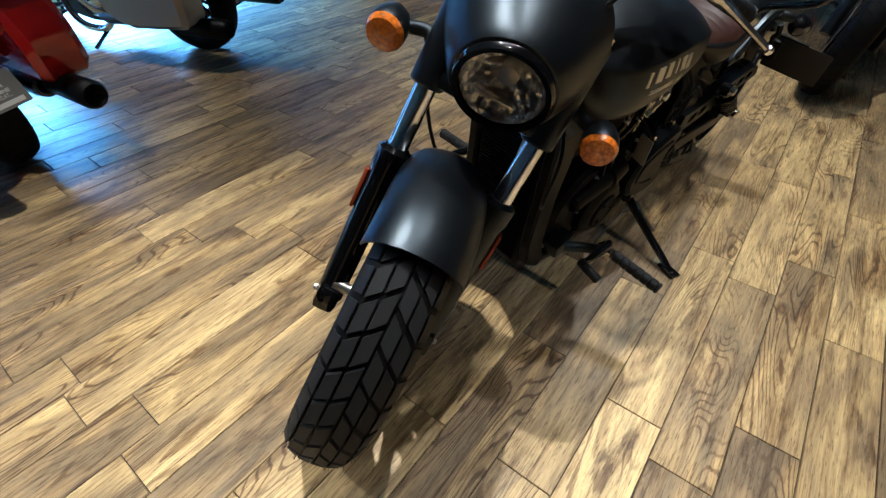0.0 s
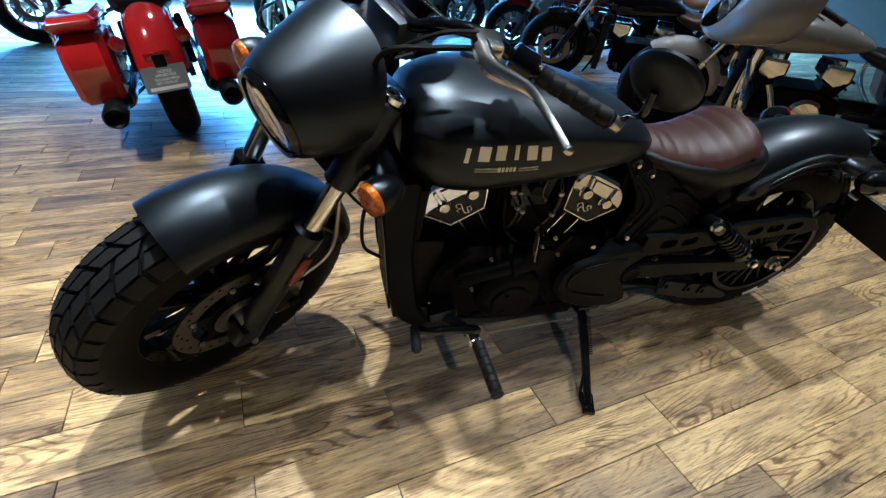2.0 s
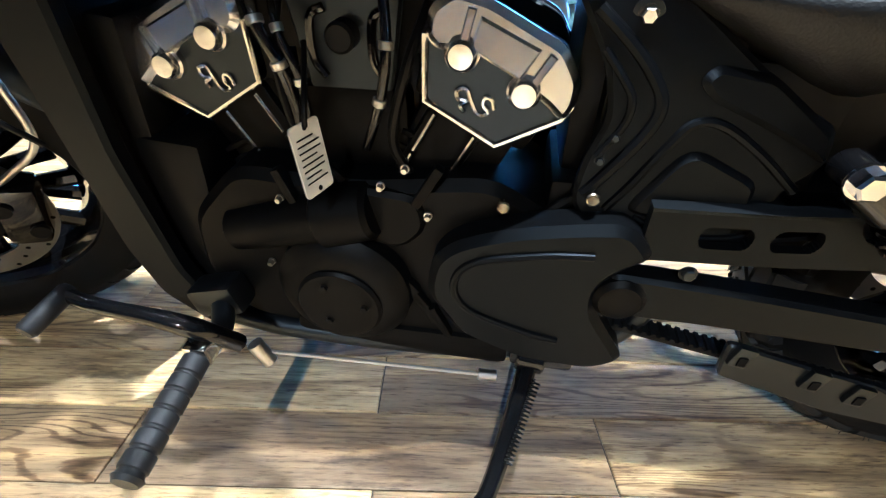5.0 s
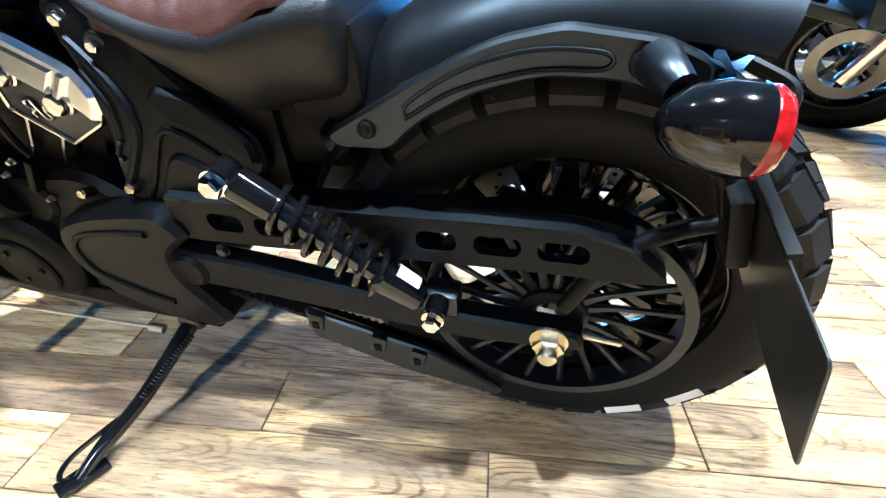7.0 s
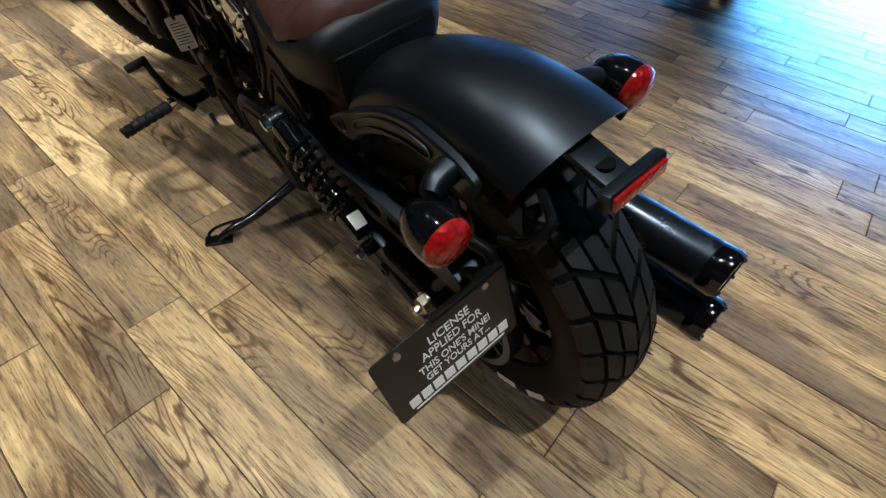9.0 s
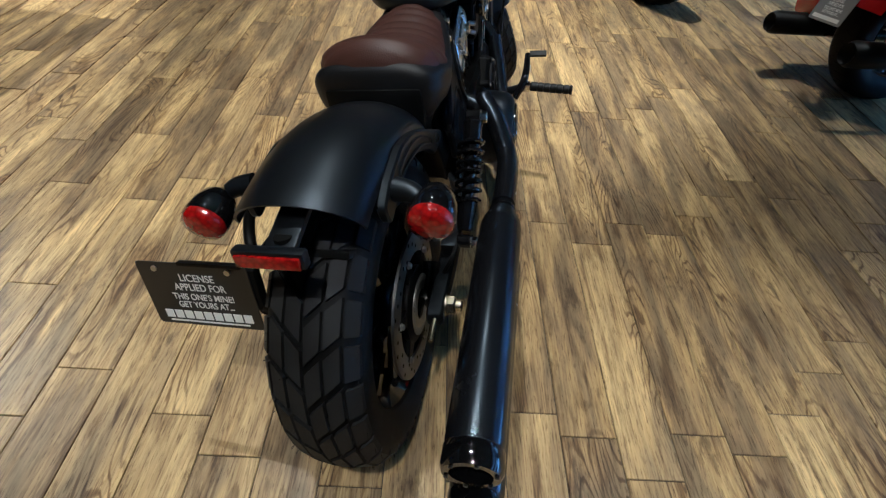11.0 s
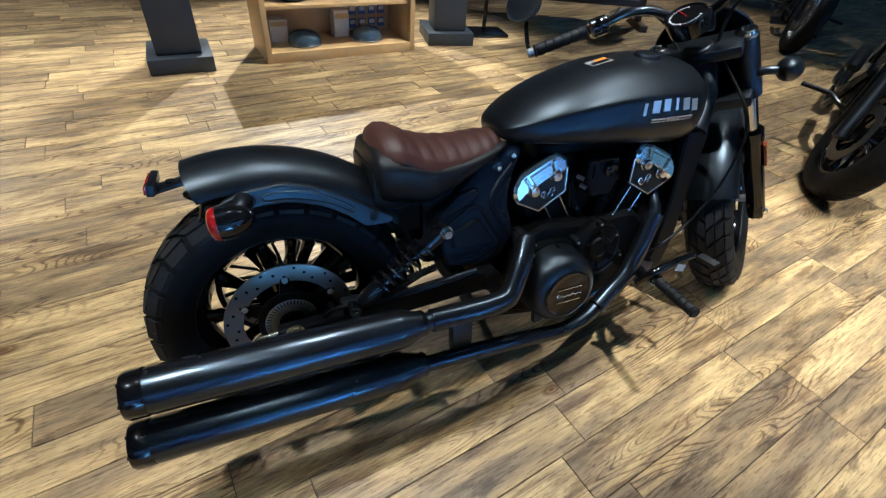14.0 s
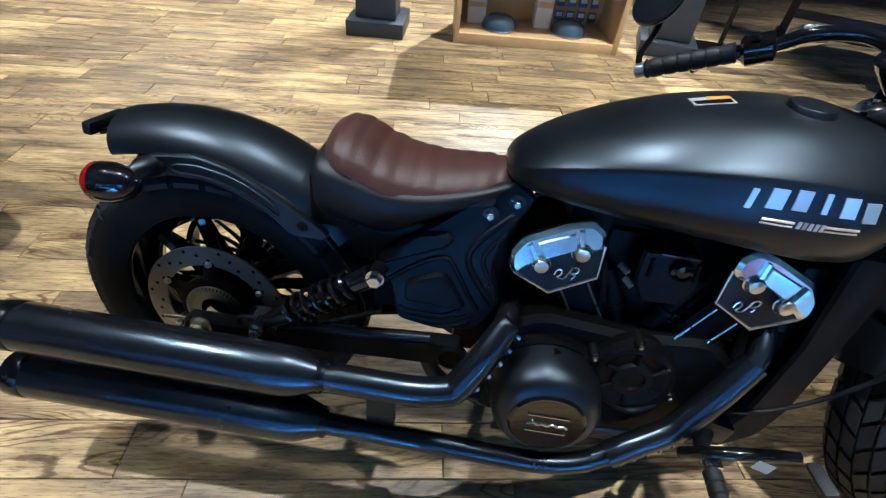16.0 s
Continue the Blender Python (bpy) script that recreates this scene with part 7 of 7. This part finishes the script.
for nm, c, s in (("side_panel", (0.02, D_ / 2, H_ / 2), (0.04, D_, H_)), ("side_panel", (W_ - 0.02, D_ / 2, H_ / 2), (0.04, D_, H_)), ("base_panel", (W_ / 2, D_ / 2, 0.035), (W_ - 0.08, D_, 0.07)), ("top_panel", (W_ / 2, D_ / 2, H_ - 0.02), (W_ - 0.08, D_, 0.04)),
                 ("back_panel", (W_ / 2, D_ - 0.01, H_ / 2), (W_ - 0.08, 0.02, H_ - 0.11)), ("shelf", (W_ / 2, D_ / 2, 0.36), (W_ - 0.08, D_ - 0.06, 0.025)), ("shelf", (W_ / 2, D_ / 2, 0.74), (W_ - 0.08, D_ - 0.06, 0.025))):
    part(nm, box(B(), c, s, None, 0.003), OAK, cab)
pg = part("glass_front", box(B(), (W_ / 2, 0.03, H_ / 2), (W_ - 0.08, 0.006, H_ - 0.11)), GLASS, cab, "clear glass front")
pg.visible_shadow = False
# blue reflections on chrome and clear shields are put into these base colours
HELM = paint("helmet_chrome_blue_reflection", (0.34, 0.48, 0.62), 0.10, 0.9, 400, 0.2, 0.0)
VISOR = paint("visor_blue_reflection", (0.10, 0.15, 0.20), 0.05, 0.5, 400, 0.2, 0.0)
CM = cab.matrix_world
for x, z, mt in ((0.28, 0.375, HELM), (0.82, 0.375, HELM), (0.55, 0.755, HELM), (0.95, 0.755, VISOR)):
    h = empty("helmet", CM @ Matrix.Translation((x, 0.20, z)), "shiny chrome open-face helmet on a shelf, blue reflections painted in", "helmet", "helmets in the cabinet")
    part("shell", lathe(B(), [(0.0, 0.085), (0.02, 0.11), (0.08, 0.13), (0.14, 0.125), (0.19, 0.10), (0.225, 0.055), (0.235, 0.005)], (0, 0, 0), (0, 0, 1), 28), mt, h, "", 60)
    part("rim_trim", lathe(B(), [(0.0, 0.086), (0.006, 0.10), (0.012, 0.104), (0.016, 0.10)], (0, 0, 0), (0, 0, 1), 28, caps=False), PLASTIC, h)
    part("visor", lathe(B(), [(0.05, 0.128), (0.10, 0.136), (0.13, 0.132)], (0, 0, 0), (0, 0, 1), 16, arc=(-2.2, -0.9), caps=False), VISOR, h)
for x in (0.33, 0.84):
    h = empty("face_shield", CM @ Matrix.Translation((x, 0.18, 0.07)), "clear bubble face shield lying on the bottom shelf", "face shield", "face shields in the cabinet")
    part("bubble", lathe(B(), [(0.0, 0.12), (0.03, 0.125), (0.065, 0.11), (0.09, 0.075), (0.10, 0.01)], (0, 0, 0), (0, 0, 1), 28), VISOR, h, "", 60)
    part("rim_trim", lathe(B(), [(0.0, 0.122), (0.006, 0.13), (0.012, 0.126)], (0, 0, 0), (0, 0, 1), 28, caps=False), STEEL, h)
for x, w, hh in ((0.10, 0.13, 0.16), (0.60, 0.12, 0.20)):
    h = empty("cardboard_box", CM @ Matrix.Translation((x + w / 2, 0.32, 0.07)), "plain tan carton in the cabinet", "box")
    part("carton", box(B(), (0, 0, hh / 2), (w, 0.12, hh), None, 0.003), PAPER, h)
    part("carton_flap", box(B(), (0, -0.061, hh * 0.8), (w * 0.9, 0.002, hh * 0.2)), OAK, h)
CARD = paint("blue_packaging", (0.05, 0.12, 0.30), 0.35)
for i in range(8):
    h = empty("parts_packet", CM @ Matrix.Translation((0.80 + (i % 4) * 0.085, 0.40, 0.10 + (i // 4) * 0.10)), "small blue packet hung at the cabinet's back", "packet", "packets in the cabinet")
    part("packet", box(B(), (0, 0, 0.035), (0.06, 0.015, 0.07), None, 0.003), CARD, h)
    part("packet_label", box(B(), (0, -0.0085, 0.045), (0.045, 0.001, 0.03)), PAPER, h)

SLATE = paint("dark_slate_laminate", (0.030, 0.036, 0.042), 0.42, 0, 400, 0.15, 0.04)
for (x, y, yaw, tall) in ((-0.452, 2.704, 2.2, 1.3), (1.64, 2.98, -12, 1.25)):
    st = empty("display_stand", Matrix.Translation((x, y, 0)) @ Matrix.Rotation(radians(yaw), 4, "Z"), "dark slate display pedestal with a stepped base", "stand", "display stands")
    part("base", box(B(), (0.20, 0.22, 0.05), (0.40, 0.44, 0.10), None, 0.006), SLATE, st)
    part("column", box(B(), (0.20, 0.24, 0.10 + tall / 2), (0.28, 0.26, tall), Matrix.Rotation(radians(-3), 4, "X"), 0.006), SLATE, st)
    part("top_panel", box(B(), (0.20, 0.17, 0.12 + tall), (0.36, 0.30, 0.03), Matrix.Rotation(radians(20), 4, "X"), 0.004), SLATE, st)
    part("price_card", box(B(), (0.20, 0.10, tall * 0.62), (0.22, 0.006, 0.16), Matrix.Rotation(radians(-3), 4, "X")), BLUEPL, st, "blue printed card")
# hanging blue gloves on a small rack behind
rack = empty("glove_rack", pose(2.32, 3.25, 0, 0, 0, -10), "black metal rack with blue gloves hung on it", "rack")
part("post", cyl(B(), (0, 0, 0.02), (0, 0, 1.3), 0.018, seg=12), GLOSS, rack)
part("foot", box(B(), (0, 0, 0.012), (0.4, 0.3, 0.024), None, 0.004), GLOSS, rack)
part("arm", cyl(B(), (-0.3, 0, 0.95), (0.3, 0, 0.95), 0.010, seg=10), GLOSS, rack)
DENIM = paint("blue_cloth", (0.05, 0.08, 0.15), 0.8, 0, 300, 0.3, 0.2)
for i in range(5):
    g = empty("glove", rack.matrix_world @ Matrix.Translation((-0.24 + i * 0.12, -0.03, 0.92)), "dark blue riding glove hung on a rack", "glove", "gloves on the rack")
    part("palm", box(B(), (0, 0, -0.10), (0.085, 0.03, 0.15), None, 0.012), DENIM, g)
    part("cuff", box(B(), (0, 0, -0.01), (0.095, 0.036, 0.07), None, 0.010), PLASTIC, g)
    for k in range(4):
        part("finger", cyl(B(), (-0.032 + k * 0.021, 0, -0.17), (-0.034 + k * 0.022, 0, -0.245), 0.010, 0.008, 8, 0.003), DENIM, g)
# dark wooden clothes rack further back
DWOOD = paint("dark_stained_wood", (0.055, 0.030, 0.018), 0.45, 0, 80, 0.3, 0.08)
cr = empty("clothes_rack", pose(3.0, 3.75, 0, 0, 0, -25), "dark wooden clothes rack with hung brown jackets", "rack")
for x in (0, 1.3):
    part("upright", box(B(), (x, 0, 0.8), (0.06, 0.06, 1.6), None, 0.004), DWOOD, cr)
    part("foot", box(B(), (x, 0, 0.03), (0.07, 0.5, 0.06), None, 0.004), DWOOD, cr)
part("rail", cyl(B(), (0.03, 0, 1.5), (1.27, 0, 1.5), 0.018, seg=12), GLOSS, cr)
part("lower_rail", box(B(), (0.65, 0, 0.22), (1.24, 0.05, 0.06), None, 0.004), DWOOD, cr)
JACK = leather("dark_brown_leather", (0.05, 0.026, 0.016))
for i in range(5):
    g = empty("jacket", cr.matrix_world @ Matrix.Translation((0.15 + i * 0.25, 0, 1.5)), "dark brown leather jacket on a hanger", "jacket", "jackets on the rack")
    secs = [(0.0, 0.04, 0.10), (-0.06, 0.07, 0.20), (-0.3, 0.08, 0.22), (-0.75, 0.09, 0.23), (-0.95, 0.085, 0.24)]
    part("body", skin(B(), [[V(a * math.cos(t), b * math.sin(t), z) for t in (2 * math.pi * k / 16 for k in range(16))] for z, a, b in secs]), JACK, g)
    for s in (-1, 1):
        part("sleeve", tube(B(), [V(0, s * 0.19, -0.08), V(0, s * 0.27, -0.35), V(0.02, s * 0.27, -0.70)], [0.06, 0.055, 0.045], 10, 5), JACK, g)
    part("hanger_hook", tube(B(), [V(0, 0, -0.01), V(0, 0, 0.01), V(0, 0.015, 0.03), V(0, 0, 0.04)], 0.003, 6, 4), STEEL, g)

# ---- floor boards ----
PW, PL, TURN = 0.1363, 0.735, 7.16
FT = Matrix.Rotation(radians(TURN), 4, "Z")


def board_mesh():
    b = B()
    w, l, e = PW / 2 - 0.0012, PL / 2 - 0.0012, 0.0018
    skin(b, [[V(x * l, y * w, -0.006) for x, y in ((-1, -1), (1, -1), (1, 1), (-1, 1))], [V(x * l, y * w, -e * 0.7) for x, y in ((-1, -1), (1, -1), (1, 1), (-1, 1))],
             [V(x * (l - e), y * (w - e), 0) for x, y in ((-1, -1), (1, -1), (1, 1), (-1, 1))]])
    me = bpy.data.meshes.new("plank")
    bmesh.ops.recalc_face_normals(b, faces=b.faces)
    b.to_mesh(me)
    b.free()
    me.materials.append(FLOORWOOD)
    return me


rng = random.Random(11)
KNOWN = {-8: 2.155, -7: 2.049, -6: 0.621, -5: 0.513, -4: 0.603, -3: 2.126, -2: 1.962, 2: 0.525, 3: 0.612, 4: 0.41}      # row: where a board ends along it
plank_me = board_mesh()
near, far = [], []
for row in range(-75, 65):
    v = 0.0084 + (row + 0.5) * PW
    off = KNOWN.get(row, rng.uniform(0, PL))
    off = off % PL
    for k in range(-16, 20):
        u = off + (k + 0.5) * PL
        p = FT @ V(u, v, 0)
        if X0 + 0.05 < p.x < X1 - 0.05 and Y0 + 0.05 < p.y < Y1 - 0.05:
            d = (p - V(0.7, 0.0, 0)).length
            (near if -1.6 < p.x < 3.0 and -1.75 < p.y < 1.75 else far).append((d, u, v))
near.sort()
far += near[290:]
for d, u, v in near[:290]:
    ob = new("plank", plank_me)
    ob.matrix_world = FT @ Matrix.Translation((u, v, rng.uniform(-0.0005, 0.0004)))
    ob.parent = FLOOR
verts, faces = [], []
w, l, e = PW / 2 - 0.0012, PL / 2 - 0.0012, 0.0018
for d, u, v in far:
    i = len(verts)
    z = rng.uniform(-0.0005, 0.0004)
    for a, c, h in ((l, w, -0.006), (l - e, w - e, 0)):
        verts += [(u - a, v - c, z + h), (u + a, v - c, z + h), (u + a, v + c, z + h), (u - a, v + c, z + h)]
    faces += [(i + 4, i + 5, i + 6, i + 7)] + [(i + j, i + (j + 1) % 4, i + 4 + (j + 1) % 4, i + 4 + j) for j in range(4)]
me = bpy.data.meshes.new("far_planks")
me.from_pydata(verts, [], faces)
me.materials.append(FLOORWOOD)
ob = new("far_planks", me)
ob.matrix_world = FT
ob.parent = FLOOR
tagged(ob, "weathered wood-look floor boards", kind="stuff")
